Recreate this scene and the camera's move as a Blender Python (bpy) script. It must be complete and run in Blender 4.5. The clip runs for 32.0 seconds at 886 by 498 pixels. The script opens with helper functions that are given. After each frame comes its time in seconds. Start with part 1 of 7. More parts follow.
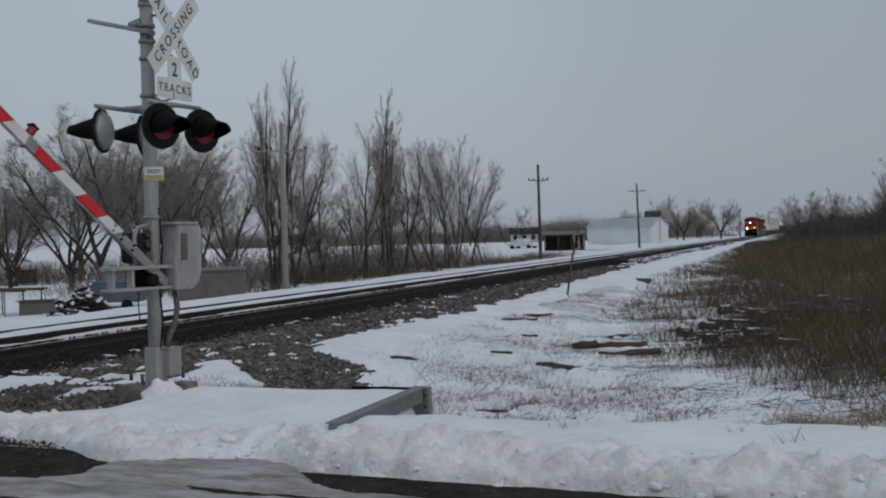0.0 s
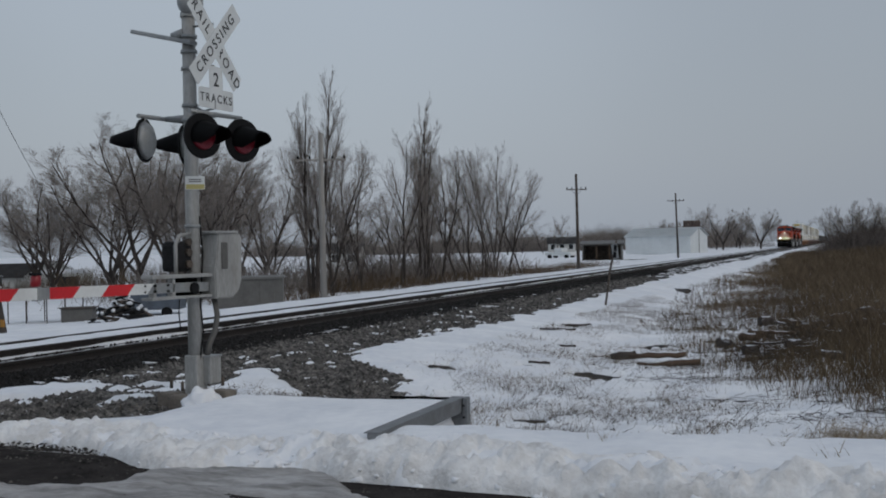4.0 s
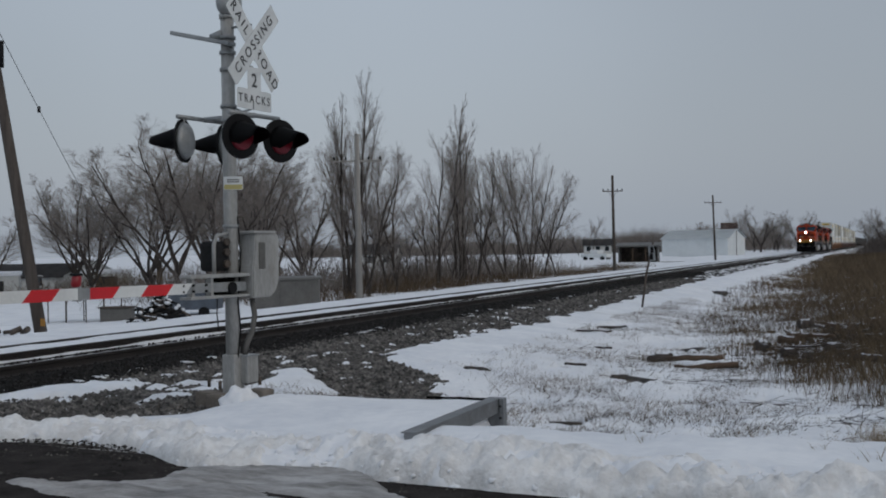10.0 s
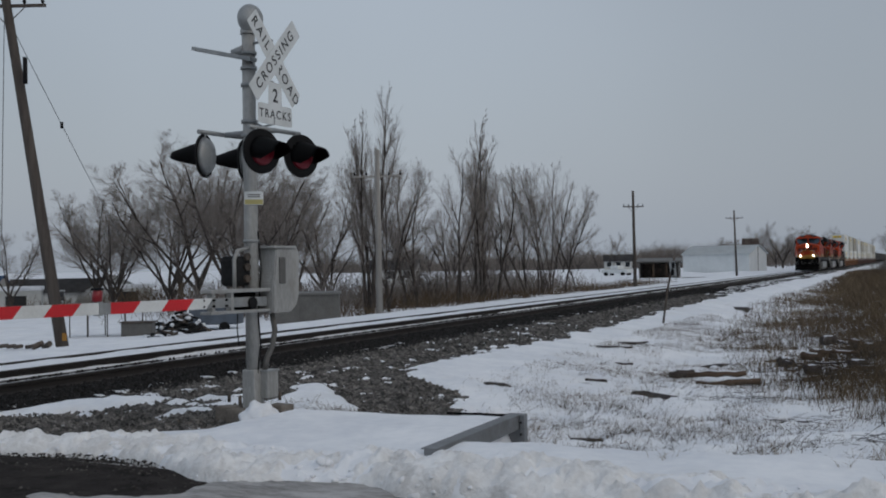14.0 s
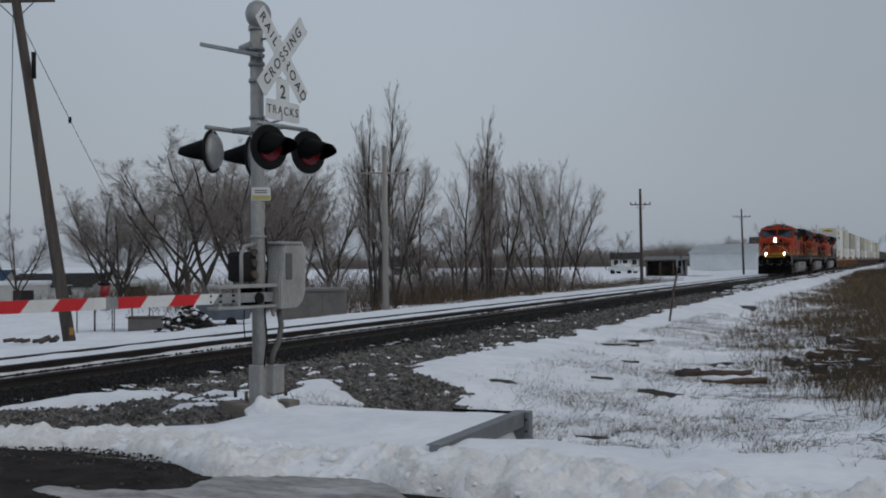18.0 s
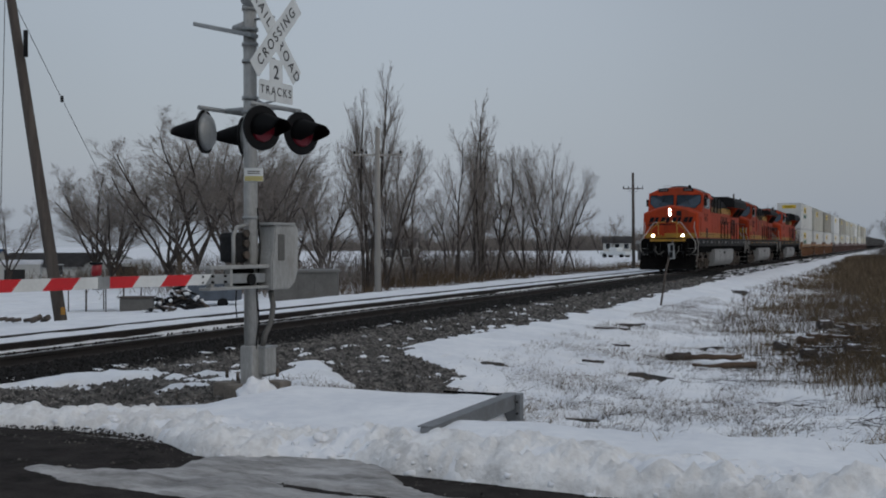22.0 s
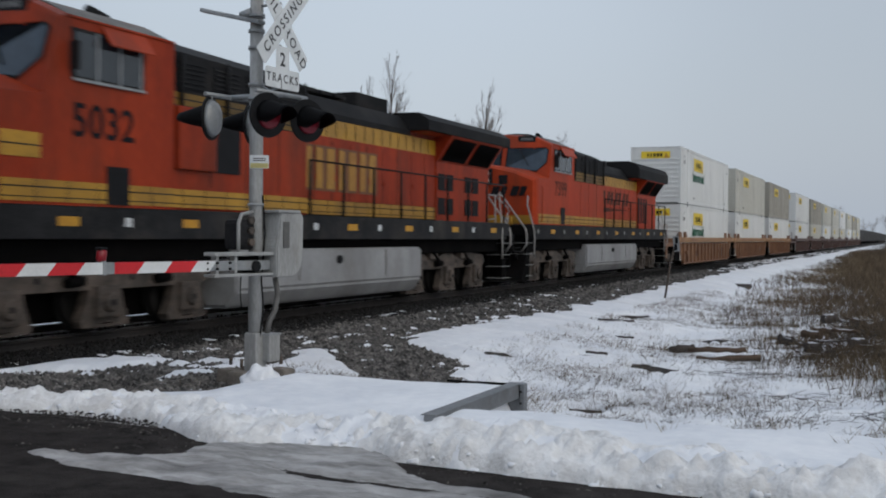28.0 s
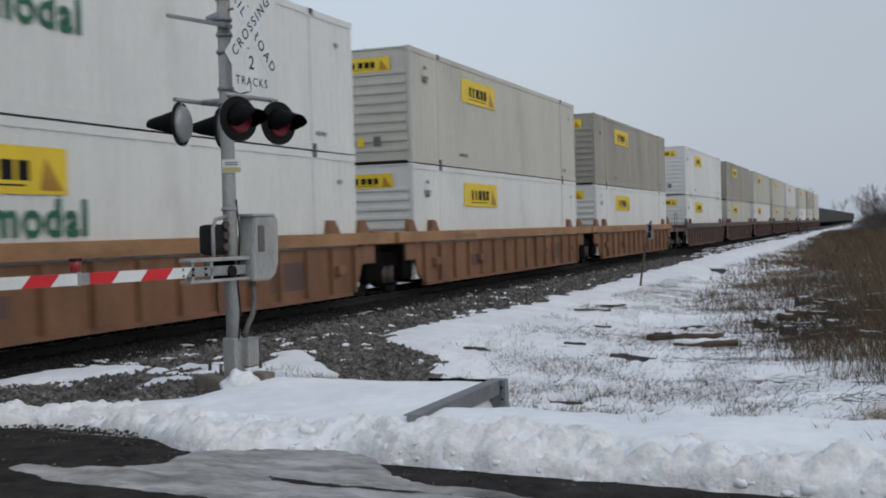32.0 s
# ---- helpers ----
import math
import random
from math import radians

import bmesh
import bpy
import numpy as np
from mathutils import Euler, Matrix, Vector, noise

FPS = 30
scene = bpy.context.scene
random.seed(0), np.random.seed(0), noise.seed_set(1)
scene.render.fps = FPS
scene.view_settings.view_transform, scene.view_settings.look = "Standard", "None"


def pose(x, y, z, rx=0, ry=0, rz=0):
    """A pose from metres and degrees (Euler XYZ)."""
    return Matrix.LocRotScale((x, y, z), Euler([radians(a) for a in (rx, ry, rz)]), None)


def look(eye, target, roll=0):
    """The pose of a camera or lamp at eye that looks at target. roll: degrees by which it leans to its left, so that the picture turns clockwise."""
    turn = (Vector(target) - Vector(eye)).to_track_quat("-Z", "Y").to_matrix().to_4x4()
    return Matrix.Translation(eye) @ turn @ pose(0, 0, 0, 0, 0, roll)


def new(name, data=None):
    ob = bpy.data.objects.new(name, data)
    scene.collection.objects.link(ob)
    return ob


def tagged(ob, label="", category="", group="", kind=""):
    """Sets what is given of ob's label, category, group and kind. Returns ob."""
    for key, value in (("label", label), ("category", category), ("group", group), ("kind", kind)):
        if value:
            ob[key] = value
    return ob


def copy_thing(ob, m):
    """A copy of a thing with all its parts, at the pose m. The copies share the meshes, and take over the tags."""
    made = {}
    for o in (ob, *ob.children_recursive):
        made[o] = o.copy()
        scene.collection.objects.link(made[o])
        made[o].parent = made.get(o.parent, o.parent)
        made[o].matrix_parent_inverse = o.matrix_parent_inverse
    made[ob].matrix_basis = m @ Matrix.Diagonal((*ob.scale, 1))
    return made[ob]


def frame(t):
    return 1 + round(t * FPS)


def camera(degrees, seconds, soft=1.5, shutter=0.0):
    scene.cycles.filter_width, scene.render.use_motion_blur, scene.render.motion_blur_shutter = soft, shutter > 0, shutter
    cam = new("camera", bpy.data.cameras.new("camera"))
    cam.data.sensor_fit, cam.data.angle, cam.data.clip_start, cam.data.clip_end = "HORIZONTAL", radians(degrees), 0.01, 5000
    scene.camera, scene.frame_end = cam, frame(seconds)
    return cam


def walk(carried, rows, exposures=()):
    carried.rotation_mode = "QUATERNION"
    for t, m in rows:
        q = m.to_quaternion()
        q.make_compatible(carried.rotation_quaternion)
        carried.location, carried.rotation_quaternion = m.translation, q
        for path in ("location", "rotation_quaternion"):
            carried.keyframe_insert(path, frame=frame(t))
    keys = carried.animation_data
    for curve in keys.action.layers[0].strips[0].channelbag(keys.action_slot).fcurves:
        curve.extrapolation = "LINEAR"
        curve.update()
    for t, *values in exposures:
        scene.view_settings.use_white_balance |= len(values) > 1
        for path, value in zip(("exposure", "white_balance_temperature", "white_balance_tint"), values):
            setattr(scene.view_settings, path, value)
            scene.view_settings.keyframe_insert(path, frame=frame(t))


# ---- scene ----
cam = camera(42.65, 32.0, soft=1.9, shutter=0.35)
PATH = [
    (0, pose(0.040, -0.015, 1.500, 89.456, 1.475, 17.587)), (0.5, pose(0.019, 0.003, 1.498, 89.328, 1.133, 18.909)),
    (1, pose(0.013, 0.015, 1.500, 89.750, 1.672, 19.386)), (1.5, pose(0.005, 0.019, 1.499, 90.093, 1.188, 19.943)),
    (2, pose(0.011, 0.007, 1.505, 90.207, 0.621, 20.437)), (2.5, pose(0.017, -0.004, 1.505, 90.250, 0.850, 20.035)),
    (3, pose(0.024, -0.009, 1.498, 89.832, 0.939, 19.950)), (3.5, pose(0.025, -0.012, 1.509, 89.989, 1.281, 19.504)),
    (5.5, pose(0.021, -0.023, 1.502, 89.755, 0.960, 19.660)), (6, pose(0.023, -0.018, 1.497, 89.994, 1.378, 20.517)),
    (6.5, pose(0.017, -0.009, 1.502, 90.434, 1.302, 20.852)), (7, pose(0.009, -0.017, 1.499, 90.607, 0.860, 20.914)),
    (7.5, pose(0.003, -0.004, 1.503, 90.300, 0.865, 21.296)), (8, pose(0.002, -0.000, 1.501, 90.284, 0.524, 21.313)),
    (8.5, pose(0.002, 0.001, 1.500, 90.300, 0.359, 21.360)), (9, pose(0.004, -0.007, 1.500, 90.205, 1.028, 21.408)),
    (9.5, pose(0.013, -0.021, 1.495, 90.297, 1.117, 21.237)), (10, pose(0.008, -0.014, 1.500, 90.063, 1.057, 21.250)),
    (10.5, pose(0.006, -0.004, 1.498, 90.201, 1.154, 21.190)), (11, pose(-0.000, 0.006, 1.504, 90.333, 0.868, 21.407)),
    (11.5, pose(0.001, 0.009, 1.504, 90.307, 1.108, 21.346)), (12, pose(-0.003, 0.005, 1.498, 90.519, 1.091, 21.573)),
    (12.5, pose(-0.000, 0.005, 1.499, 90.511, 1.007, 21.744)), (13, pose(-0.004, 0.011, 1.502, 90.778, 0.874, 21.820)),
    (13.5, pose(-0.004, 0.016, 1.503, 90.720, 0.704, 22.159)), (14, pose(-0.008, 0.016, 1.497, 90.860, 0.988, 22.261)),
    (14.5, pose(0.004, 0.003, 1.504, 90.767, 1.038, 22.298)), (16.5, pose(0.002, -0.006, 1.502, 90.863, 0.546, 22.595)),
    (17, pose(-0.005, 0.010, 1.505, 90.993, 0.784, 22.522)), (17.5, pose(-0.005, 0.004, 1.500, 90.857, 0.527, 22.497)),
    (18, pose(0.000, 0.003, 1.496, 90.709, 0.645, 22.596)), (18.5, pose(0.001, 0.003, 1.497, 90.276, 0.550, 22.150)),
    (19, pose(-0.004, 0.012, 1.499, 90.383, 0.261, 22.352)), (19.5, pose(-0.004, 0.012, 1.503, 90.374, 0.339, 22.055)),
    (20, pose(-0.006, 0.015, 1.502, 90.438, 0.349, 22.057)), (20.5, pose(-0.001, 0.009, 1.507, 90.180, -0.111, 22.147)),
    (21, pose(-0.002, 0.005, 1.500, 90.061, -0.003, 22.171)), (21.5, pose(-0.004, 0.008, 1.503, 90.121, -0.189, 22.273)),
    (22, pose(0.002, -0.005, 1.494, 89.824, 0.192, 22.205)), (22.5, pose(0.001, 0.003, 1.494, 89.209, -0.150, 21.875)),
    (23, pose(-0.003, 0.008, 1.496, 89.295, -0.220, 22.259)), (23.5, pose(-0.017, 0.027, 1.504, 89.124, -0.149, 23.263)),
    (24, pose(-0.014, 0.024, 1.501, 89.706, -0.281, 22.511)), (24.5, pose(-0.005, 0.005, 1.498, 89.543, -0.713, 22.418)),
    (25, pose(-0.011, 0.005, 1.489, 89.139, -1.348, 23.206)), (25.5, pose(-0.014, -0.011, 1.486, 88.568, -1.656, 23.236)),
    (27.5, pose(-0.017, 0.010, 1.496, 89.761, -0.723, 23.047)), (28, pose(-0.013, 0.008, 1.479, 89.347, -0.412, 22.421)),
    (28.5, pose(-0.027, 0.001, 1.494, 89.013, -0.903, 22.938)), (29, pose(-0.014, -0.003, 1.490, 89.033, -0.123, 22.105)),
    (29.5, pose(-0.014, -0.010, 1.495, 89.209, 0.473, 22.293)), (30, pose(-0.010, -0.010, 1.495, 89.220, 1.415, 21.789)),
    (30.5, pose(-0.013, -0.012, 1.499, 88.954, 1.466, 21.154)), (31, pose(-0.016, -0.010, 1.505, 89.090, 1.466, 21.103)),
    (31.5, pose(-0.026, -0.004, 1.511, 89.190, 1.582, 21.460)), (32, pose(-0.030, 0.002, 1.517, 89.036, 1.585, 21.094)),
]
walk(cam, PATH, exposures=[(0, 0.0), (20, 0.0), (25.2, 0.0), (27.6, 0.46), (32, 0.5)])

# ---------------------------------------------------------------- light: a closed grey winter sky
world = bpy.data.worlds.new("winter_sky")
scene.world = world
world.use_nodes = True
wn, wl = world.node_tree.nodes, world.node_tree.links
wn.clear()
sky = wn.new("ShaderNodeTexSky")
sky.sky_type, sky.sun_disc = "NISHITA", False
sky.sun_elevation, sky.sun_rotation = radians(37), radians(112)
sky.air_density, sky.dust_density = 1.6, 4.0
grey = wn.new("ShaderNodeRGB")
grey.outputs[0].default_value = (3.45, 3.9, 4.55, 1)
mix = wn.new("ShaderNodeMix")
mix.data_type = "RGBA"
mix.inputs["Factor"].default_value = 0.86
cloud = wn.new("ShaderNodeTexNoise")
cloud.inputs["Scale"].default_value, cloud.inputs["Detail"].default_value = 1.6, 3
cramp = wn.new("ShaderNodeMapRange")
cramp.inputs["From Min"].default_value, cramp.inputs["From Max"].default_value = 0.3, 0.7
cramp.inputs["To Min"].default_value, cramp.inputs["To Max"].default_value = 0.93, 1.06
cmul = wn.new("ShaderNodeVectorMath")
cmul.operation = "SCALE"
back, wout = wn.new("ShaderNodeBackground"), wn.new("ShaderNodeOutputWorld")
back.inputs["Strength"].default_value = 0.119
wl.new(sky.outputs[0], mix.inputs["A"])
wl.new(grey.outputs[0], mix.inputs["B"])
wl.new(cloud.outputs["Fac"], cramp.inputs["Value"])
wl.new(mix.outputs["Result"], cmul.inputs[0])
wl.new(cramp.outputs[0], cmul.inputs["Scale"])
# sky dimmed down the line, standing in for lens falloff at the right
wtc, wdot, wrng = wn.new("ShaderNodeTexCoord"), wn.new("ShaderNodeVectorMath"), wn.new("ShaderNodeMapRange")
wdot.operation = "DOT_PRODUCT"
wdot.inputs[1].default_value = (0.62, 0.78, 0.0)
wrng.interpolation_type = "SMOOTHSTEP"
wrng.inputs["From Min"].default_value, wrng.inputs["From Max"].default_value = 0.2, 0.95
wrng.inputs["To Min"].default_value, wrng.inputs["To Max"].default_value = 1.03, 0.73
cmul2 = wn.new("ShaderNodeVectorMath")
cmul2.operation = "SCALE"
wl.new(wtc.outputs["Generated"], wdot.inputs[0])
wl.new(wdot.outputs["Value"], wrng.inputs["Value"])
wl.new(cmul.outputs[0], cmul2.inputs[0])
wl.new(wrng.outputs[0], cmul2.inputs["Scale"])
# and dimmed again over the yard, for the falloff at the left
wdot2, wrng2, cmul3 = wn.new("ShaderNodeVectorMath"), wn.new("ShaderNodeMapRange"), wn.new("ShaderNodeVectorMath")
wdot2.operation, cmul3.operation = "DOT_PRODUCT", "SCALE"
wdot2.inputs[1].default_value = (-0.9, 0.44, 0.0)
wrng2.interpolation_type = "SMOOTHSTEP"
wrng2.inputs["From Min"].default_value, wrng2.inputs["From Max"].default_value = 0.70, 1.0
wrng2.inputs["To Min"].default_value, wrng2.inputs["To Max"].default_value = 1.03, 0.84
wl.new(wtc.outputs["Generated"], wdot2.inputs[0])
wl.new(wdot2.outputs["Value"], wrng2.inputs["Value"])
wl.new(cmul2.outputs[0], cmul3.inputs[0])
wl.new(wrng2.outputs[0], cmul3.inputs["Scale"])
wl.new(cmul3.outputs[0], back.inputs[0])
wl.new(back.outputs[0], wout.inputs[0])
sun = new("sun", bpy.data.lights.new("sun", "SUN"))
sun.data.energy, sun.data.angle, sun.data.color = 0.3, radians(40), (1.0, 0.96, 0.9)
sun.matrix_world = look((34, -14, 28), (0, 0, 0))


# ---------------------------------------------------------------- materials
def surface(name, col, col2=None, rough=0.6, metal=0.0, scale=3.0, fine=40.0, bump=0.15, dist=0.01, dirt=None, dirt_at=0.62, spec=0.5, stretch=(1, 1, 1), island=0.0):
    """A worn surface: two colours mixed by coarse and fine noise, stains above a threshold, relief by the fine noise."""
    m = bpy.data.materials.new(name)
    m.use_nodes = True
    n, l = m.node_tree.nodes, m.node_tree.links
    b = n["Principled BSDF"]
    b.inputs["Roughness"].default_value, b.inputs["Metallic"].default_value = rough, metal
    b.inputs["Specular IOR Level"].default_value = spec
    tc, mp = n.new("ShaderNodeTexCoord"), n.new("ShaderNodeMapping")
    mp.inputs["Scale"].default_value = stretch
    l.new(tc.outputs["Object"], mp.inputs["Vector"])
    coarse, grain = n.new("ShaderNodeTexNoise"), n.new("ShaderNodeTexNoise")
    coarse.inputs["Scale"].default_value, coarse.inputs["Detail"].default_value = scale, 6
    coarse.inputs["Roughness"].default_value = 0.65
    grain.inputs["Scale"].default_value, grain.inputs["Detail"].default_value = fine, 4
    for k in (coarse, grain):
        l.new(mp.outputs[0], k.inputs["Vector"])
    c2 = col2 or tuple(v * 0.72 for v in col)
    ramp = n.new("ShaderNodeValToRGB")
    ramp.color_ramp.elements[0].position, ramp.color_ramp.elements[1].position = 0.36, 0.64
    ramp.color_ramp.elements[0].color, ramp.color_ramp.elements[1].color = (*c2, 1), (*col, 1)
    add = n.new("ShaderNodeMath")
    add.operation = "MULTIPLY_ADD"
    add.inputs[1].default_value = 0.35
    l.new(grain.outputs["Fac"], add.inputs[0])
    sub = n.new("ShaderNodeMath")
    sub.operation = "MULTIPLY_ADD"
    sub.inputs[1].default_value, sub.inputs[2].default_value = 0.9, -0.125
    l.new(coarse.outputs["Fac"], sub.inputs[0])
    l.new(sub.outputs[0], add.inputs[2])
    l.new(add.outputs[0], ramp.inputs[0])
    out = ramp.outputs[0]
    if island:
        geo = n.new("ShaderNodeNewGeometry")
        hsv = n.new("ShaderNodeHueSaturation")
        rng = n.new("ShaderNodeMapRange")
        rng.inputs["To Min"].default_value, rng.inputs["To Max"].default_value = 1 - island, 1 + island
        l.new(geo.outputs["Random Per Island"], rng.inputs["Value"])
        l.new(rng.outputs[0], hsv.inputs["Value"])
        l.new(out, hsv.inputs["Color"])
        out = hsv.outputs[0]
    if dirt:
        big = n.new("ShaderNodeTexNoise")
        big.inputs["Scale"].default_value, big.inputs["Detail"].default_value, big.inputs["Roughness"].default_value = scale * 0.6, 8, 0.7
        l.new(mp.outputs[0], big.inputs["Vector"])
        rg = n.new("ShaderNodeMapRange")
        rg.inputs["From Min"].default_value, rg.inputs["From Max"].default_value = dirt_at - 0.12, dirt_at + 0.12
        l.new(big.outputs["Fac"], rg.inputs["Value"])
        mx = n.new("ShaderNodeMix")
        mx.data_type = "RGBA"
        mx.inputs["B"].default_value = (*dirt, 1)
        l.new(rg.outputs[0], mx.inputs["Factor"])
        l.new(out, mx.inputs["A"])
        out = mx.outputs["Result"]
    l.new(out, b.inputs["Base Color"])
    if bump:
        bp = n.new("ShaderNodeBump")
        bp.inputs["Strength"].default_value, bp.inputs["Distance"].default_value = bump, dist
        l.new(grain.outputs["Fac"], bp.inputs["Height"])
        l.new(bp.outputs[0], b.inputs["Normal"])
    return m


def glow(name, col, strength):
    m = bpy.data.materials.new(name)
    m.use_nodes = True
    b = m.node_tree.nodes["Principled BSDF"]
    b.inputs["Base Color"].default_value = (*col, 1)
    b.inputs["Emission Color"].default_value, b.inputs["Emission Strength"].default_value = (*col, 1), strength
    return m


SNOW = surface("snow", (0.80, 0.81, 0.83), (0.66, 0.68, 0.72), 0.75, 0, 0.9, 9, 0.5, 0.03, (0.62, 0.62, 0.62), 0.66, 0.3)
ICE = surface("packed_snow", (0.44, 0.43, 0.425), (0.25, 0.24, 0.23), 0.6, 0, 2.6, 22, 0.6, 0.015, (0.10, 0.095, 0.09), 0.555, 0.3, (0.7, 2.6, 1))
DIRTY_SNOW = surface("plowed_snow", (0.80, 0.80, 0.80), (0.62, 0.61, 0.60), 0.8, 0, 4.5, 26, 0.7, 0.02, (0.36, 0.34, 0.32), 0.66, 0.3, (1, 1, 1))
ASPHALT = surface("asphalt", (0.045, 0.040, 0.038), (0.02, 0.018, 0.0172), 0.95, 0, 3.5, 60, 1.0, 0.02, (0.06, 0.054, 0.05), 0.62, 0.03)
SOIL = surface("gravel_soil", (0.042, 0.037, 0.034), (0.015, 0.0135, 0.0125), 0.95, 0, 1.2, 22, 0.9, 0.05, (0.12, 0.11, 0.105), 0.66, 0.3)
STONE = surface("ballast_stone", (0.15, 0.138, 0.128), (0.032, 0.032, 0.030), 0.85, 0, 5, 60, 0.3, 0.004, None, 0.6, 0.3, (1, 1, 1), 0.75)
RAIL = surface("rail_steel", (0.026, 0.02, 0.0175), (0.012, 0.0095, 0.0085), 0.75, 0.0, 2, 30, 0.2, 0.003)
RAIL_TOP = surface("rail_running_face", (0.30, 0.30, 0.31), (0.2, 0.19, 0.19), 0.35, 0.85, 2, 40, 0.05, 0.001, None, 0.6, 0.5, (1, 0.1, 1))
TIE = surface("tie_wood", (0.035, 0.028, 0.024), (0.016, 0.0135, 0.0115), 0.9, 0, 3, 30, 0.6, 0.01, (0.11, 0.1, 0.09), 0.66, 0.2, (4, 1, 4))
GALV = surface("galvanised_steel", (0.32, 0.33, 0.33), (0.22, 0.23, 0.235), 0.5, 0.35, 3, 30, 0.08, 0.002, (0.26, 0.25, 0.23), 0.68)
DULL_STEEL = surface("dull_galvanised_steel", (0.19, 0.20, 0.21), (0.12, 0.125, 0.13), 0.6, 0.2, 3, 30, 0.12, 0.003, (0.1, 0.09, 0.085), 0.62)
MAST_PAINT = surface("aluminium_paint", (0.38, 0.38, 0.37), (0.26, 0.26, 0.25), 0.55, 0.25, 2.5, 40, 0.08, 0.002, (0.2, 0.18, 0.15), 0.68, 0.4, (1, 1, 0.35))
SIGN_WHITE = surface("sign_white", (0.66, 0.68, 0.68), (0.56, 0.58, 0.58), 0.45, 0, 4, 50, 0.03, 0.001, (0.42, 0.41, 0.38), 0.72)
ARM_WHITE = surface("gate_white", (0.70, 0.71, 0.70), (0.58, 0.59, 0.58), 0.4, 0, 3, 40, 0.03, 0.001, (0.4, 0.38, 0.35), 0.7)
ARM_RED = surface("gate_red", (0.62, 0.018, 0.025), (0.48, 0.012, 0.018), 0.38, 0, 3, 40, 0.03, 0.001)
BLACK = surface("black_paint", (0.007, 0.007, 0.008), (0.004, 0.004, 0.0045), 0.65, 0, 4, 30, 0.08, 0.002, None, 0.6, 0.2)
LETTER = surface("letter_black", (0.012, 0.012, 0.014), None, 0.5)
CONCRETE = surface("concrete", (0.21, 0.185, 0.16), (0.11, 0.095, 0.08), 0.9, 0, 4, 40, 0.4, 0.006, (0.12, 0.1, 0.08), 0.6)
GRIT = surface("road_grit", (0.085, 0.078, 0.072), (0.02, 0.018, 0.017), 0.9, 0, 5, 60, 0.3, 0.004, None, 0.6, 0.2, (1, 1, 1), 0.8)
OILY = surface("oily_ballast_stone", (0.016, 0.014, 0.013), (0.006, 0.0055, 0.005), 0.85, 0, 5, 60, 0.3, 0.004, None, 0.6, 0.3, (1, 1, 1), 0.5)
RED_LENS = glow("red_lens", (0.12, 0.002, 0.010), 0.07)
RED_DIM = surface("red_plastic", (0.25, 0.008, 0.015), None, 0.3)
ORANGE = surface("orange_enamel", (0.42, 0.047, 0.012), (0.29, 0.031, 0.009), 0.5, 0, 0.8, 22, 0.04, 0.002, (0.2, 0.036, 0.015), 0.58, 0.12, (1, 1, 0.3))
ORANGE_OLD = surface("faded_orange_enamel", (0.33, 0.040, 0.011), (0.2, 0.023, 0.008), 0.5, 0, 0.9, 22, 0.05, 0.002, (0.1, 0.026, 0.014), 0.6, 0.12, (1, 1, 0.3))
ROOF_GREY = surface("cab_roof_grime", (0.16, 0.15, 0.14), (0.08, 0.075, 0.07), 0.7, 0, 2, 25, 0.1, 0.003, (0.2, 0.05, 0.02), 0.66, 0.3)
YELLOW_DIRTY = surface("grimy_yellow", (0.22, 0.12, 0.015), (0.1, 0.058, 0.012), 0.55, 0, 1.6, 20, 0.04, 0.002, (0.04, 0.03, 0.016), 0.55, 0.3, (1, 0.6, 1))
GOLD = surface("gold_lettering", (0.40, 0.21, 0.035), (0.28, 0.135, 0.025), 0.5, 0, 1.5, 20, 0.03, 0.002, (0.2, 0.06, 0.02), 0.6, 0.3)
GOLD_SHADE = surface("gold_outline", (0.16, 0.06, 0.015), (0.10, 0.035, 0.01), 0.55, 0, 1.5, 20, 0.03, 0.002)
NUMBER_GREY = surface("board_figures", (0.12, 0.12, 0.12), (0.03, 0.03, 0.03), 0.5, 0, 14, 30, 0, 0)
WINDSHIELD = surface("windshield_glass", (0.03, 0.05, 0.075), (0.018, 0.03, 0.045), 0.1, 0, 1, 5, 0, 0, None, 0.6, 0.5)
YELLOW = surface("yellow_stripe", (0.42, 0.222, 0.016), (0.25, 0.128, 0.012), 0.45, 0, 1.2, 20, 0.04, 0.002, (0.2, 0.11, 0.02), 0.64, 0.4)
LOCO_BLACK = surface("locomotive_black", (0.016, 0.0155, 0.016), (0.008, 0.008, 0.0085), 0.7, 0, 1.0, 20, 0.06, 0.003, (0.035, 0.031, 0.028), 0.62, 0.12)
SILL = surface("sill_grey", (0.026, 0.026, 0.027), (0.012, 0.012, 0.013), 0.7, 0, 1.5, 24, 0.08, 0.003, (0.06, 0.054, 0.048), 0.62, 0.1)
NOTICE_YELLOW = surface("pale_yellow_print", (0.50, 0.44, 0.17), (0.42, 0.37, 0.15), 0.6, 0, 6, 40, 0, 0)
DULL_WHITE = surface("dull_reflector", (0.26, 0.26, 0.25), (0.14, 0.14, 0.13), 0.6, 0, 6, 40, 0, 0)
DULL_YELLOW = surface("dull_yellow_reflector", (0.55, 0.28, 0.015), (0.38, 0.18, 0.012), 0.6, 0, 6, 40, 0, 0)
TANK = surface("tank_silver", (0.36, 0.36, 0.36), (0.25, 0.25, 0.25), 0.5, 0.2, 0.8, 18, 0.05, 0.003, (0.17, 0.16, 0.15), 0.6, 0.4, (1, 1, 0.4))
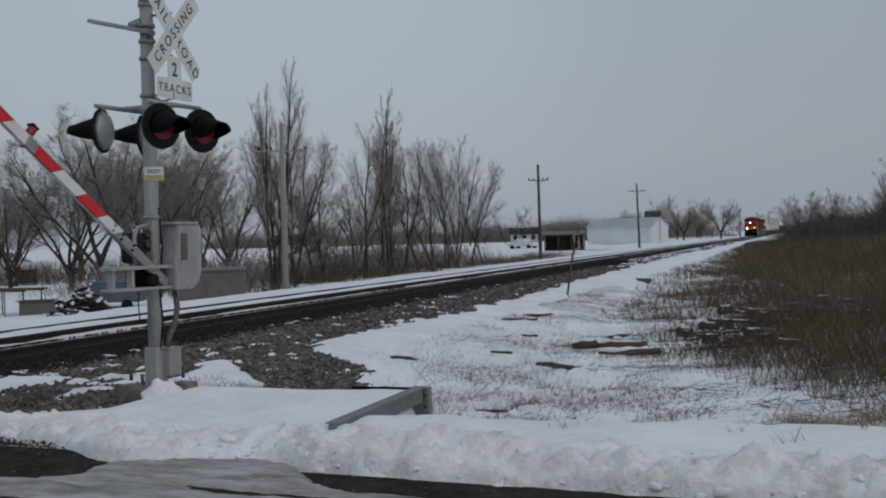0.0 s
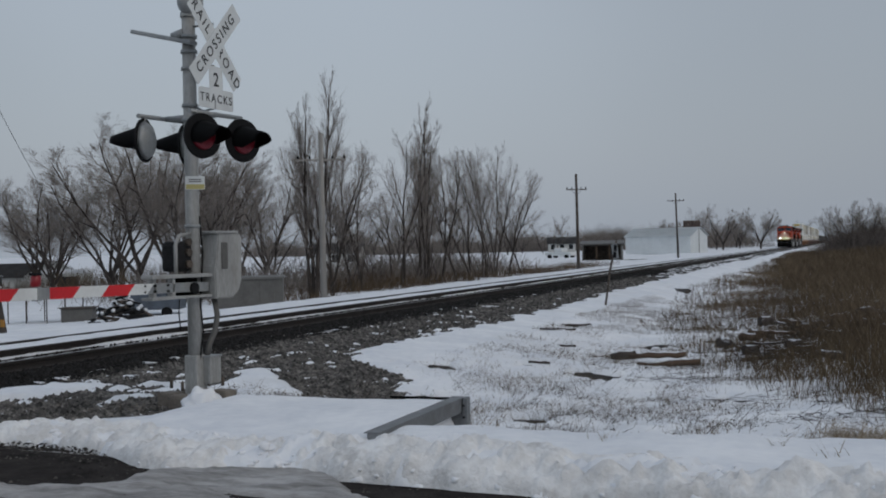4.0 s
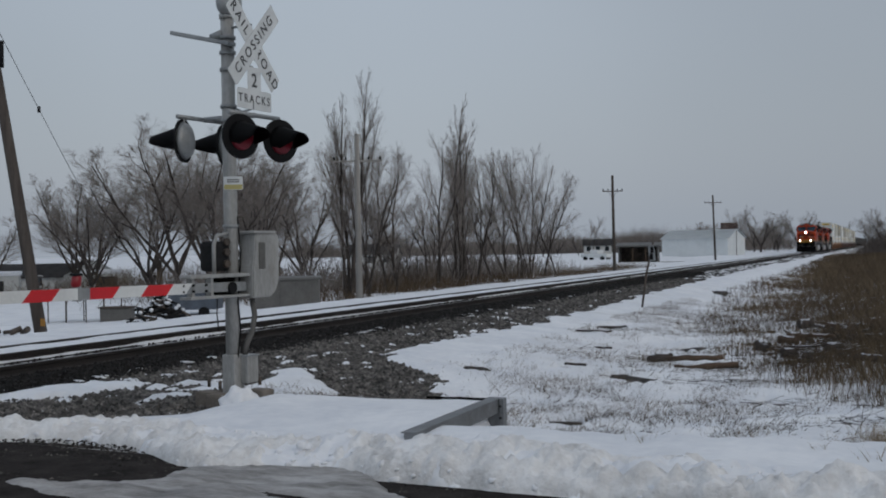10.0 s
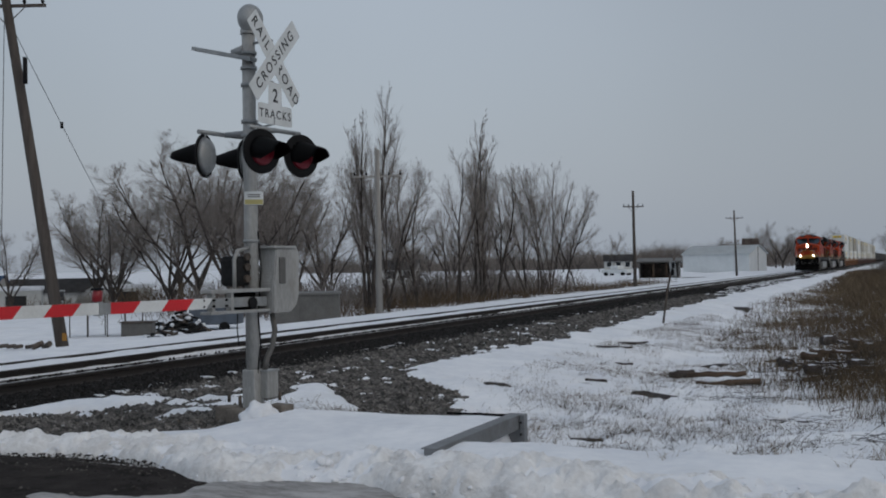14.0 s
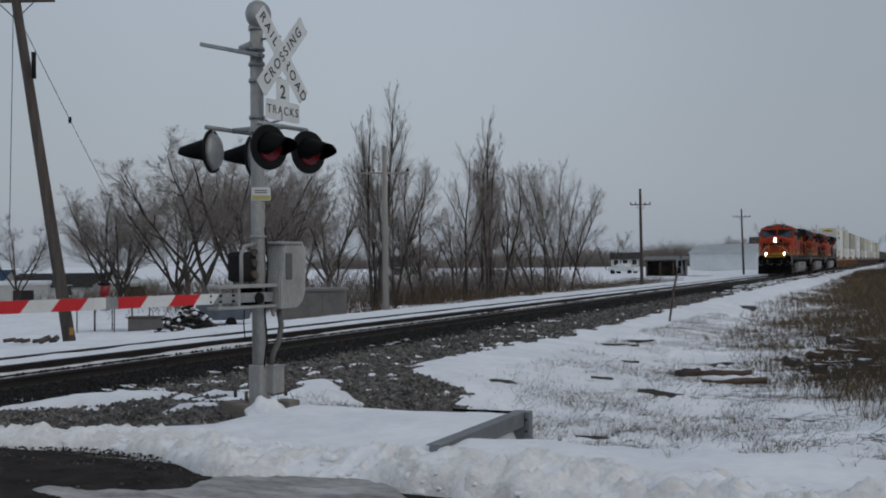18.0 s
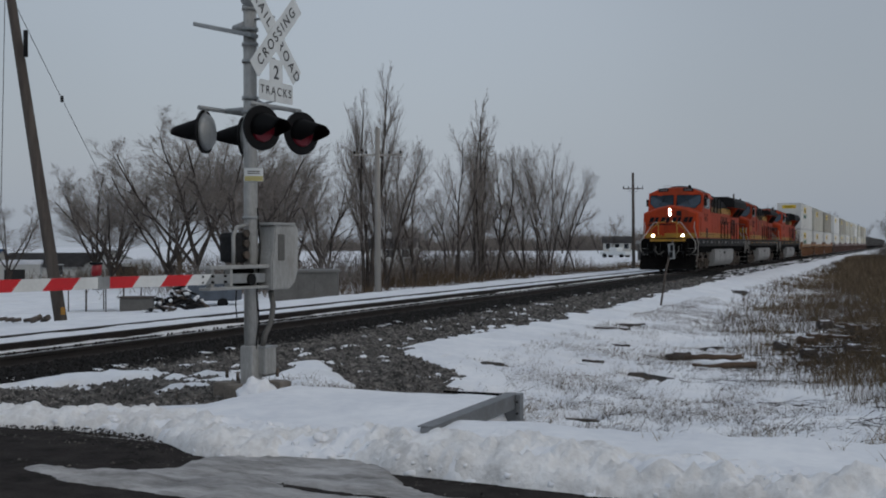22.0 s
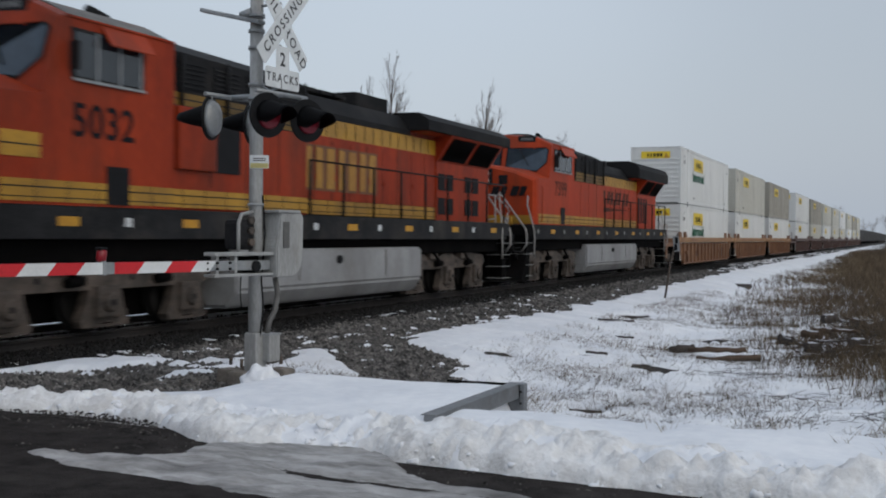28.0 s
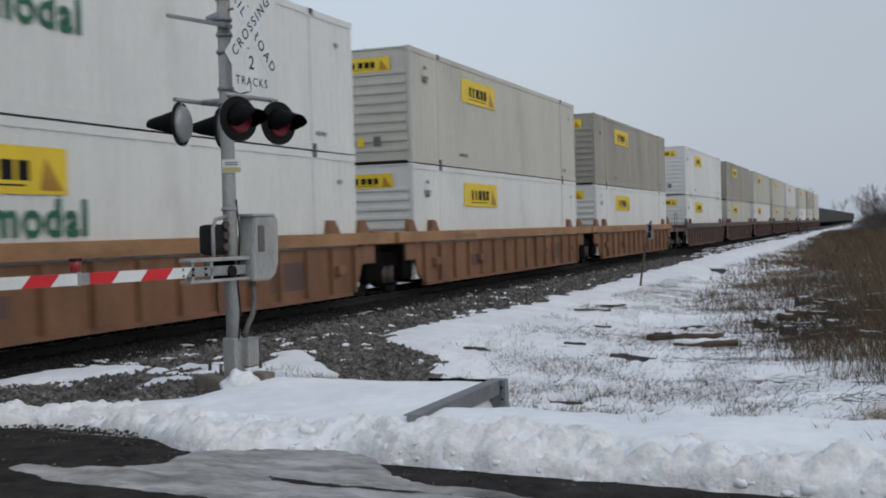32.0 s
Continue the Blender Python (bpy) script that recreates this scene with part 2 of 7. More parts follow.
TRUCK = surface("truck_casting", (0.135, 0.104, 0.083), (0.03, 0.024, 0.02), 0.75, 0.1, 2.5, 24, 0.3, 0.01, (0.04, 0.035, 0.03), 0.6)
# near-black, so the shade beneath the train sits in this colour too
UNDER = surface("underframe_black", (0.007, 0.0062, 0.006), (0.003, 0.003, 0.003), 0.9, 0, 2, 24, 0.2, 0.01, None, 0.6, 0.04)
WHEEL = surface("wheel_steel", (0.012, 0.010, 0.009), (0.005, 0.0045, 0.004), 0.85, 0.0, 4, 30, 0.1, 0.004)
GLASS = surface("cab_glass", (0.018, 0.024, 0.03), (0.012, 0.016, 0.02), 0.06, 0, 1, 5, 0, 0, None, 0.6, 0.8)
HANDRAIL = surface("handrail_white", (0.36, 0.34, 0.32), None, 0.6)
HEADLIGHT = glow("lit_headlight", (1.0, 0.86, 0.68), 90.0)
LAMP_OFF = surface("unlit_headlight", (0.5, 0.5, 0.48), None, 0.15, 0.3)
CONT_WHITE = surface("container_white", (0.66, 0.66, 0.635), (0.56, 0.56, 0.54), 0.5, 0, 0.5, 18, 0.04, 0.003, (0.42, 0.41, 0.39), 0.68, 0.4, (1, 1, 0.3))
CONT_CREAM = surface("container_dusty_white", (0.50, 0.485, 0.425), (0.42, 0.405, 0.35), 0.55, 0, 0.5, 18, 0.04, 0.003, (0.3, 0.29, 0.26), 0.64, 0.4, (1, 1, 0.3))
CONT_GREY = surface("container_grimy_grey", (0.35, 0.33, 0.28), (0.26, 0.245, 0.205), 0.6, 0, 0.5, 18, 0.04, 0.003, (0.2, 0.18, 0.16), 0.6, 0.4, (1, 1, 0.3))
CONT_DARK = surface("dark_freight", (0.11, 0.108, 0.105), (0.07, 0.066, 0.064), 0.7, 0, 0.5, 12, 0.05, 0.003)
SEAM_DARK = surface("gap_black", (0.02, 0.02, 0.02), None, 0.8)
DECAL_YELLOW = surface("decal_yellow", (0.72, 0.51, 0.02), (0.62, 0.43, 0.02), 0.5, 0, 2, 30, 0.02, 0.001)
DECAL_GREEN = surface("decal_green", (0.008, 0.115, 0.055), None, 0.5)
DECAL_FADED = surface("faded_lettering", (0.05, 0.033, 0.028), (0.12, 0.03, 0.018), 0.7, 0, 2.5, 30, 0.03, 0.002, None, 0.6, 0.1)
DECAL_DARK = surface("decal_dark", (0.011, 0.011, 0.013), None, 0.7, 0, 3, 40, 0.05, 0.003, None, 0.6, 0.1)
CAR_BROWN = surface("well_car_brown", (0.245, 0.128, 0.070), (0.15, 0.076, 0.044), 0.65, 0, 0.9, 18, 0.08, 0.004, (0.12, 0.06, 0.035), 0.62, 0.3, (1, 1, 0.5))
CAR_TAN = surface("well_car_faded_tan", (0.36, 0.205, 0.102), (0.25, 0.135, 0.066), 0.7, 0, 1.2, 18, 0.08, 0.004, (0.14, 0.075, 0.045), 0.6, 0.3, (1, 0.6, 1))
CAR_MAROON = surface("well_car_maroon", (0.13, 0.075, 0.06), (0.085, 0.05, 0.042), 0.7, 0, 0.9, 18, 0.08, 0.004, (0.06, 0.045, 0.04), 0.6)
BARK = surface("bark", (0.078, 0.066, 0.059), (0.036, 0.030, 0.027), 0.95, 0, 4, 30, 0.7, 0.02, None, 0.6, 0.2, (1, 1, 0.25))
TWIG = surface("twigs", (0.235, 0.208, 0.19), (0.14, 0.122, 0.11), 0.95, 0, 1.0, 10, 0, 0, None, 0.6, 0.1, (1, 1, 1), 0.3)
WOODS = surface("far_woods", (0.15, 0.13, 0.12), (0.09, 0.077, 0.07), 0.95, 0, 0.3, 3, 0, 0, None, 0.6, 0.1, (1, 1, 1), 0.35)
DRY = surface("dry_stems", (0.17, 0.135, 0.10), (0.075, 0.058, 0.043), 0.9, 0, 0.7, 8, 0, 0, None, 0.6, 0.2, (1, 1, 1), 0.4)
DRY_PALE = surface("bleached_stems", (0.34, 0.275, 0.185), (0.2, 0.15, 0.1), 0.9, 0, 0.7, 8, 0, 0, None, 0.6, 0.2, (1, 1, 1), 0.4)
STRAW = surface("straw_brush", (0.19, 0.142, 0.088), (0.10, 0.075, 0.047), 0.9, 0, 0.25, 5, 0, 0, None, 0.6, 0.2, (1, 1, 1), 0.4)
RUSSET = surface("russet_brush", (0.122, 0.089, 0.058), (0.06, 0.043, 0.029), 0.9, 0, 0.25, 5, 0, 0, None, 0.6, 0.2, (1, 1, 1), 0.4)
POLE_WOOD = surface("pole_wood", (0.098, 0.084, 0.073), (0.055, 0.046, 0.041), 0.9, 0, 2, 30, 0.5, 0.01, None, 0.6, 0.2, (3, 3, 0.2))
POLE_PALE = surface("weathered_pole", (0.30, 0.285, 0.265), (0.2, 0.19, 0.175), 0.9, 0, 2, 30, 0.4, 0.01, None, 0.6, 0.2, (3, 3, 0.2))
WIRE = surface("wire", (0.05, 0.05, 0.05), None, 0.6)
BARN = surface("barn_metal", (0.66, 0.69, 0.70), (0.57, 0.60, 0.61), 0.6, 0.0, 0.6, 6, 0.05, 0.01)
SIDING = surface("house_siding", (0.50, 0.50, 0.48), (0.42, 0.42, 0.40), 0.7, 0, 0.6, 8, 0.1, 0.01)
ROOF = surface("roof_shingle", (0.085, 0.08, 0.08), (0.05, 0.047, 0.047), 0.9, 0, 1, 12, 0.3, 0.01)
BLUE_GREY = surface("blue_grey_paint", (0.085, 0.105, 0.135), (0.05, 0.06, 0.075), 0.6, 0, 2, 20, 0.05, 0.003)
BLUE = surface("blue_tarp", (0.03, 0.10, 0.22), None, 0.6)
CABINET = surface("cabinet_grey", (0.13, 0.126, 0.12), (0.09, 0.087, 0.081), 0.6, 0.2, 1.5, 20, 0.05, 0.003, (0.1, 0.09, 0.08), 0.66)
OLD_WOOD = surface("old_timber", (0.12, 0.083, 0.058), (0.055, 0.04, 0.03), 0.9, 0, 3, 20, 0.4, 0.01, None, 0.6, 0.2, (1, 4, 4))


# ---------------------------------------------------------------- mesh helpers
def link_mesh(name, bm, material):
    me = bpy.data.meshes.new(name)
    bm.normal_update()
    bm.to_mesh(me)
    bm.free()
    for m in (material if isinstance(material, (list, tuple)) else [material]):
        me.materials.append(m)
    return new(name, me)


def part(name, bm, material, parent, label=""):
    ob = link_mesh(name, bm, material)
    ob.parent = parent
    return tagged(ob, label)


def raw(name, verts, faces, material, smooth=False):
    me = bpy.data.meshes.new(name)
    me.from_pydata(verts, [], faces)
    me.materials.append(material)
    if smooth:
        me.polygons.foreach_set("use_smooth", [True] * len(me.polygons))
    me.update()
    return new(name, me)


def thing(name, label, category, group="", at=None, kind=""):
    ob = new(name)
    ob.empty_display_size = 0.3
    if at is not None:
        ob.matrix_basis = at
    return tagged(ob, label, category, group, kind)


def box(x0, x1, y0, y1, z0, z1, bm=None, bevel=0.0, m=None, mat=0):
    bm = bm or bmesh.new()
    vs = bmesh.ops.create_cube(bm, size=1.0)["verts"]
    for v in vs:
        v.co = Vector((x0 + (v.co.x + 0.5) * (x1 - x0), y0 + (v.co.y + 0.5) * (y1 - y0), z0 + (v.co.z + 0.5) * (z1 - z0)))
    if mat:
        for f in {f for v in vs for f in v.link_faces}:
            f.material_index = mat
    if bevel:
        es = list({e for v in vs for e in v.link_edges})
        r = bmesh.ops.bevel(bm, geom=es, offset=bevel, segments=2, affect="EDGES", profile=0.6)
        vs = list({v for f in r["faces"] for v in f.verts} | {v for v in vs if v.is_valid})
    if m is not None:
        bmesh.ops.transform(bm, matrix=m, verts=vs)
    return bm


def tube(points, radii, sides=8, bm=None, caps=True):
    bm = bm or bmesh.new()
    pts = [Vector(p) for p in points]
    if not isinstance(radii, (list, tuple)):
        radii = [radii] * len(pts)
    rings = []
    for i, p in enumerate(pts):
        d = (pts[min(i + 1, len(pts) - 1)] - pts[max(i - 1, 0)]).normalized()
        a = d.orthogonal().normalized() if i == 0 else (a - d * a.dot(d)).normalized()
        b = d.cross(a)
        rings.append([bm.verts.new(p + (a * math.cos(2 * math.pi * k / sides) + b * math.sin(2 * math.pi * k / sides)) * radii[i]) for k in range(sides)])
    for r, s in zip(rings, rings[1:]):
        for k in range(sides):
            f = bm.faces.new((r[k], r[(k + 1) % sides], s[(k + 1) % sides], s[k]))
            f.smooth = sides > 5
    if caps:
        bm.faces.new(rings[0][::-1])
        bm.faces.new(rings[-1])
    return bm


def prism(outline, axis, a, b, bm=None):
    """A closed outline of (u, v) drawn out along an axis from a to b. axis x: (y, z); y: (x, z); z: (x, y)."""
    bm = bm or bmesh.new()
    put = {"x": lambda u, v, w: (w, u, v), "y": lambda u, v, w: (u, w, v), "z": lambda u, v, w: (u, v, w)}[axis]
    r = [bm.verts.new(put(u, v, a)) for u, v in outline]
    s = [bm.verts.new(put(u, v, b)) for u, v in outline]
    n = len(r)
    for k in range(n):
        bm.faces.new((r[k], r[(k + 1) % n], s[(k + 1) % n], s[k]))
    bm.faces.new(r[::-1])
    bm.faces.new(s)
    bmesh.ops.recalc_face_normals(bm, faces=bm.faces)
    return bm


def text(name, words, size, m, material, parent, depth=0.004, label="", bold=0.0, space=1.0):
    """Raised lettering with the built-in font as a mesh, centred at m, read along m's x axis, facing m's z axis."""
    cu = bpy.data.curves.new(name, "FONT")
    cu.body, cu.size, cu.extrude = words, size, depth
    cu.offset, cu.space_character = bold, space
    cu.align_x, cu.align_y = "CENTER", "CENTER"
    tmp = new(name, cu)
    bpy.context.view_layer.update()
    me = bpy.data.meshes.new_from_object(tmp.evaluated_get(bpy.context.evaluated_depsgraph_get()))
    bpy.data.objects.remove(tmp)
    me.materials.clear()
    me.materials.append(material)
    me.transform(m)
    ob = new(name, me)
    ob.parent = parent
    return tagged(ob, label)


def smooth01(a, b, x):
    t = np.clip((x - a) / (b - a), 0, 1)
    return t * t * (3 - 2 * t)


# value noise on arrays, for ground relief
_rg = np.random.RandomState(7)
_tab = _rg.rand(256, 256)


def vnoise(x, y, scale, ox=0.0):
    u, v = np.asarray(x, float) / scale + 37.3 + ox, np.asarray(y, float) / scale + 11.7 + ox * 1.7
    i, j = np.floor(u).astype(int), np.floor(v).astype(int)
    a, b = u - i, v - j
    a, b = a * a * (3 - 2 * a), b * b * (3 - 2 * b)
    g = lambda p, q: _tab[p % 256, q % 256]
    return (g(i, j) * (1 - a) + g(i + 1, j) * a) * (1 - b) + (g(i, j + 1) * (1 - a) + g(i + 1, j + 1) * a) * b - 0.5


def fnoise(x, y, scale, ox=0.0, octaves=4):
    s, amp = 0, 1.0
    for k in range(octaves):
        s = s + amp * vnoise(x, y, scale / 2 ** k, ox + 5.1 * k)
        amp *= 0.5
    return s

# ---------------------------------------------------------------- ground, snow, road, tracks
TRACK, TRACK2, T2Z = -12.17, -16.42, -0.17
ROAD_EDGE = lambda X: 6.45 - 0.09 * X


def gz(X, Y):
    """Height of the bare ground; rail tops of the main track are at 0."""
    X, Y = np.asarray(X, float), np.asarray(Y, float)
    prof = np.interp(X, [-3000, -300, -140, -90, -40, -22, -19.6, -18.7, -14.7, -14.2, -9.9, -7.0, -5.0, -3.0, 0.5, 4, 9, 30, 3000],
                     [0.2, -2.2, -2.9, -2.6, -1.2, -0.78, -0.7, -0.45, -0.42, -0.25, -0.25, -0.62, -0.92, -0.95, -0.6, -0.1, 0.3, 0.4, 0.2])
    far = smooth01(110, 190, Y) * np.where(X < -9.9, 1, 0.5)
    prof = prof * (1 - far) + np.where(np.abs(X + 14.3) < 4.4, prof, -0.25) * far
    prof = prof + np.where((X > -8) | (X < -20), 0.22, 0.0) * fnoise(X, Y, 4.0, 3) * smooth01(0, 1.5, np.minimum(np.abs(X + 7.6), 3))
    yb = np.interp(X, [-9, -6.5, -4.5, -3.22, -3.12, 3], [12.2, 11.4, 10.0, 9.4, 8.0, 8.3])
    pad = (1 - smooth01(yb, yb + 2.6, Y)) * smooth01(-9, -5, Y) * smooth01(-10.2, -9.4, X)
    pad2 = (1 - smooth01(7.5, 12, Y)) * smooth01(-9, -5, Y) * (X < -18)
    prof = prof * (1 - pad) + (-0.03 - 0.12 * smooth01(8.6, 10.2, Y) + 0.05 * fnoise(X, Y, 1.2, 9)) * pad
    return prof * (1 - pad2) - 0.06 * pad2


def ROAD_LIP(X):
    """Where the ploughed snow ends on the road side."""
    return np.interp(X, [-14, -9.4, -7.0, -6.5, -5.93, -5.48, -4.97, -4.73, -4.46, -3.73, -3.35, -3.1, -2.5, -2.18, -1.54, -0.97, -0.3, 4, 60],
                     [7.2, 7.3, 7.43, 7.5, 7.5, 7.34, 6.98, 6.79, 6.72, 6.84, 6.86, 6.70, 6.69, 6.6, 6.56, 6.47, 6.42, 6.05, 1.0])


def billow(X, Y, scale, ox, octaves=3):
    """Rounded lumps with sharp creases between them, 0 to about 1."""
    out, amp = 0, 0.62
    for k in range(octaves):
        out = out + amp * 2 * np.abs(vnoise(X, Y, scale / 2.1 ** k, ox + 3.3 * k))
        amp *= 0.5
    return out


def bare_amount(X, Y):
    """1 where the stone of the shoulder lies open, 0 under whole snow."""
    ragged = 0.5 * fnoise(X, Y, 0.9, 4, 5)
    u, v = 0.53 * X + 0.85 * Y, -0.85 * X + 0.53 * Y     # along and across the signal's strip of snow
    edge = np.interp(Y, [0, 8.2, 12.6, 14.0, 15.3, 16.0, 17.2, 17.8, 18.4, 19.6, 21, 23.8, 28, 45, 100, 400], [-7.6, -7.3, -6.4, -6.1, -6.4, -6.5, -6.8, -7.35, -8.1, -8.8, -8.65, -8.35, -8.3, -8.8, -9.2, -9.4])
    shoulder = smooth01(-10.95, -10.75, X) * (1 - smooth01(-0.28, 0.28, X - edge - 0.75 * ragged))
    # the strip of snow that runs past the signal and swells into a drift beyond it
    strip = smooth01(-0.25, 0.2, v - 12.75 - 0.25 * np.sin(1.7 * u) + ragged) * smooth01(-0.3, 0.3, np.interp(u, [3.5, 4.7, 5.2, 5.6, 6.6, 7.1], [14.5, 14.4, 14.2, 13.9, 13.8, 14.0]) - v + 1.3 * ragged) * (1 - smooth01(7.0, 7.6, u))
    strip = strip * smooth01(-0.22, 0.2, fnoise(X, Y * 0.7, 0.5, 28, 5))
    drift = smooth01(-0.12, 0.3, 15.45 - 1.13 * (X + 8.1) - Y + 0.4 * ragged) * smooth01(-0.2, 0.3, np.interp(u, [6.6, 7.1, 7.9, 8.7], [14.1, 14.15, 15.1, 15.9]) - v + 0.4 * ragged) * smooth01(6.7, 7.2, u)
    near = 1 - smooth01(12.5, 13.2, v)
    top = np.interp(X, [-9.4, -8.2, -7.5, -7.0, -6.8, -6.28, -5.9, -5.7], [7.8, 7.9, 7.94, 8.12, 8.3, 8.42, 8.6, 9.3])
    patch = smooth01(-0.1, 0.18, Y - top + 0.5 * ragged) * (1 - smooth01(-6.9, -5.9, X + 0.35 * (10.4 - Y) + 0.9 * ragged)) * (1 - smooth01(5.7, 6.4, u)) * near
    behind = shoulder * (1 - np.maximum(strip, drift)) * (1 - near)
    return np.maximum(behind, patch)


def st(X, Y):
    """Thickness of the snow on the ground; below 0 the ground is bare."""
    X, Y = np.asarray(X, float), np.asarray(Y, float)
    s = 0.085 + 0.05 * fnoise(X, Y, 2.2, 1) + 0.02 * fnoise(X, Y, 0.35, 2, 2)
    s = s + smooth01(-7.6, -6.6, X) * smooth01(10.4, 12, Y) * (1 - smooth01(26, 40, Y)) * (0.05 * fnoise(X, Y, 0.45, 47, 4) + 0.05 * billow(X, Y, 0.2, 48, 2) - 0.03)
    bare = bare_amount(X, Y)
    blown = 0.55 * smooth01(0.26, 0.5, fnoise(X * 1.6, Y * 0.7, 0.35, 6, 4)) * smooth01(-10.5, -9.9, X)
    clear = bare * (1 - blown)
    s = s * (1 - clear) + (-0.036 + 0.13 * fnoise(X * 1.3, Y * 0.8, 0.3, 7, 4)) * clear
    # filled beds of the tracks
    z = gz(X, Y)
    bed = (X > TRACK - 0.64) & (X < TRACK + 0.64)
    s = np.where(bed, -0.23 + 0.05 * smooth01(0.3, 0.5, fnoise(X, Y, 1.5, 5)) - z - 0.06, s)
    gap = (X > TRACK2 + 0.8) & (X < TRACK - 0.8)
    s = np.where(gap, np.interp(X, [TRACK2 + 0.8, TRACK2 + 1.6, TRACK - 1.4, TRACK - 0.8], [-0.21, -0.15, -0.08, -0.05]) + 0.03 * fnoise(X, Y, 0.8, 5) - z, s)
    bed2 = (X > TRACK2 - 1.6) & (X < TRACK2 + 0.64)
    s = np.where(bed2, T2Z - 0.03 + 0.03 * fnoise(X, Y, 1.2, 5) - z, s)
    near = (X >= TRACK + 0.8) & (X < TRACK + 1.6)
    s = np.where(near, -0.08, s)
    # plough ridge beside the road: low and narrow by the signal, broad and smooth-topped along the ditch
    lip = ROAD_LIP(X)
    d = Y - lip + 0.10 * fnoise(X, Y, 0.35, 12, 4)
    high = np.interp(X, [-14, -9, -6.6, -5.4, -3.6, -2, 6], [0.02, 0.05, 0.06, 0.075, 0.085, 0.10, 0.12])
    back0, back1 = np.interp(X, [-7.5, -6, -5, -3.4, -2, -1, 0, 3], [0.3, 0.6, 0.9, 1.2, 1.4, 1.6, 1.75, 2.1]), np.interp(X, [-7.5, -6, -5, -3.3, -3.2, -2, -1, 0, 3], [0.6, 1.0, 2.2, 2.3, 1.6, 1.85, 2.05, 2.2, 2.6])
    ridge = high * smooth01(-0.02, 0.4, d) * (1 - smooth01(back0, back1, d))
    rough = smooth01(-0.02, 0.14, d) * (1 - smooth01(np.interp(X, [-7, -5, -3, 0], [0.35, 0.5, 0.42, 0.36]), np.interp(X, [-7, -5, -3, 0], [0.7, 1.0, 0.85, 0.75]), d + 0.3 * fnoise(X, Y, 0.8, 15)))
    lumps = rough * (0.12 * billow(X, Y, 0.19, 14) + 0.085 * billow(X, Y, 0.075, 18, 2) - 0.06) * np.interp(X, [-9, -6, -4, 0], [0.75, 0.85, 1.0, 1.05])
    side = (X > -9.6) & (Y - lip > -0.5) & (Y - lip < 3)
    s = np.where(side, s * np.interp(X, [-6.8, -5.0], [0.3, 1.0]) + ridge * (1 - 0.9 * clear) + lumps, s)
    ragged = smooth01(-0.05, 0.07, d)
    s = np.where((X > -9.6) & (Y - lip < 0.5), s * ragged - 0.12 * (1 - ragged), s)
    other = Y + 0.9 + 0.09 * X
    s = np.where((X > -9.6) & (Y - lip < -0.5), np.where(other < 0, 0.1 + 0.05 * fnoise(X, Y, 1, 3), -0.12), s)
    s = np.where((X < -18) & (Y < 6.45 - 0.09 * X) & (other > 0), -0.1, s)
    # level fill behind the steel edge of the shoulder
    fill = smooth01(-5.9, -5.2, X) * (1 - smooth01(-3.25, -3.20, X)) * smooth01(7.6, 8.1, Y) * (1 - smooth01(9.24, 9.30, Y))
    s = s * (1 - fill) + (0.188 + 0.03 * fnoise(X, Y, 0.8, 18) - z) * fill
    # wind-scoured spots out in the weeds
    thin = smooth01(0.22, 0.42, fnoise(X, Y, 1.3, 21, 5)) * ((X > -7.6) & (Y > 15))
    return s - 0.15 * thin


def grid_lines(stops):
    out = [stops[0][0]]
    for (a, _), (b, step) in zip(stops, stops[1:]):
        n = max(1, round((b - a) / step))
        out += [a + (b - a) * (k + 1) / n for k in range(n)]
    return np.array(out)


def sheet(name, xs, ys, height, material):
    X, Y = np.meshgrid(xs, ys)
    Z = height(X, Y)
    nx, ny = len(xs), len(ys)
    co = np.stack([X.ravel(), Y.ravel(), Z.ravel()], 1)
    i = np.arange(nx * ny).reshape(ny, nx)
    q = np.stack([i[:-1, :-1].ravel(), i[:-1, 1:].ravel(), i[1:, 1:].ravel(), i[1:, :-1].ravel()], 1)
    me = bpy.data.meshes.new(name)
    me.vertices.add(len(co))
    me.vertices.foreach_set("co", co.ravel())
    me.loops.add(q.size)
    me.loops.foreach_set("vertex_index", q.ravel())
    me.polygons.add(len(q))
    me.polygons.foreach_set("loop_start", np.arange(0, q.size, 4))
    me.polygons.foreach_set("use_smooth", np.ones(len(q), bool))
    me.update(calc_edges=True)
    me.materials.append(material)
    return new(name, me)


def bank_height(X, Y):
    """The dirty crust of the ploughed lumps, just over the clean snow; under it elsewhere."""
    d = Y - ROAD_LIP(X)
    crust = smooth01(-0.02, 0.05, d) * (1 - smooth01(0.25, 0.75, d + 0.5 * fnoise(X, Y, 0.5, 44, 4))) * smooth01(-0.32, 0.0, fnoise(X, Y, 0.35, 45, 4) + 0.15)
    return gz(X, Y) + st(X, Y) + 0.05 * (crust - 0.45) + 0.02 * billow(X, Y, 0.06, 46, 2) * crust


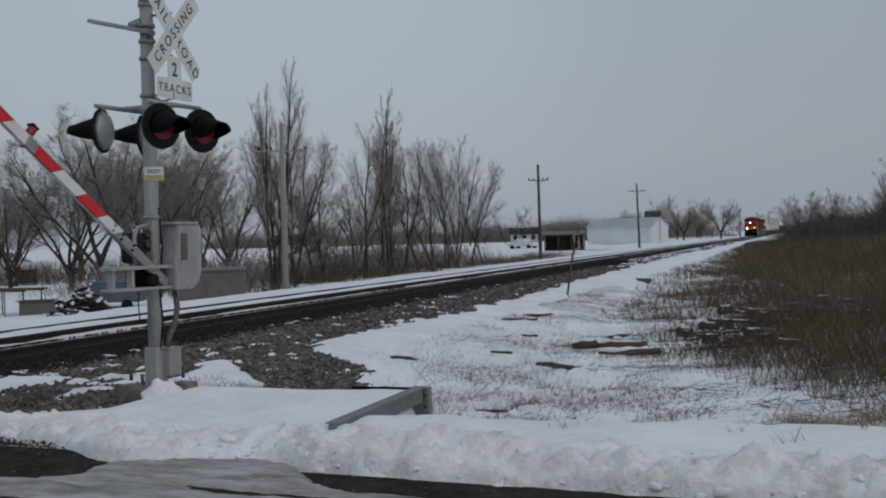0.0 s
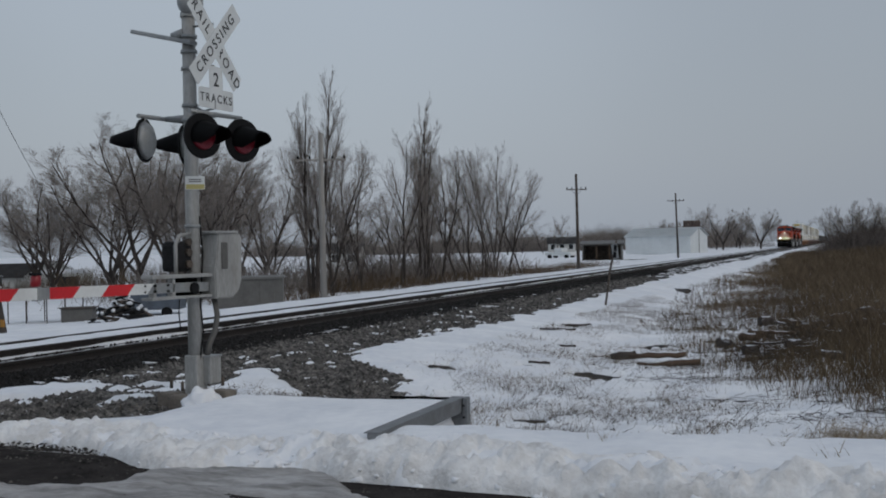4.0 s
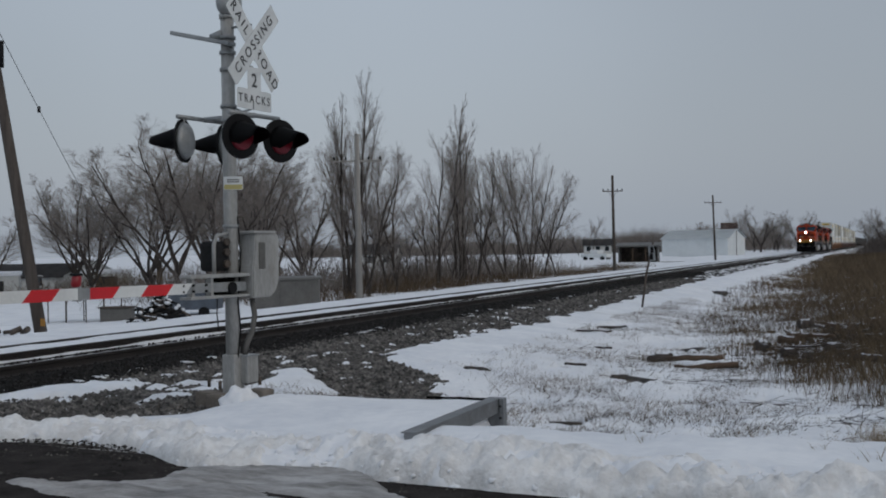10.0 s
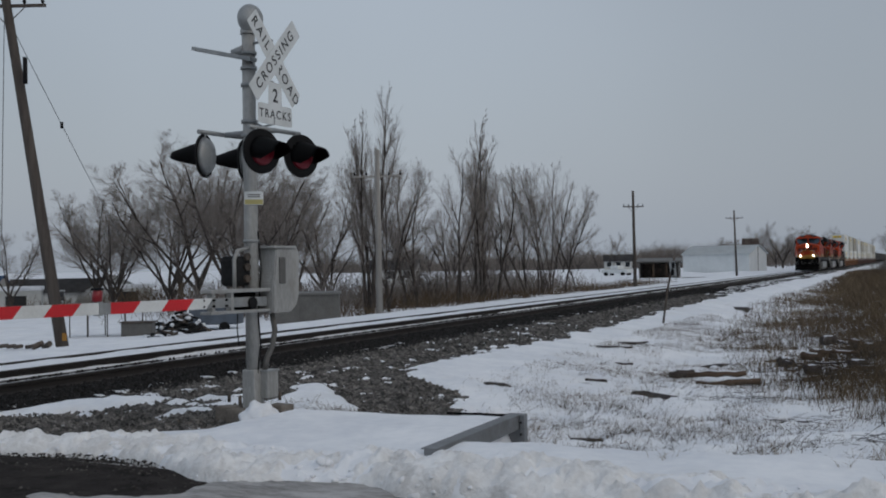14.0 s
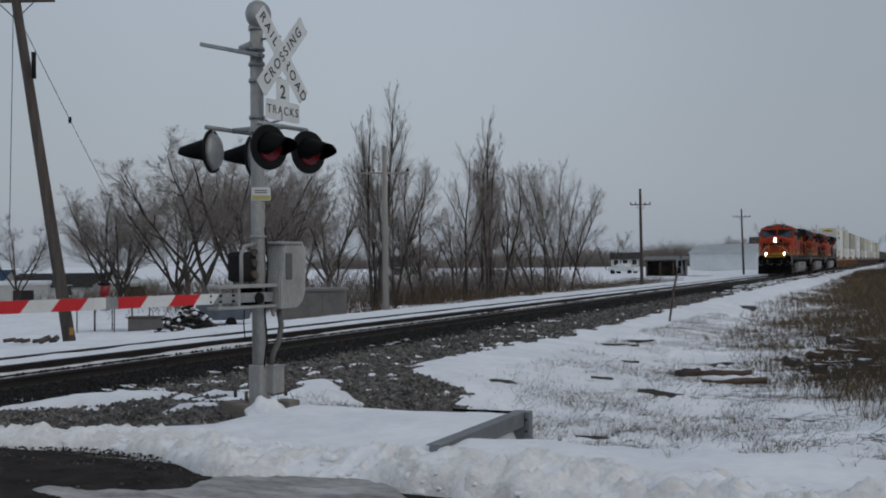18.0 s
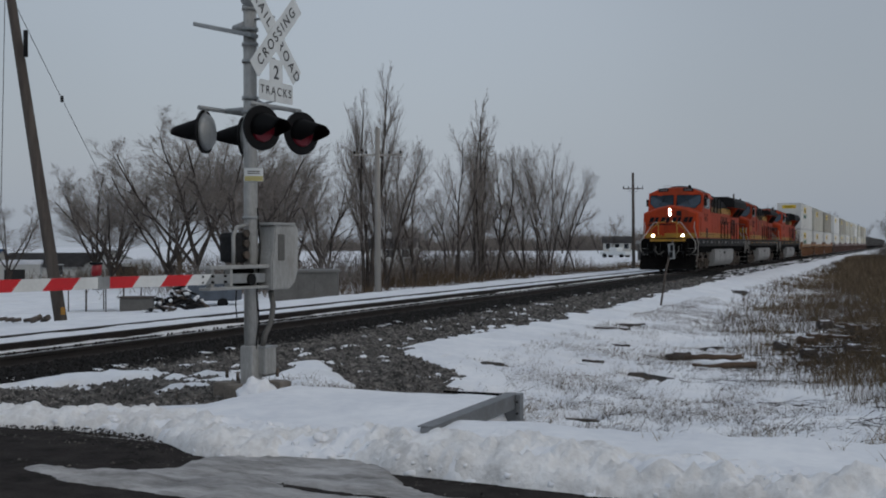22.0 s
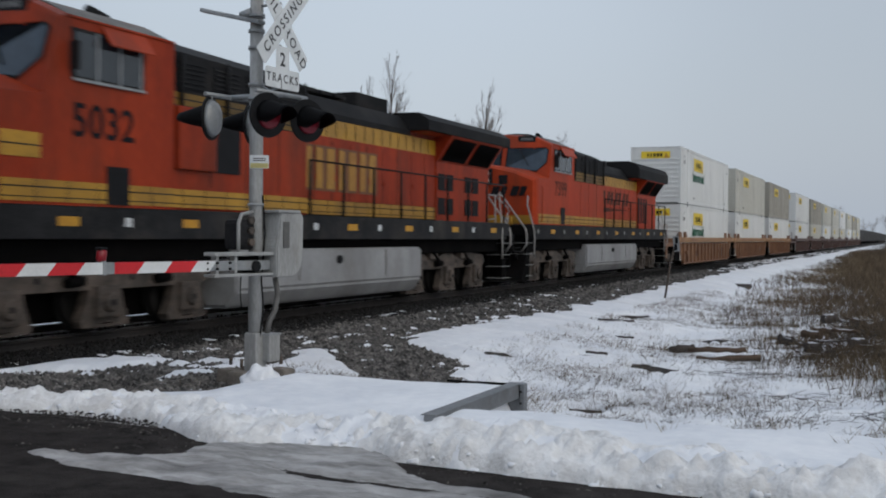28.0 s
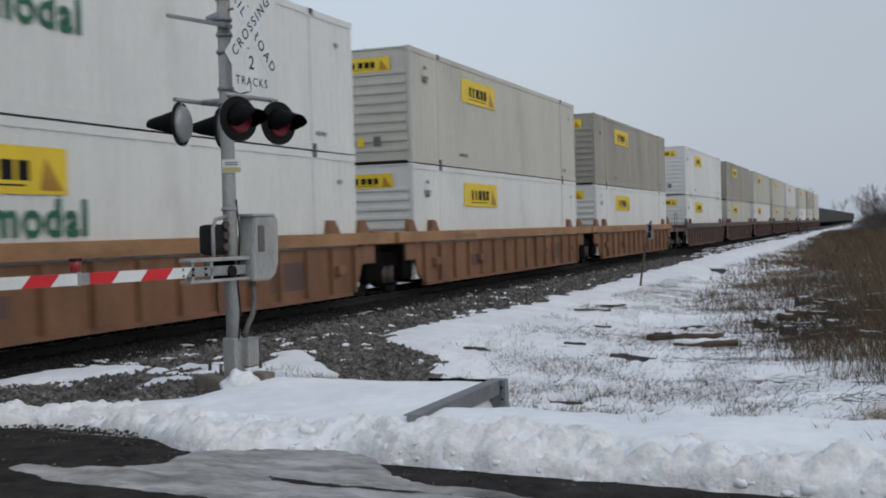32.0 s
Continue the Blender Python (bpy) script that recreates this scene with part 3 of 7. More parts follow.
SX = grid_lines([(-3000, 0), (-600, 300), (-120, 60), (-40, 8), (-20, 1.0), (-11, 0.11), (-9.6, 0.06), (1.2, 0.034), (6, 0.25), (30, 2), (120, 12), (600, 60), (3000, 300)])
SY = grid_lines([(-400, 0), (-40, 40), (-8, 4), (5.4, 1.5), (6.2, 0.1), (8.6, 0.03), (18, 0.07), (40, 0.2), (100, 0.8), (300, 5), (1000, 60), (4000, 400)])
tagged(sheet("ground", SX[::2], SY[::2], lambda X, Y: gz(X, Y) - 0.01, SOIL), "dark stony soil under the snow beside the railway", "ground", kind="structure")
tagged(sheet("snow_bank", grid_lines([(-9.5, 0), (1.6, 0.03)]), grid_lines([(6.2, 0), (8.9, 0.025)]), bank_height, DIRTY_SNOW), "grey lumpy snow thrown up by the plough along the road", "snow", kind="structure")
tagged(sheet("snow_cover", SX, SY, lambda X, Y: gz(X, Y) + st(X, Y), SNOW), "wind-blown snow over the verge, ditch and fields, piled along the road", "snow", kind="structure")

# road: an asphalt slab that crosses the tracks
bm = bmesh.new()
prism([(-9.95, -0.6 + 0.89), (60, -0.6 - 5.4), (60, ROAD_EDGE(60)), (-4, ROAD_EDGE(-4)), (-5.2, ROAD_EDGE(-5.2) + 0.25), (-9.95, ROAD_EDGE(-9.95) + 0.25)], "z", -0.2, 0.0, bm)
road = link_mesh("road", bm, ASPHALT)
tagged(road, "worn dark asphalt road with packed snow on it", "road", kind="structure")
bm = prism([(-60, 4.5), (-18.6, 0.8), (-18.6, ROAD_EDGE(-18.6)), (-60, ROAD_EDGE(-60))], "z", -0.25, -0.02)
tagged(link_mesh("road", bm, ASPHALT), "asphalt road beyond the tracks", "road", kind="structure")
bm = box(TRACK + 0.85, -10.0, 1.0, 7.2, -0.25, -0.012, bevel=0.01)
box(TRACK - 0.62, TRACK + 0.62, 1.0, 7.2, -0.25, -0.012, bm, 0.01)
box(TRACK2 + 0.85, TRACK - 0.85, 1.0, 7.2, -0.25, -0.03, bm, 0.01)
tagged(link_mesh("crossing_panel", bm, CONCRETE), "concrete panels between the rails at the road crossing", "road", kind="structure")


def ice_height(X, Y):
    low = np.interp(X, [-5.6, -5.46, -4.97, -4.58, -4.08, -3.63, -2.8, -2.0, -1.2, 0], [6.1, 5.97, 5.79, 5.77, 5.66, 5.57, 5.42, 5.42, 5.66, 5.7])
    top = np.interp(X, [-5.6, -5.44, -5.07, -4.74, -4.55, -4.4, -3.35, -3.1, -2.87, -2.54, -2.19, -1.88, -1.2], [6.02, 6.12, 6.10, 6.26, 6.45, 7.2, 7.2, 6.66, 6.3, 6.2, 6.18, 6.07, 5.75])
    a = 0.20 * fnoise(X * 0.6, Y * 1.5, 0.4, 31, 5)
    inside = np.minimum(Y - low + 0.4 * a, top - Y + a)
    rut = np.abs(Y - np.interp(X, [-3.8, -3.33, -3.01, -2.3, -1.9], [6.24, 6.12, 6.09, 6.03, 5.95])) - 0.035 * smooth01(-3.9, -3.3, X) + 0.7 * a * smooth01(-3.9, -3.4, X) + 0.5 * (1 - smooth01(-4.1, -3.7, X))
    streak2 = 0.05 - np.abs(Y - (4.62 - 0.2 * (X + 4.4))) + 0.35 * a
    h = np.maximum(np.minimum(inside, rut), streak2)
    return np.clip(h * 0.3, -0.03, 0.022) + (0.028 * fnoise(X * 0.5, Y * 1.2, 0.16, 33, 4) + 0.012 * fnoise(X, Y, 0.05, 36, 2)) * (h > 0)


tagged(sheet("packed_snow", grid_lines([(-7.4, 0), (0.2, 0.035)]), grid_lines([(3.9, 0), (7.4, 0.03)]), ice_height, ICE),
       "grey packed snow and ice on the asphalt", "snow", kind="structure")


def rail_bm(x, z, y0, y1):
    """A rail of 0.17 m: foot, web and head."""
    o = [(-0.075, -0.17), (0.075, -0.17), (0.07, -0.155), (0.02, -0.14), (0.009, -0.12), (0.009, -0.055), (0.034, -0.045), (0.037, -0.01), (0.03, 0.0), (-0.03, 0.0), (-0.037, -0.01), (-0.034, -0.045), (-0.009, -0.055), (-0.009, -0.12), (-0.02, -0.14), (-0.07, -0.155)]
    return prism([(x + u, z + v) for u, v in o], "y", y0, y1)


for name, tx, tz in (("main_track", TRACK, 0.0), ("side_track", TRACK2, T2Z)):
    t = thing(name, "railway track with rusty rails on timber ties" if tz == 0 else "second railway track half buried in snow", "track", kind="structure")
    for sgn in (1, -1):
        z = tz if tz == 0 or sgn == 1 else tz - 0.05
        part("rail", rail_bm(tx + sgn * 0.755, z, -150, 900), RAIL, t)
        part("running_face", box(tx + sgn * 0.755 - 0.03, tx + sgn * 0.755 + 0.03, -150, 900, z + 0.0005, z + 0.003), RAIL_TOP, t, "worn bright top of the rail")
    tie = bmesh.new()
    box(-1.3, 1.3, -0.11, 0.11, -0.36, -0.18, tie, 0.012)
    plate = bmesh.new()
    for sgn in (1, -1):
        box(sgn * 0.755 - 0.18, sgn * 0.755 + 0.18, -0.09, 0.09, -0.178, -0.166, plate)
        for k in (-0.06, 0.06):
            box(sgn * 0.755 + 0.09, sgn * 0.755 + 0.12, k - 0.012, k + 0.012, -0.17, -0.13, plate)
            box(sgn * 0.755 - 0.12, sgn * 0.755 - 0.09, k - 0.012, k + 0.012, -0.17, -0.13, plate)
    first = part("tie", tie, TIE, t)
    firstp = part("tie_plate", plate, RAIL, t)
    rnd = random.Random(5)
    n = 285 if tz == 0 else 60
    for k in range(n):
        for src in ((first, firstp) if tz == 0 else (first,)):
            o = src if k == 0 else src.copy()
            if k:
                scene.collection.objects.link(o)
            o.matrix_basis = pose(tx + (rnd.uniform(-0.05, 0.05) if src is first else 0), 2.0 + 0.51 * k, tz, 0, 0, rnd.uniform(-0.8, 0.8) if src is first else 0)

# snow caps on the tie ends beside the near rail
rnd = random.Random(8)
bm = bmesh.new()
for k in range(285):
    y = 2.0 + 0.51 * k
    for _ in range(2):
        if rnd.random() < 0.5:
            c = Vector((TRACK + rnd.uniform(1.3, 1.9), y + rnd.uniform(-0.2, 0.2), -0.205))
            r = bmesh.ops.create_icosphere(bm, subdivisions=1, radius=1.0)
            sc = Vector((rnd.uniform(0.05, 0.2), rnd.uniform(0.03, 0.08), rnd.uniform(0.012, 0.028)))
            for v in r["verts"]:
                v.co = Vector((v.co.x * sc.x, v.co.y * sc.y, v.co.z * sc.z)) * rnd.uniform(0.8, 1.15) + c
for f in bm.faces:
    f.smooth = True
tagged(link_mesh("tie_snow", bm, SNOW), "small caps of snow on the tie ends", "snow", kind="stuff")


def pebbles(name, xy, zs, sizes, material, seed, label):
    """Angular stones: squashed, twisted octahedra."""
    rg = np.random.RandomState(seed)
    n = len(xy)
    base = np.array([(1, 0, 0), (0, 1, 0), (-1, 0, 0), (0, -1, 0), (0, 0, 1), (0, 0, -1)], float)
    tri = np.array([(0, 1, 4), (1, 2, 4), (2, 3, 4), (3, 0, 4), (1, 0, 5), (2, 1, 5), (3, 2, 5), (0, 3, 5)])
    v = base[None] * rg.uniform(0.55, 1.25, (n, 6, 1)) + rg.uniform(-0.28, 0.28, (n, 6, 3))
    v = v * np.stack([sizes, sizes * rg.uniform(0.7, 1.2, n), sizes * rg.uniform(0.5, 0.85, n)], 1)[:, None, :]
    a = rg.uniform(0, 6.28, n)
    ca, sa = np.cos(a)[:, None], np.sin(a)[:, None]
    x = v[..., 0] * ca - v[..., 1] * sa + xy[:, 0:1]
    y = v[..., 0] * sa + v[..., 1] * ca + xy[:, 1:2]
    z = v[..., 2] + zs[:, None] + sizes[:, None] * 0.25
    co = np.stack([x, y, z], -1).reshape(-1, 3)
    f = (tri[None] + 6 * np.arange(n)[:, None, None]).reshape(-1, 3)
    ob = raw(name, co.tolist(), f.tolist(), material)
    return tagged(ob, label, "gravel", kind="stuff")


def clods(name, spots, material, seed, label):
    """Lumps of ploughed snow: knobbly small balls."""
    rnd = random.Random(seed)
    src = bmesh.new()
    bmesh.ops.create_icosphere(src, subdivisions=2, radius=1.0)
    base = np.array([v.co[:] for v in src.verts])
    tri = np.array([[v.index for v in f.verts] for f in src.faces])
    src.free()
    co, fs = [], []
    for k, (x, y, z, r) in enumerate(spots):
        o = Vector((rnd.uniform(0, 50), rnd.uniform(0, 50), k * 0.37))
        w = np.array([1 + 0.55 * noise.noise(Vector(b) * 1.3 + o) + 0.22 * noise.noise(Vector(b) * 3.1 + o) for b in base])
        co.append(base * w[:, None] * np.array([r * rnd.uniform(0.8, 1.3), r * rnd.uniform(0.8, 1.3), r * rnd.uniform(0.55, 0.85)]) + np.array([x, y, z]))
        fs.append(tri + len(base) * k)
    ob = raw(name, np.concatenate(co).tolist(), np.concatenate(fs).tolist(), material, True)
    return tagged(ob, label, "snow", kind="stuff")


rg = np.random.RandomState(11)
P = np.concatenate([np.stack([rg.uniform(-10.85, -5.4, 90000), rg.uniform(7.2, 22, 90000)], 1), np.stack([rg.uniform(-10.85, -7, 36000), rg.uniform(22, 60, 36000)], 1)])
P = P[(st(P[:, 0], P[:, 1]) < 0.022 + 0.03 * rg.rand(len(P)) ** 2) & (bare_amount(P[:, 0], P[:, 1]) > 0.12) & (P[:, 1] > ROAD_LIP(P[:, 0]) + 0.25)]
pebbles("ballast", P, gz(P[:, 0], P[:, 1]) - 0.005, (0.016 + 0.04 * rg.rand(len(P)) ** 1.6) * np.interp(P[:, 1], [12, 20, 60], [1, 1.15, 1.9]), STONE, 3, "loose grey-brown crushed stone on the track shoulder")
P = np.stack([rg.uniform(-9.0, 1.5, 30000), rg.uniform(5.6, 7.9, 30000)], 1)
d = P[:, 1] - ROAD_LIP(P[:, 0])
P = P[(d < 0.12) & (d > -1.3) & (rg.rand(len(P)) < np.exp(d * 1.6) * smooth01(-0.35, 0.25, fnoise(P[:, 0], P[:, 1] * 1.6, 0.6, 38)) * np.interp(P[:, 0], [-5.2, -4.2], [1.0, 0.6])) & (st(P[:, 0], P[:, 1]) < 0.0)]
pebbles("road_grit", P, np.maximum(gz(P[:, 0], P[:, 1]), -0.004) - 0.002, 0.004 + 0.016 * rg.rand(len(P)) ** 2, GRIT, 4, "grit and small stones along the edge of the asphalt")

# oil-dark stones beside the near rail and clods along the plough ridge
P = np.stack([TRACK + 0.84 + 1.25 * rg.rand(40000) ** 1.25, 4 + 66 * rg.rand(40000) ** 1.6], 1)
pebbles("oily_ballast", P, np.interp(P[:, 0], [TRACK + 0.84, TRACK + 1.2, TRACK + 2.1], [-0.17, -0.18, -0.25]) + rg.uniform(-0.02, 0.015, len(P)), rg.uniform(0.02, 0.05, len(P)) * np.interp(P[:, 1], [20, 70], [1, 2.0]), OILY, 5, "oil-dark crushed stone beside the rail")
P = np.stack([rg.uniform(TRACK - 0.7, TRACK + 0.7, 9000), 4 + 66 * rg.rand(9000) ** 1.6], 1)
pebbles("crib_ballast", P, np.full(len(P), -0.2) + rg.uniform(-0.02, 0.015, len(P)), rg.uniform(0.02, 0.05, len(P)) * np.interp(P[:, 1], [20, 70], [1, 2.0]), OILY, 6, "oil-dark crushed stone between the rails")
n = 900
X = rg.uniform(-9.2, 1.6, n)
D = np.abs(rg.normal(0.1, 0.28, n)) - 0.08
Y = ROAD_LIP(X) + D
H = gz(X, Y) + st(X, Y)
R = rg.uniform(0.006, 0.022, n) + 0.035 * rg.rand(n) ** 3
ok = (H > -0.02) & (fnoise(X, Y, 0.7, 91) > -0.1)
clods("snow_clods", list(zip(X[ok], Y[ok], (H - R * 0.4)[ok], R[ok])), SNOW, 9, "lumps of ploughed snow along the road edge")

# ---------------------------------------------------------------- crossing signal with gate
MAST = pose(-6.46, 10.41, 0.0, 0, 0, -8)   # local x faces the traffic, local y runs along the tracks


def face_x(x, y, z, roll=0, back=False):
    """A pose whose z axis points along local x, so that lettering reads upright for the traffic."""
    return Matrix.Translation((x, y, z)) @ Matrix.Rotation(radians(-90 if back else 90), 4, "Z") @ Matrix.Rotation(radians(90), 4, "X") @ Matrix.Rotation(radians(roll), 4, "Z")


def plate(w, h, t, r=0.03):
    """A flat sign blank with rounded corners in its own xy plane."""
    o = []
    for cx, cy, a0 in ((w / 2 - r, h / 2 - r, 0), (-w / 2 + r, h / 2 - r, 90), (-w / 2 + r, -h / 2 + r, 180), (w / 2 - r, -h / 2 + r, 270)):
        for k in range(4):
            a = radians(a0 + 30 * k)
            o.append((cx + r * math.cos(a), cy + r * math.sin(a)))
    return prism(o, "z", -t / 2, t / 2)


def moved(bm, m):
    bmesh.ops.transform(bm, matrix=m, verts=bm.verts)
    return bm


def flasher(parent, px, py, pz, sgn):
    """One lamp head: black disc, hood, red lens and grey back cover. sgn: the way it faces along local x; each is aimed a little off it."""
    x, y, z = 0.0, 0.0, 0.0
    disc = tube([(x, y, z), (x + sgn * 0.02, y, z)], [0.232, 0.228], 40)
    ob = part("background_disc", disc, BLACK, parent, "round black background plate")
    ob.matrix_basis = pose(px, py, pz, 0, 0, -13 if sgn > 0 else 18)
    part("lens", tube([(x + sgn * 0.022, y, z), (x + sgn * 0.05, y, z), (x + sgn * 0.062, y, z)], [0.145, 0.13, 0.06], 28), RED_LENS if sgn > 0 else RED_DIM, ob, "dim red lens")
    hood = bmesh.new()
    rows = []
    for i in range(7):
        u = i / 6
        row = []
        for k in range(21):
            a = radians(-25 + 230 * k / 20)
            low = max(0.0, 0.25 - math.sin(a)) / 1.0
            reach = 0.025 + u * 0.33 * (1 - 0.8 * min(low * 1.4, 1.0) ** 1.5)
            rr = 0.158 - 0.05 * u
            row.append(hood.verts.new((x + sgn * reach, y + rr * math.cos(a), z + rr * math.sin(a) - 0.045 * u)))
        rows.append(row)
    for r, s in zip(rows, rows[1:]):
        for k in range(20):
            hood.faces.new((r[k], r[k + 1], s[k + 1], s[k])).smooth = True
    bmesh.ops.solidify(hood, geom=hood.faces[:], thickness=0.006)
    part("hood", hood, BLACK, ob, "long black visor")
    part("back_cover", tube([(x - sgn * 0.002, y, z), (x - sgn * 0.05, y, z), (x - sgn * 0.09, y, z)], [0.2, 0.17, 0.07], 28), GALV, ob, "grey back cover of the lamp")
    return ob


def crossing_signal():
    t = thing("crossing_signal", "grey railroad crossing signal mast with crossbuck, red flashers and gate", "crossing signal", at=MAST)
    part("mast", tube([(0, 0, 0.08), (0, 0, 2.0), (0, 0, 4.02)], [0.075, 0.073, 0.07], 24), MAST_PAINT, t)
    part("mast_cap", tube([(0, 0, 4.0), (0, 0, 4.05)], [0.085, 0.085], 24), MAST_PAINT, t)
    bell = bmesh.new()
    bmesh.ops.create_uvsphere(bell, u_segments=28, v_segments=16, radius=0.155)
    for v in bell.verts:
        v.co = Vector((v.co.x * 0.8, v.co.y, v.co.z)) + Vector((0.03, 0.0, 4.165))
    for f in bell.faces:
        f.smooth = True
    part("bell", bell, GALV, t, "round grey bell on the mast top")
    for z in (3.78, 3.62, 3.44, 3.05, 2.9, 1.78):
        part("clamp", tube([(0, 0, z), (0, 0, z + 0.035)], 0.088, 20), GALV, t)
    # arm of the rear sign bracket
    part("bracket_arm", box(-0.72, 0.12, -0.06, 0.06, -0.022, 0.022, bevel=0.01, m=Matrix.Translation((0, -0.06, 3.74)) @ Matrix.Rotation(radians(14), 4, "Y")), GALV, t, "flat grey bracket arm")
    part("bracket_hub", tube([(-0.16, -0.06, 3.80), (-0.02, -0.04, 3.84)], 0.05, 12), GALV, t)
    # crossbuck
    sx = 0.33
    turn = Matrix.Rotation(radians(4), 4, "Z")
    buck = part("crossbuck", moved(plate(1.13, 0.212, 0.004, 0.012), turn @ face_x(sx, 0, 3.70, -45)), SIGN_WHITE, t, "white blade lettered in black")
    part("blade", moved(plate(1.13, 0.212, 0.004, 0.012), turn @ face_x(sx + 0.008, 0, 3.70, 45)), SIGN_WHITE, t, "white blade lettered in black")
    c45 = turn @ face_x(sx + 0.012, 0, 3.70, 45)
    text("lettering", "CROSSING", 0.15, c45, LETTER, buck, 0.001, "", 0.001, 1.38)
    d45 = turn @ face_x(sx + 0.004, 0, 3.70, -45)
    text("lettering", "RAIL", 0.15, d45 @ Matrix.Translation((-0.34, 0, 0)), LETTER, buck, 0.001, "", 0.001, 1.38)
    text("lettering", "ROAD", 0.15, d45 @ Matrix.Translation((0.335, 0, 0)), LETTER, buck, 0.001, "", 0.001, 1.38)
    for z in (3.9, 3.46):
        part("sign_bracket", tube([(0.05, 0, z), (sx - 0.003, 0, z)], 0.014, 8), GALV, t)
    # number of tracks
    plaque = part("track_count_sign", moved(plate(0.62, 0.21, 0.004, 0.03), turn @ face_x(sx, 0, 3.115)), SIGN_WHITE, t, "white plate under the crossbuck lettered in black")
    part("track_count_tab", moved(plate(0.24, 0.25, 0.0036, 0.03), turn @ face_x(sx + 0.001, 0, 3.33)), SIGN_WHITE, t)
    text("lettering", "TRACKS", 0.125, turn @ face_x(sx + 0.003, 0, 3.115), LETTER, plaque, 0.001, "", 0.001, 1.35)
    text("lettering", "2", 0.2, turn @ face_x(sx + 0.004, 0, 3.31), LETTER, plaque, 0.001, "", 0.0025)
    part("sign_bracket", tube([(0.06, 0, 3.06), (0.18, 0, 3.0), (sx, 0, 3.02), (sx, 0, 3.08)], 0.012, 8), GALV, t)
    # flashers on two crossarms
    for sgn in (1, -1):
        part("crossarm", tube([(sgn * 0.34, -0.42, 2.95), (sgn * 0.34, 0.42, 2.95)], 0.024, 12), GALV, t)
        part("crossarm_stay", tube([(0, 0, 2.95), (sgn * 0.34, 0, 2.95)], 0.03, 12), GALV, t)
        for y in (-0.33, 0.33):
            part("lamp_hanger", tube([(sgn * 0.34, y, 2.96), ((0.41 if sgn > 0 else -0.34), y, 2.72)], 0.02, 8), GALV, t)
            flasher(t, 0.42 if sgn > 0 else -0.33, y, 2.70, sgn)
    # small notice
    fn = Matrix.Rotation(radians(-48), 4, "Z")
    tag = part("notice", moved(plate(0.2, 0.14, 0.003, 0.012), fn @ face_x(0.08, 0.03, 2.25)), SIGN_WHITE, t, "small white and yellow notice")
    part("notice_band", moved(plate(0.19, 0.05, 0.003, 0.005), fn @ face_x(0.083, 0.03, 2.21)), NOTICE_YELLOW, tag)
    for k in range(2):
        part("notice_bar", moved(plate(0.13, 0.011, 0.003, 0.003), fn @ face_x(0.083, 0.03, 2.285 - 0.022 * k)), CABINET, tag)
    # gate mechanism: housing with a rounded front, cover and lid
    mech = prism([(0.06, 1.03), (0.36, 1.03), (0.46, 1.10), (0.51, 1.22), (0.52, 1.66), (0.49, 1.72), (0.12, 1.72), (0.09, 1.45), (0.06, 1.35)], "x", 0.02, 0.24)
    bmesh.ops.bevel(mech, geom=mech.edges[:], offset=0.012, segments=2, affect="EDGES")
    part("gate_mechanism", mech, MAST_PAINT, t, "grey gate motor housing")
    part("housing_window", box(0.241, 0.252, 0.16, 0.26, 1.34, 1.62, bevel=0.006), CABINET, t, "grey inspection slot")
    part("housing_lid", box(-0.02, 0.26, 0.06, 0.44, 1.715, 1.745, bevel=0.01), MAST_PAINT, t)
    part("side_box", box(-0.16, 0.06, -0.33, -0.08, 1.32, 1.64, bevel=0.05), SILL, t, "dark motor box")
    part("motor_guard", tube([(0.07, -0.36, 1.30), (0.07, -0.36, 1.6), (0.06, -0.3, 1.69), (0.04, -0.1, 1.72)], 0.02, 8), MAST_PAINT, t, "bent grey guard bar")
    for z in (1.40, 1.52, 1.63):
        part("side_bolt", tube([(0.06, -0.17, z), (0.10, -0.17, z)], 0.04, 10), TRUCK, t)
    part("crank_case", box(-0.1, 0.08, -0.3, -0.05, 1.08, 1.27, bevel=0.03), UNDER, t, "dark greasy crank case")
    part("support_channel", box(0.05, 0.2, -0.86, 0.22, 1.262, 1.30, bevel=0.008), MAST_PAINT, t, "horizontal steel channel under the motor")
    part("lower_channel", box(0.04, 0.19, -0.85, 0.2, 1.05, 1.08, bevel=0.008), MAST_PAINT, t)
    part("arm_bracket", box(0.06, 0.10, -0.5, -0.06, 1.085, 1.255, bevel=0.01), UNDER, t)
    for y in (-0.78, -0.5):
        part("channel_post", box(0.09, 0.16, y - 0.02, y + 0.02, 1.08, 1.262), MAST_PAINT, t)
    part("hanging_cable", tube([(0.16, -0.42, 1.06), (0.165, -0.44, 0.9), (0.15, -0.40, 0.72)], 0.006, 6), BLACK, t)
    part("crank", tube([(0.02, -0.2, 1.15), (0.19, -0.2, 1.15)], 0.06, 16), BLACK, t)
    part("conduit", tube([(0.12, 0.18, 1.02), (0.14, 0.2, 0.85), (0.13, 0.17, 0.68), (0.1, 0.11, 0.55), (0.09, 0.08, 0.42)], 0.03, 12), CABINET, t, "grey flexible conduit")
    part("cable", tube([(0.075, 0.02, 1.9), (0.085, 0.05, 1.5), (0.08, 0.0, 1.0), (0.085, 0.03, 0.7), (0.08, -0.02, 0.4)], 0.008, 6), BLACK, t)
    part("base_flange", box(-0.085, 0.085, -0.085, 0.085, 0.0, 0.44, bevel=0.02), MAST_PAINT, t)
    part("junction_box", box(0.02, 0.18, 0.02, 0.2, 0.13, 0.42, bevel=0.018), MAST_PAINT, t, "grey junction box at the mast base")
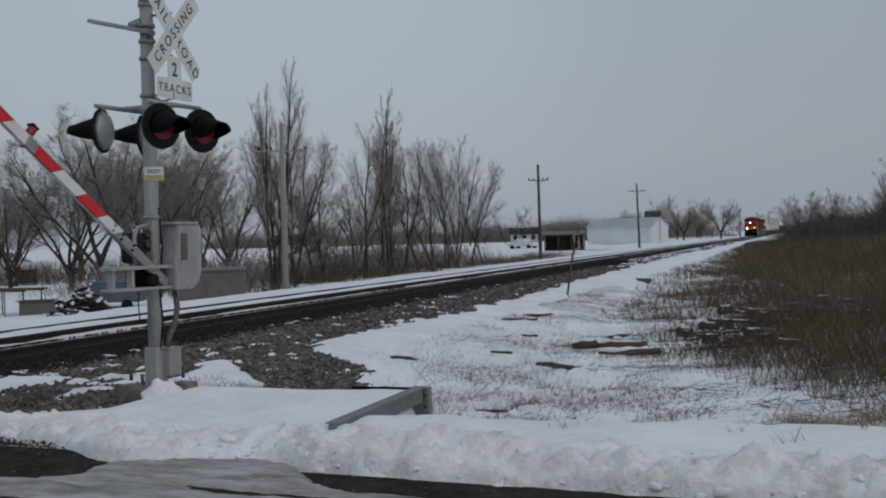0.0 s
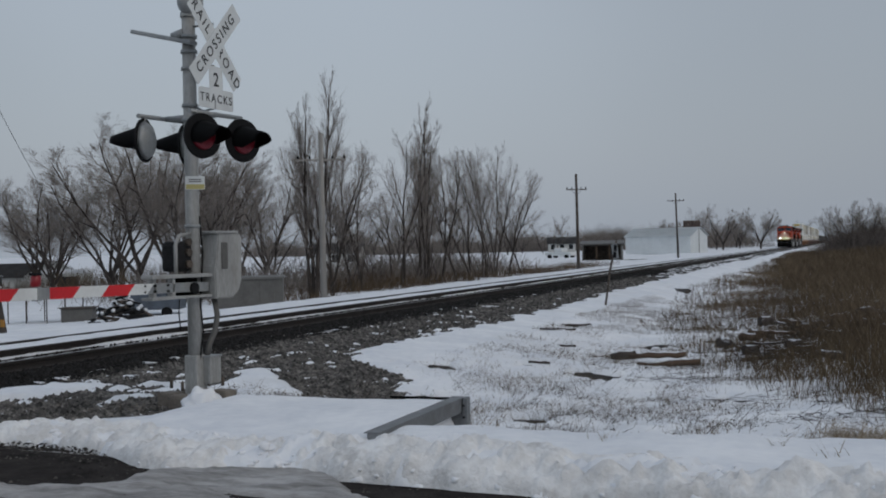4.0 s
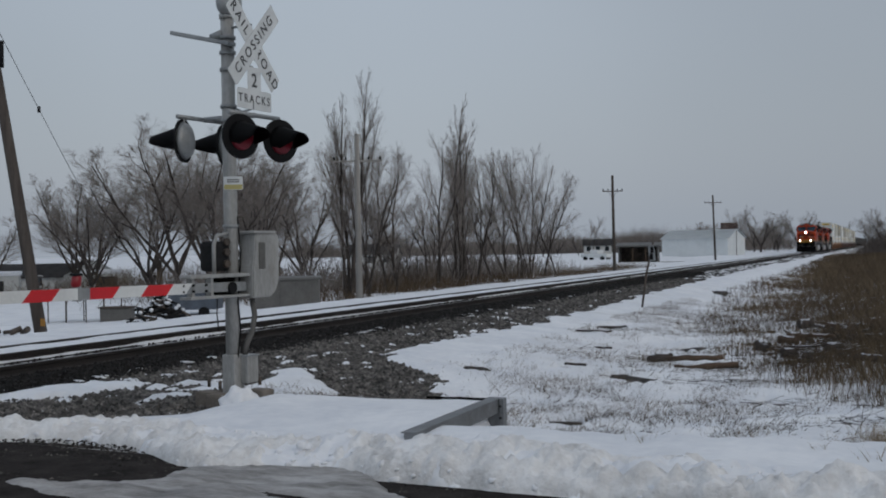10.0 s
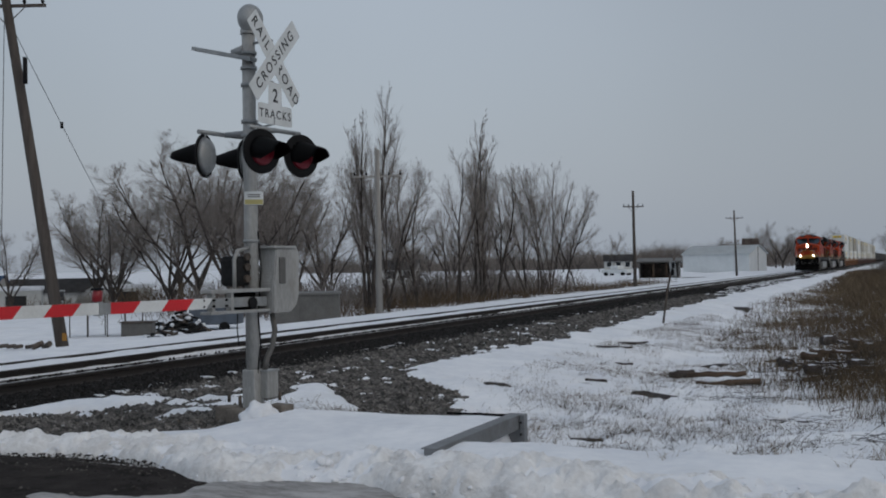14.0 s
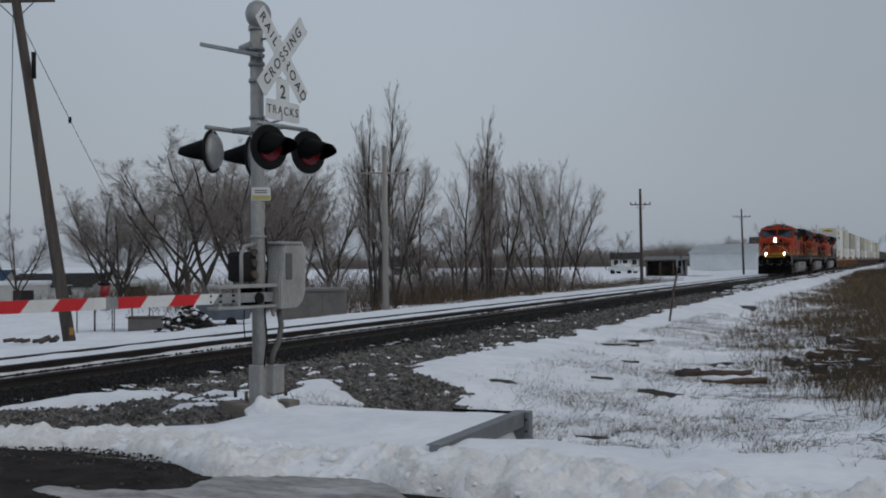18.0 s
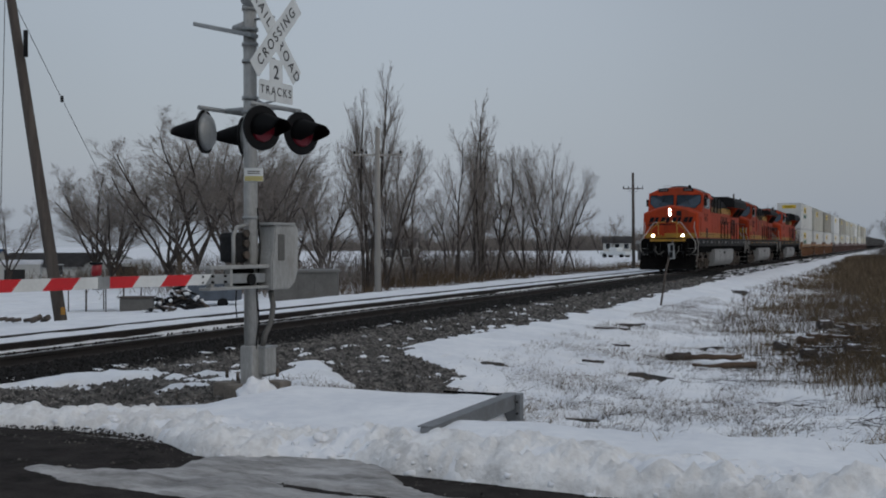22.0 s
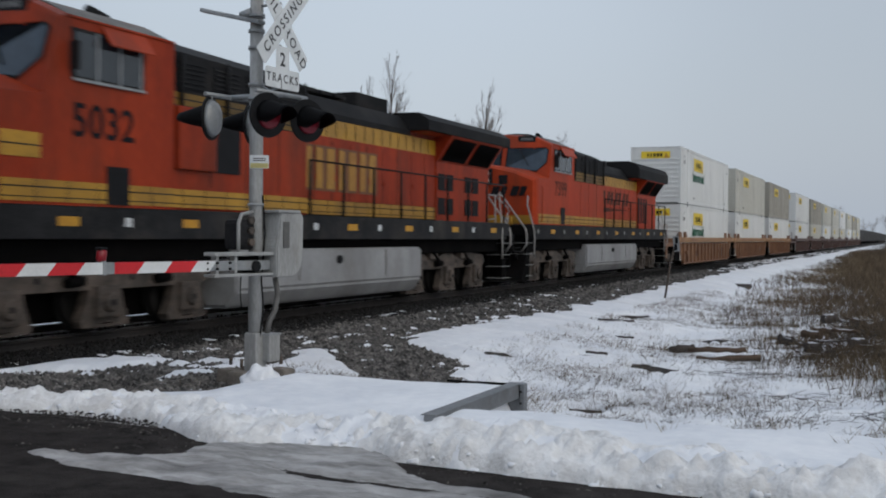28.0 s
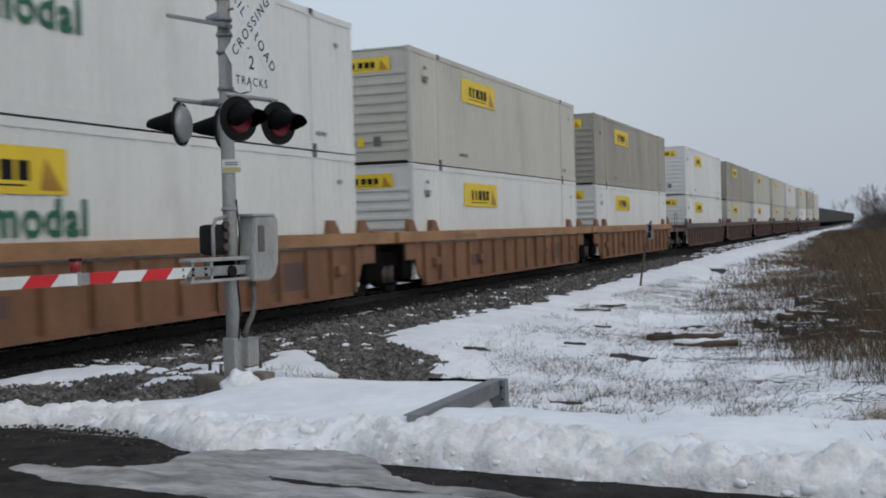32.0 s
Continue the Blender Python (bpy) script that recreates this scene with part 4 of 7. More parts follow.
    part("junction_lid", box(0.01, 0.19, 0.01, 0.21, 0.41, 0.43, bevel=0.006), GALV, t)
    for x, y in ((0.02, -0.24), (0.16, 0.24), (-0.25, -0.1), (-0.2, 0.25)):
        part("foundation", box(x - 0.12, x + 0.12, y - 0.1, y + 0.1, -0.5, 0.05, bevel=0.03), CONCRETE, t, "rust-stained concrete footing")
        part("anchor_bolt", tube([(x, y, 0.09), (x, y, 0.18)], 0.018, 8), TRUCK, t)
    # gate arm, turned about its pivot by its own keys; drawn level, reaching along -y
    arm = new("gate_arm")
    arm.parent = t
    arm.location = (0.13, -0.05, 1.16)
    tagged(arm, "red and white striped gate arm with small red lamps")
    part("arm_tang", box(-0.03, 0.03, -0.92, 0.1, -0.05, 0.05, bevel=0.008), GALV, arm)
    for y in (-0.89, -0.74, -0.55):
        for z in (-0.03, 0.03):
            part("tang_bolt", tube([(0.03, y, z), (0.052, y, z)], 0.012, 8), BLACK, arm)
    cuts = [-0.86, -1.13, -1.476, -1.835, -2.10, -2.20] + [-2.54 - 0.31 * k for k in range(19)]
    for k, (a, b) in enumerate(zip(cuts, cuts[1:])):
        red = k in (1, 3) or (k > 4 and k % 2 == 0)
        h = 0.052
        sl0, sl1 = (0.0 if k in (4, 5) else 0.1), (0.0 if k in (3, 4) else 0.1)
        part("stripe", prism([(a, -h), (b, -h), (b + sl1, h), (a + sl0, h)], "x", 0.018, 0.046), ARM_RED if red else GALV if k == 4 else ARM_WHITE, arm)
    part("arm_spine", box(-0.014, 0.018, -8.1, -0.8, -0.045, 0.045), ARM_WHITE, arm, "white hollow gate arm")
    for y in (-2.22, -4.9, -8.0):
        part("arm_clamp", box(-0.03, 0.056, y - 0.02, y + 0.02, -0.062, 0.062, bevel=0.006), GALV, arm)
        part("arm_lamp", tube([(0.0, y, 0.055), (0.0, y, 0.075), (0.0, y + 0.01, 0.15), (0.0, y + 0.01, 0.175)], [0.025, 0.045, 0.045, 0.025], 14), RED_DIM, arm, "small red lamp on the arm")
        part("lamp_hood", box(-0.04, 0.04, y - 0.04, y + 0.05, 0.16, 0.185, bevel=0.01), BLACK, arm)
    return t, arm


signal, gate_arm = crossing_signal()
bm = bmesh.new()
bmesh.ops.create_icosphere(bm, subdivisions=4, radius=1)
for v in bm.verts:
    w = 1 + 0.25 * noise.noise(v.co * 2.2) + 0.1 * noise.noise(v.co * 6)
    v.co = Vector((v.co.x * 0.2, v.co.y * 0.2, max(v.co.z, -0.5) * 0.2)) * w + Vector((-6.25, 10.16, -0.08))
for f in bm.faces:
    f.smooth = True
tagged(link_mesh("snow_drift", bm, SNOW), "small drift of snow against the signal footing", "snow")


# ---------------------------------------------------------------- train
def loft(sections, bm=None):
    """Skin through cross-sections [(y, [(x, z), ...half outline, outside to centre])], mirrored about x = 0."""
    bm = bm or bmesh.new()
    rings = []
    for y, half in sections:
        ring = [bm.verts.new((x, y, z)) for x, z in half] + [bm.verts.new((-x, y, z)) for x, z in reversed(half) if abs(x) > 1e-6]
        rings.append(ring)
    n = len(rings[0])
    for r, s in zip(rings, rings[1:]):
        for k in range(n):
            bm.faces.new((r[k], r[(k + 1) % n], s[(k + 1) % n], s[k]))
    bm.faces.new(rings[0])
    bm.faces.new(rings[-1][::-1])
    bmesh.ops.recalc_face_normals(bm, faces=bm.faces)
    return bm


def side_quad(x, pts, t=0.01):
    return prism(pts, "x", x - t, x + t)


def wheelset(parent, y, r):
    bm = tube([(-0.80, 0, 0), (0.80, 0, 0)], 0.09, 10)
    for s in (1, -1):
        tube([(s * 0.69, 0, 0), (s * 0.725, 0, 0)], [r + 0.028, r + 0.026], 28, bm)
        tube([(s * 0.725, 0, 0), (s * 0.83, 0, 0)], [r, r - 0.01], 28, bm)
        tube([(s * 0.83, 0, 0), (s * 0.835, 0, 0)], [0.14, 0.12], 14, bm)
        for k in range(3):
            a = 2.094 * k
            box(s * 0.831 - 0.006, s * 0.831 + 0.006, 0.24 * math.cos(a) - 0.05, 0.24 * math.cos(a) + 0.05, 0.24 * math.sin(a) - 0.05, 0.24 * math.sin(a) + 0.05, bm)
    ob = part("wheelset", bm, WHEEL, parent)
    ob.location = (0, y, r)
    return ob


def loco_truck(parent, yc, wheels):
    for s in (1, -1):
        top = [(-2.75, 0.78), (-2.6, 0.98), (-1.6, 1.04), (-1.2, 0.94), (-0.6, 0.94), (-0.3, 1.04), (0.3, 1.04), (0.6, 0.94), (1.2, 0.94), (1.6, 1.04), (2.6, 0.98), (2.75, 0.78)]
        low = []
        for k in (2.05, 0.0, -2.05):
            low += [(k + 0.36, 0.66), (k + 0.42, 0.42), (k + 0.54, 0.2), (k + 0.5, 0.11), (k + 0.2, 0.11), (k + 0.12, 0.17), (k - 0.12, 0.17), (k - 0.2, 0.11), (k - 0.5, 0.11), (k - 0.54, 0.2), (k - 0.42, 0.42), (k - 0.36, 0.66)]
        fr = part("truck_frame", prism([(yc + u, v) for u, v in top + low], "x", s * 1.0, s * 1.17), TRUCK, parent, "dusty brown cast side frame")
        for k in (-2.05, 0, 2.05):
            part("journal_box", box(s * 1.2 - 0.06, s * 1.2 + 0.06, yc + k - 0.27, yc + k + 0.27, 0.24, 0.72, bevel=0.04), TRUCK, fr)
            part("journal_cap", tube([(s * 1.25, yc + k, 0.47), (s * 1.32, yc + k, 0.47)], [0.16, 0.12], 18), TRUCK, fr)
            part("cap_bolt", tube([(s * 1.32, yc + k, 0.47), (s * 1.335, yc + k, 0.47)], 0.05, 8), BLACK, fr)
            part("pedestal_tie", box(s * 1.1 - 0.08, s * 1.1 + 0.08, yc + k - 0.3, yc + k + 0.3, 0.1, 0.15, bevel=0.012), TRUCK, fr)
            part("frame_hole", tube([(s * 1.165, yc + k + 0.62, 0.82), (s * 1.175, yc + k + 0.62, 0.82)], 0.05, 10), BLACK, fr)
        for k in (-1.02, 1.02):
            part("spring_seat", box(s * 1.1 - 0.08, s * 1.25, yc + k - 0.25, yc + k + 0.25, 0.9, 1.04, bevel=0.02), TRUCK, fr)
            part("damper", tube([(s * 1.25, yc + k - 0.3, 1.2), (s * 1.25, yc + k + 0.25, 0.86)], 0.045, 10), UNDER, fr)
            part("brake_cylinder", tube([(s * 1.24, yc + k + 0.1, 0.78), (s * 1.24, yc + k + 0.44, 0.8)], 0.075, 12), UNDER, fr)
        part("brake_pipe", tube([(s * 1.2, yc - 2.4, 1.1), (s * 1.22, yc - 1.0, 1.13), (s * 1.22, yc + 1.2, 1.1), (s * 1.2, yc + 2.5, 1.14)], 0.022, 6), TRUCK, fr)
    for k in (-1.02, 1.02):
        part("traction_motor", box(-0.62, 0.62, yc + k - 0.85, yc + k + 0.85, 0.17, 0.7, bevel=0.08), UNDER, parent)
    part("truck_bolster", box(-1.0, 1.0, yc - 2.3, yc + 2.3, 0.62, 1.2, bevel=0.05), UNDER, parent)
    for k in (-2.05, 0, 2.05):
        wheels.append((wheelset(parent, yc + k, 0.533), 0.533))


WHEELS = []


def locomotive(number, old, lit):
    """A six-axle road locomotive: x to the side, y from front coupler to rear, z from the rail. old: earlier body with gold lettering."""
    body_col = ORANGE_OLD if old else ORANGE
    t = thing("locomotive", ("faded orange and black diesel locomotive with gold lettering blocks" if old else "orange and black diesel locomotive with lit headlights" if lit else "orange and black diesel locomotive with dark swoosh lettering blocks"), "locomotive", "locomotives of the train")
    # underframe
    part("sill", box(-1.53, 1.53, 1.35, 21.35, 1.40, 1.86, bevel=0.015), SILL, t, "dark grey side sill")
    part("underframe", box(-1.3, 1.3, 0.9, 21.4, 1.06, 1.40, bevel=0.02), UNDER, t)
    rnd = random.Random(number)
    for k in range(14):
        y = 1.6 + 1.42 * k
        part("reflector", box(1.531, 1.536, y, y + (0.42 if k % 2 else 0.15), 1.58, 1.71), DULL_YELLOW if k % 2 and not lit else DULL_WHITE if not old or lit else SIGN_WHITE, t)
    for k in range(6):
        y = 9.4 + k * 1.05
        part("air_pipe", tube([(1.3, y, 1.42), (1.3, y + 0.95, 1.40 + 0.03 * (k % 2))], 0.04, 8), UNDER, t)
    # cab and nose
    H = lambda w, zs, ws, zt, c: [(w, 1.86), (w, zs), (ws, zt), (0, c)]
    nose = loft([(1.40, H(1.42, 3.20, 0.75, 3.46, 3.62)), (1.50, H(1.52, 3.26, 0.8, 3.53, 3.69)), (1.62, H(1.54, 3.28, 0.82, 3.56, 3.72)), (2.72, H(1.54, 3.33, 0.9, 3.60, 3.74)),
                 (3.02, H(1.54, 4.38, 1.02, 4.57, 4.63)), (3.06, H(1.54, 4.42, 1.0, 4.66, 4.75)), (3.2, H(1.54, 4.45, 0.98, 4.70, 4.80)), (5.6, H(1.54, 4.45, 0.98, 4.70, 4.80))])
    cab = part("cab", nose, body_col, t, "orange wide-nose cab")
    part("roof_panel", loft([(3.3, [(1.5, 4.47), (0.98, 4.725), (0, 4.825), (0, 4.81)]), (5.6, [(1.5, 4.47), (0.98, 4.725), (0, 4.825), (0, 4.81)])]), ROOF_GREY, cab, "grimy grey cab roof")

    def front_y(x, z):
        """Depth of the sloping cab front at a height."""
        zb = 3.74 - 0.155 * abs(x) if abs(x) < 0.9 else 3.60 - 0.42 * (abs(x) - 0.9)
        zt = 4.63 - 0.06 * abs(x) if abs(x) < 1.02 else 4.57 - 0.365 * (abs(x) - 1.02)
        return 2.72 + 0.30 * (z - zb) / (zt - zb)

    for sgn in (1, -1):
        for pname, grow, lift, mat in (("windshield_gasket", 0.035, 0.02, BLACK), ("windshield", 0.0, 0.035, WINDSHIELD)):
            w = bmesh.new()
            ol = [(0.11 - grow, 4.30 + grow), (0.11 - grow, 3.70), (0.9, 3.60 - grow), (1.12, 3.58 - grow), (1.40 + grow, 3.84), (1.42 + grow, 4.22 + grow), (1.36, 4.30 + grow)]
            f = w.faces.new([w.verts.new((sgn * a, front_y(a, b) - lift, b)) for a, b in ol])
            bmesh.ops.solidify(w, geom=w.faces[:], thickness=0.012)
            bmesh.ops.recalc_face_normals(w, faces=w.faces)
            part(pname, w, mat, cab, "dark bluish windshield reflecting the sky" if mat is WINDSHIELD else "")
        part("wiper", tube([(sgn * 0.5, front_y(0.5, 4.3) - 0.06, 4.3), (sgn * 0.85, front_y(0.85, 3.75) - 0.06, 3.75)], 0.012, 6), BLACK, cab)
        nb = part("number_board", box(sgn * 0.70 - 0.29, sgn * 0.70 + 0.29, 3.0, 3.16, 4.50, 4.72, bevel=0.015), BLACK, cab, "black number board")
        part("board_figures", box(sgn * 0.70 - 0.2, sgn * 0.70 + 0.2, 2.992, 3.01, 4.57, 4.66), NUMBER_GREY, nb, "dim grey figures")
        wy0, wy1 = (3.32, 4.78) if old else (3.30, 5.2)
        part("window_frame", side_quad(sgn * 1.545, [(wy0 - 0.06, 3.58), (wy1 + 0.06, 3.58), (wy1 + 0.06, 4.30), (wy0 - 0.06, 4.30)], 0.012), LOCO_BLACK, cab)
        n = 3
        for k in range(n):
            a = wy0 + (wy1 - wy0) * k / n
            b = a + (wy1 - wy0) / n - 0.05
            part("side_window", side_quad(sgn * 1.558, [(a, 3.64), (b, 3.64), (b, 4.25), (a, 4.25)], 0.006), GLASS, cab)
            part("window_post", box(sgn * 1.565 - 0.01, sgn * 1.565 + 0.01, b, b + 0.04, 3.6, 4.28), GALV, cab)
        part("window_sill", box(sgn * 1.57 - 0.015, sgn * 1.57 + 0.015, wy0 - 0.06, wy1 + 0.06, 3.57, 3.61), GALV, cab)
        # sunshade tipped down over the rear windows
        part("sunshade", prism([(sgn * 1.55, 4.42), (sgn * 1.55, 4.39), (sgn * 1.72, 4.12), (sgn * 1.73, 4.14)], "y", wy0 + 0.55, wy1 + 0.1), body_col, cab, "tipped metal sunshade")
        part("mirror", box(sgn * 1.57, sgn * 1.72, wy0 - 0.12, wy0 - 0.09, 3.7, 4.1, bevel=0.006), LOCO_BLACK, cab)
        part("grab_iron", tube([(sgn * 1.55, 1.85, 1.95), (sgn * 1.6, 1.85, 2.0), (sgn * 1.6, 1.85, 3.0), (sgn * 1.55, 1.85, 3.05)], 0.014, 6), body_col, cab)
        part("rain_gutter", box(sgn * 1.55 - 0.015, sgn * 1.55 + 0.015, 3.15, 5.6, 4.43, 4.46), body_col, cab)
    part("cab_door", side_quad(1.545, [(4.0, 1.89), (4.5, 1.89), (4.5, 2.44), (4.0, 2.44)], 0.01), BLACK, cab, "dark step well door")
    part("nose_door", box(-0.98, -0.32, 1.372, 1.42, 1.95, 2.74, bevel=0.03), body_col, cab)
    part("nose_hatch", box(0.33, 0.61, 1.36, 1.42, 3.1, 3.38, bevel=0.02), BLACK, cab)
    hl = part("headlight_box", box(-0.15, 0.11, 1.33, 1.45, 3.08, 3.58, bevel=0.02), body_col if lit else BLACK, cab)
    for z in (3.44, 3.22):
        part("headlight", tube([(-0.02, 1.335, z), (-0.02, 1.322, z)], [0.062, 0.055], 20), HEADLIGHT if lit else LAMP_OFF, hl, "bright lit headlight" if lit else "unlit headlight")
    for sgn in (1, -1):
        part("ditch_light_box", box(sgn * 0.83 - 0.11, sgn * 0.83 + 0.11, 0.72, 0.95, 1.84, 2.08, bevel=0.02), YELLOW, t)
        part("ditch_light", tube([(sgn * 0.83, 0.72, 2.0), (sgn * 0.83, 0.71, 2.0)], [0.07, 0.06], 20), HEADLIGHT if lit else LAMP_OFF, t, "bright lit ditch light" if lit else "unlit ditch light")
    # roof gear on the cab
    part("antenna_dome", tube([(0, 4.2, 4.78), (0, 4.2, 4.86), (0, 4.2, 4.9)], [0.55, 0.5, 0.15], 20), LOCO_BLACK, cab)
    part("horn", tube([(0.45, 5.4, 4.88), (0.45, 4.9, 4.9)], [0.03, 0.09], 12), BLACK, cab)
    part("roof_rail", tube([(-0.75, 3.5, 4.7), (-0.75, 3.5, 4.88), (-0.4, 3.5, 4.9), (-0.4, 3.5, 4.72)], 0.012, 6), HANDRAIL, cab)
    # equipment cab behind, orange below and black above
    part("blower_cab", box(-1.46, 1.46, 5.6, 9.95, 1.86, 3.43, bevel=0.03), body_col, t)
    upper = loft([(5.6, [(1.46, 3.40), (1.46, 4.36), (1.0, 4.6), (0, 4.68)]), (9.95, [(1.46, 3.40), (1.46, 4.30), (1.0, 4.52), (0, 4.6)])])
    up = part("blower_cab_top", upper, LOCO_BLACK, t, "black upper equipment cab")
    part("yellow_belt", side_quad(1.466, [(5.62, 3.42), (9.93, 3.42), (9.93, 3.72), (5.62, 3.72)], 0.006), YELLOW_DIRTY, t, "grimy yellow stripe")
    for z in (3.5, 3.61):
        part("belt_line", box(1.472, 1.476, 5.62, 9.93, z, z + 0.02), SILL, t)
    for k in range(4):
        y = 5.75 + k * 1.03
        gr = part("grille", side_quad(1.468, [(y, 3.78), (y + 0.8, 3.78), (y + 0.8, 4.26), (y, 4.26)], 0.006), BLACK, up)
        for j in range(6):
            z = 3.81 + j * 0.075
            part("louvre", box(1.473, 1.5, y + 0.02, y + 0.78, z, z + 0.022), SILL, gr)
    for k in range(4):
        part("roof_frame", tube([(1.5, 5.85 + 1.3 * k, 3.42), (1.52, 5.85 + 1.3 * k, 4.34)], 0.035, 6), BLACK, up)
    for k in range(3):
        part("panel_seam", box(1.46, 1.466, 6.7 + 1.1 * k, 6.715 + 1.1 * k, 2.25, 3.4), SILL, t)
    if old:
        part("side_box", box(1.4, 1.57, 5.7, 6.75, 2.5, 3.5, bevel=0.03), body_col, t, "orange bolted-on equipment box")
        part("box_grille", side_quad(1.47, [(6.8, 2.5), (7.6, 2.5), (7.6, 3.3), (6.8, 3.3)], 0.008), BLACK, t)
    # long hood
    hood = loft([(9.95, [(1.05, 1.86), (1.05, 4.0), (0.82, 4.34), (0, 4.47)]), (17.2, [(1.05, 1.86), (1.05, 4.0), (0.82, 4.34), (0, 4.47)])])
    hd = part("long_hood", hood, LOCO_BLACK, t, "long engine hood, black on top")
    part("hood_side", side_quad(1.058, [(9.97, 2.2), (17.2, 2.2), (17.2, 3.5), (9.97, 3.5)], 0.01), body_col, hd, "orange hood doors")
    part("hood_belt", side_quad(1.06, [(9.97, 3.5), (17.2, 3.5), (17.2, 3.86), (9.97, 3.86)], 0.01), YELLOW, hd, "yellow belt on the hood")
    for k in range(9):
        y = 10.1 + 0.8 * k
        part("door_seam", box(1.068, 1.074, y, y + 0.014, 2.2, 3.42), SILL, hd)
        part("door_latch", box(1.068, 1.085, y + 0.08, y + 0.13, 2.6, 2.72), body_col, hd)
    for k in range(16):
        part("belt_slot", box(1.07, 1.075, 10.1 + 0.44 * k, 10.13 + 0.44 * k, 3.52, 3.84), SILL, hd)
    # yellow lower stripe along cab, blower cab and hood, with thin dark lines
    for x, a, b in ((1.544, 1.63, 5.6), (1.467, 5.62, 9.93), (1.062, 9.97, 20.9)):
        s = part("lower_stripe", side_quad(x, [(a, 1.9), (b, 1.9), (b, 2.19), (a, 2.19)], 0.008), YELLOW, t, "yellow stripe above the sill")
        part("stripe_line", box(x + 0.008, x + 0.0105, a, b, 2.08, 2.1), SILL, s)
        part("stripe_line", box(x + 0.008, x + 0.0105, a, b, 1.95, 1.965), SILL, s)
        y = a + 0.3
        while y < b - 0.1:
            part("stripe_joint", box(x + 0.008, x + 0.0125, y, y + 0.015, 1.9, 2.19), SILL, s)
            y += 0.62
    part("nose_stripe", box(-1.4, 1.4, 1.385, 1.399, 1.88, 2.14), YELLOW, cab, "yellow stripe")
    part("exhaust_duct", box(-0.5, 0.5, 13.9 if old else 12.9, 15.6 if old else 14.2, 4.4, 4.74 if old else 4.58, bevel=0.03), LOCO_BLACK, hd)
    for k in range(5):
        part("roof_hatch", box(-0.7, 0.7, 10.1 + 0.6 * k, 10.55 + 0.6 * k, 4.44, 4.53, bevel=0.02), LOCO_BLACK, hd)
    for k in range(4):
        part("roof_fan", tube([(0.3, 12.75 + 0.27 * k, 4.42), (0.3, 12.75 + 0.27 * k, 4.58)], 0.1, 10), LOCO_BLACK, hd)
    # radiator compartment with flared wings
    rad = loft([(17.2, [(1.1, 1.87), (1.1, 3.35), (1.52, 3.98), (1.52, 4.02), (0, 4.02)]), (21.0, [(1.1, 1.87), (1.1, 3.35), (1.52, 3.98), (1.52, 4.02), (0, 4.02)])])
    rd = part("radiator_cab", rad, body_col, t, "orange radiator compartment")
    if old:
        wing = prism([(-1.57, 4.0), (-1.57, 4.24), (-1.3, 4.42), (1.3, 4.42), (1.57, 4.24), (1.57, 4.0)], "y", 15.6, 21.5)
    else:
        wing = prism([(-1.57, 3.98), (-1.57, 4.36), (-1.45, 4.58), (-1.1, 4.70), (1.1, 4.70), (1.45, 4.58), (1.57, 4.36), (1.57, 3.98)], "y", 15.45, 21.6)
        bmesh.ops.bevel(wing, geom=[e for e in wing.edges if abs(e.verts[0].co.y - e.verts[1].co.y) < 0.01], offset=0.05, segments=2, affect="EDGES")
    part("radiator_wing", wing, LOCO_BLACK, rd, "black overhanging radiator roof")
    part("wing_underside", loft([(15.7, [(1.05, 3.86), (1.05, 3.96), (1.5, 3.985), (0, 3.985)]), (17.2, [(1.05, 3.5), (1.05, 3.96), (1.5, 3.985), (0, 3.985)])]), body_col, rd)
    for k in range(2):
        y = 17.35 + 1.85 * k
        w = bmesh.new()
        vs = [w.verts.new(c) for c in ((1.15, y, 3.4), (1.15, y + 1.6, 3.4), (1.515, y + 1.6, 3.93), (1.515, y, 3.93))]
        w.faces.new(vs)
        for v in w.verts:
            v.co += Vector((0.012, 0, -0.008))
        bmesh.ops.solidify(w, geom=w.faces[:], thickness=0.006)
        part("radiator_screen", w, BLACK, rd, "dark radiator screen")
    for k in range(4):
        y = (17.3 + 0.55 * k + (0.75 if k > 1 else 0)) if old else 17.3 + 0.5 * k
        if old:
            for z in (2.03, 2.64):
                part("vent_slot", side_quad(1.108, [(y, z), (y + 0.46, z), (y + 0.46, z + 0.42), (y, z + 0.42)], 0.008), BLACK, rd)
        else:
            part("vent_slot", side_quad(1.108, [(y, 2.1), (y + 0.28, 2.1), (y + 0.28, 3.2), (y, 3.2)], 0.008), BLACK, rd)
    part("rear_light", tube([(0.0, 21.0, 3.2), (0.0, 21.03, 3.2)], 0.1, 14), LAMP_OFF, rd)
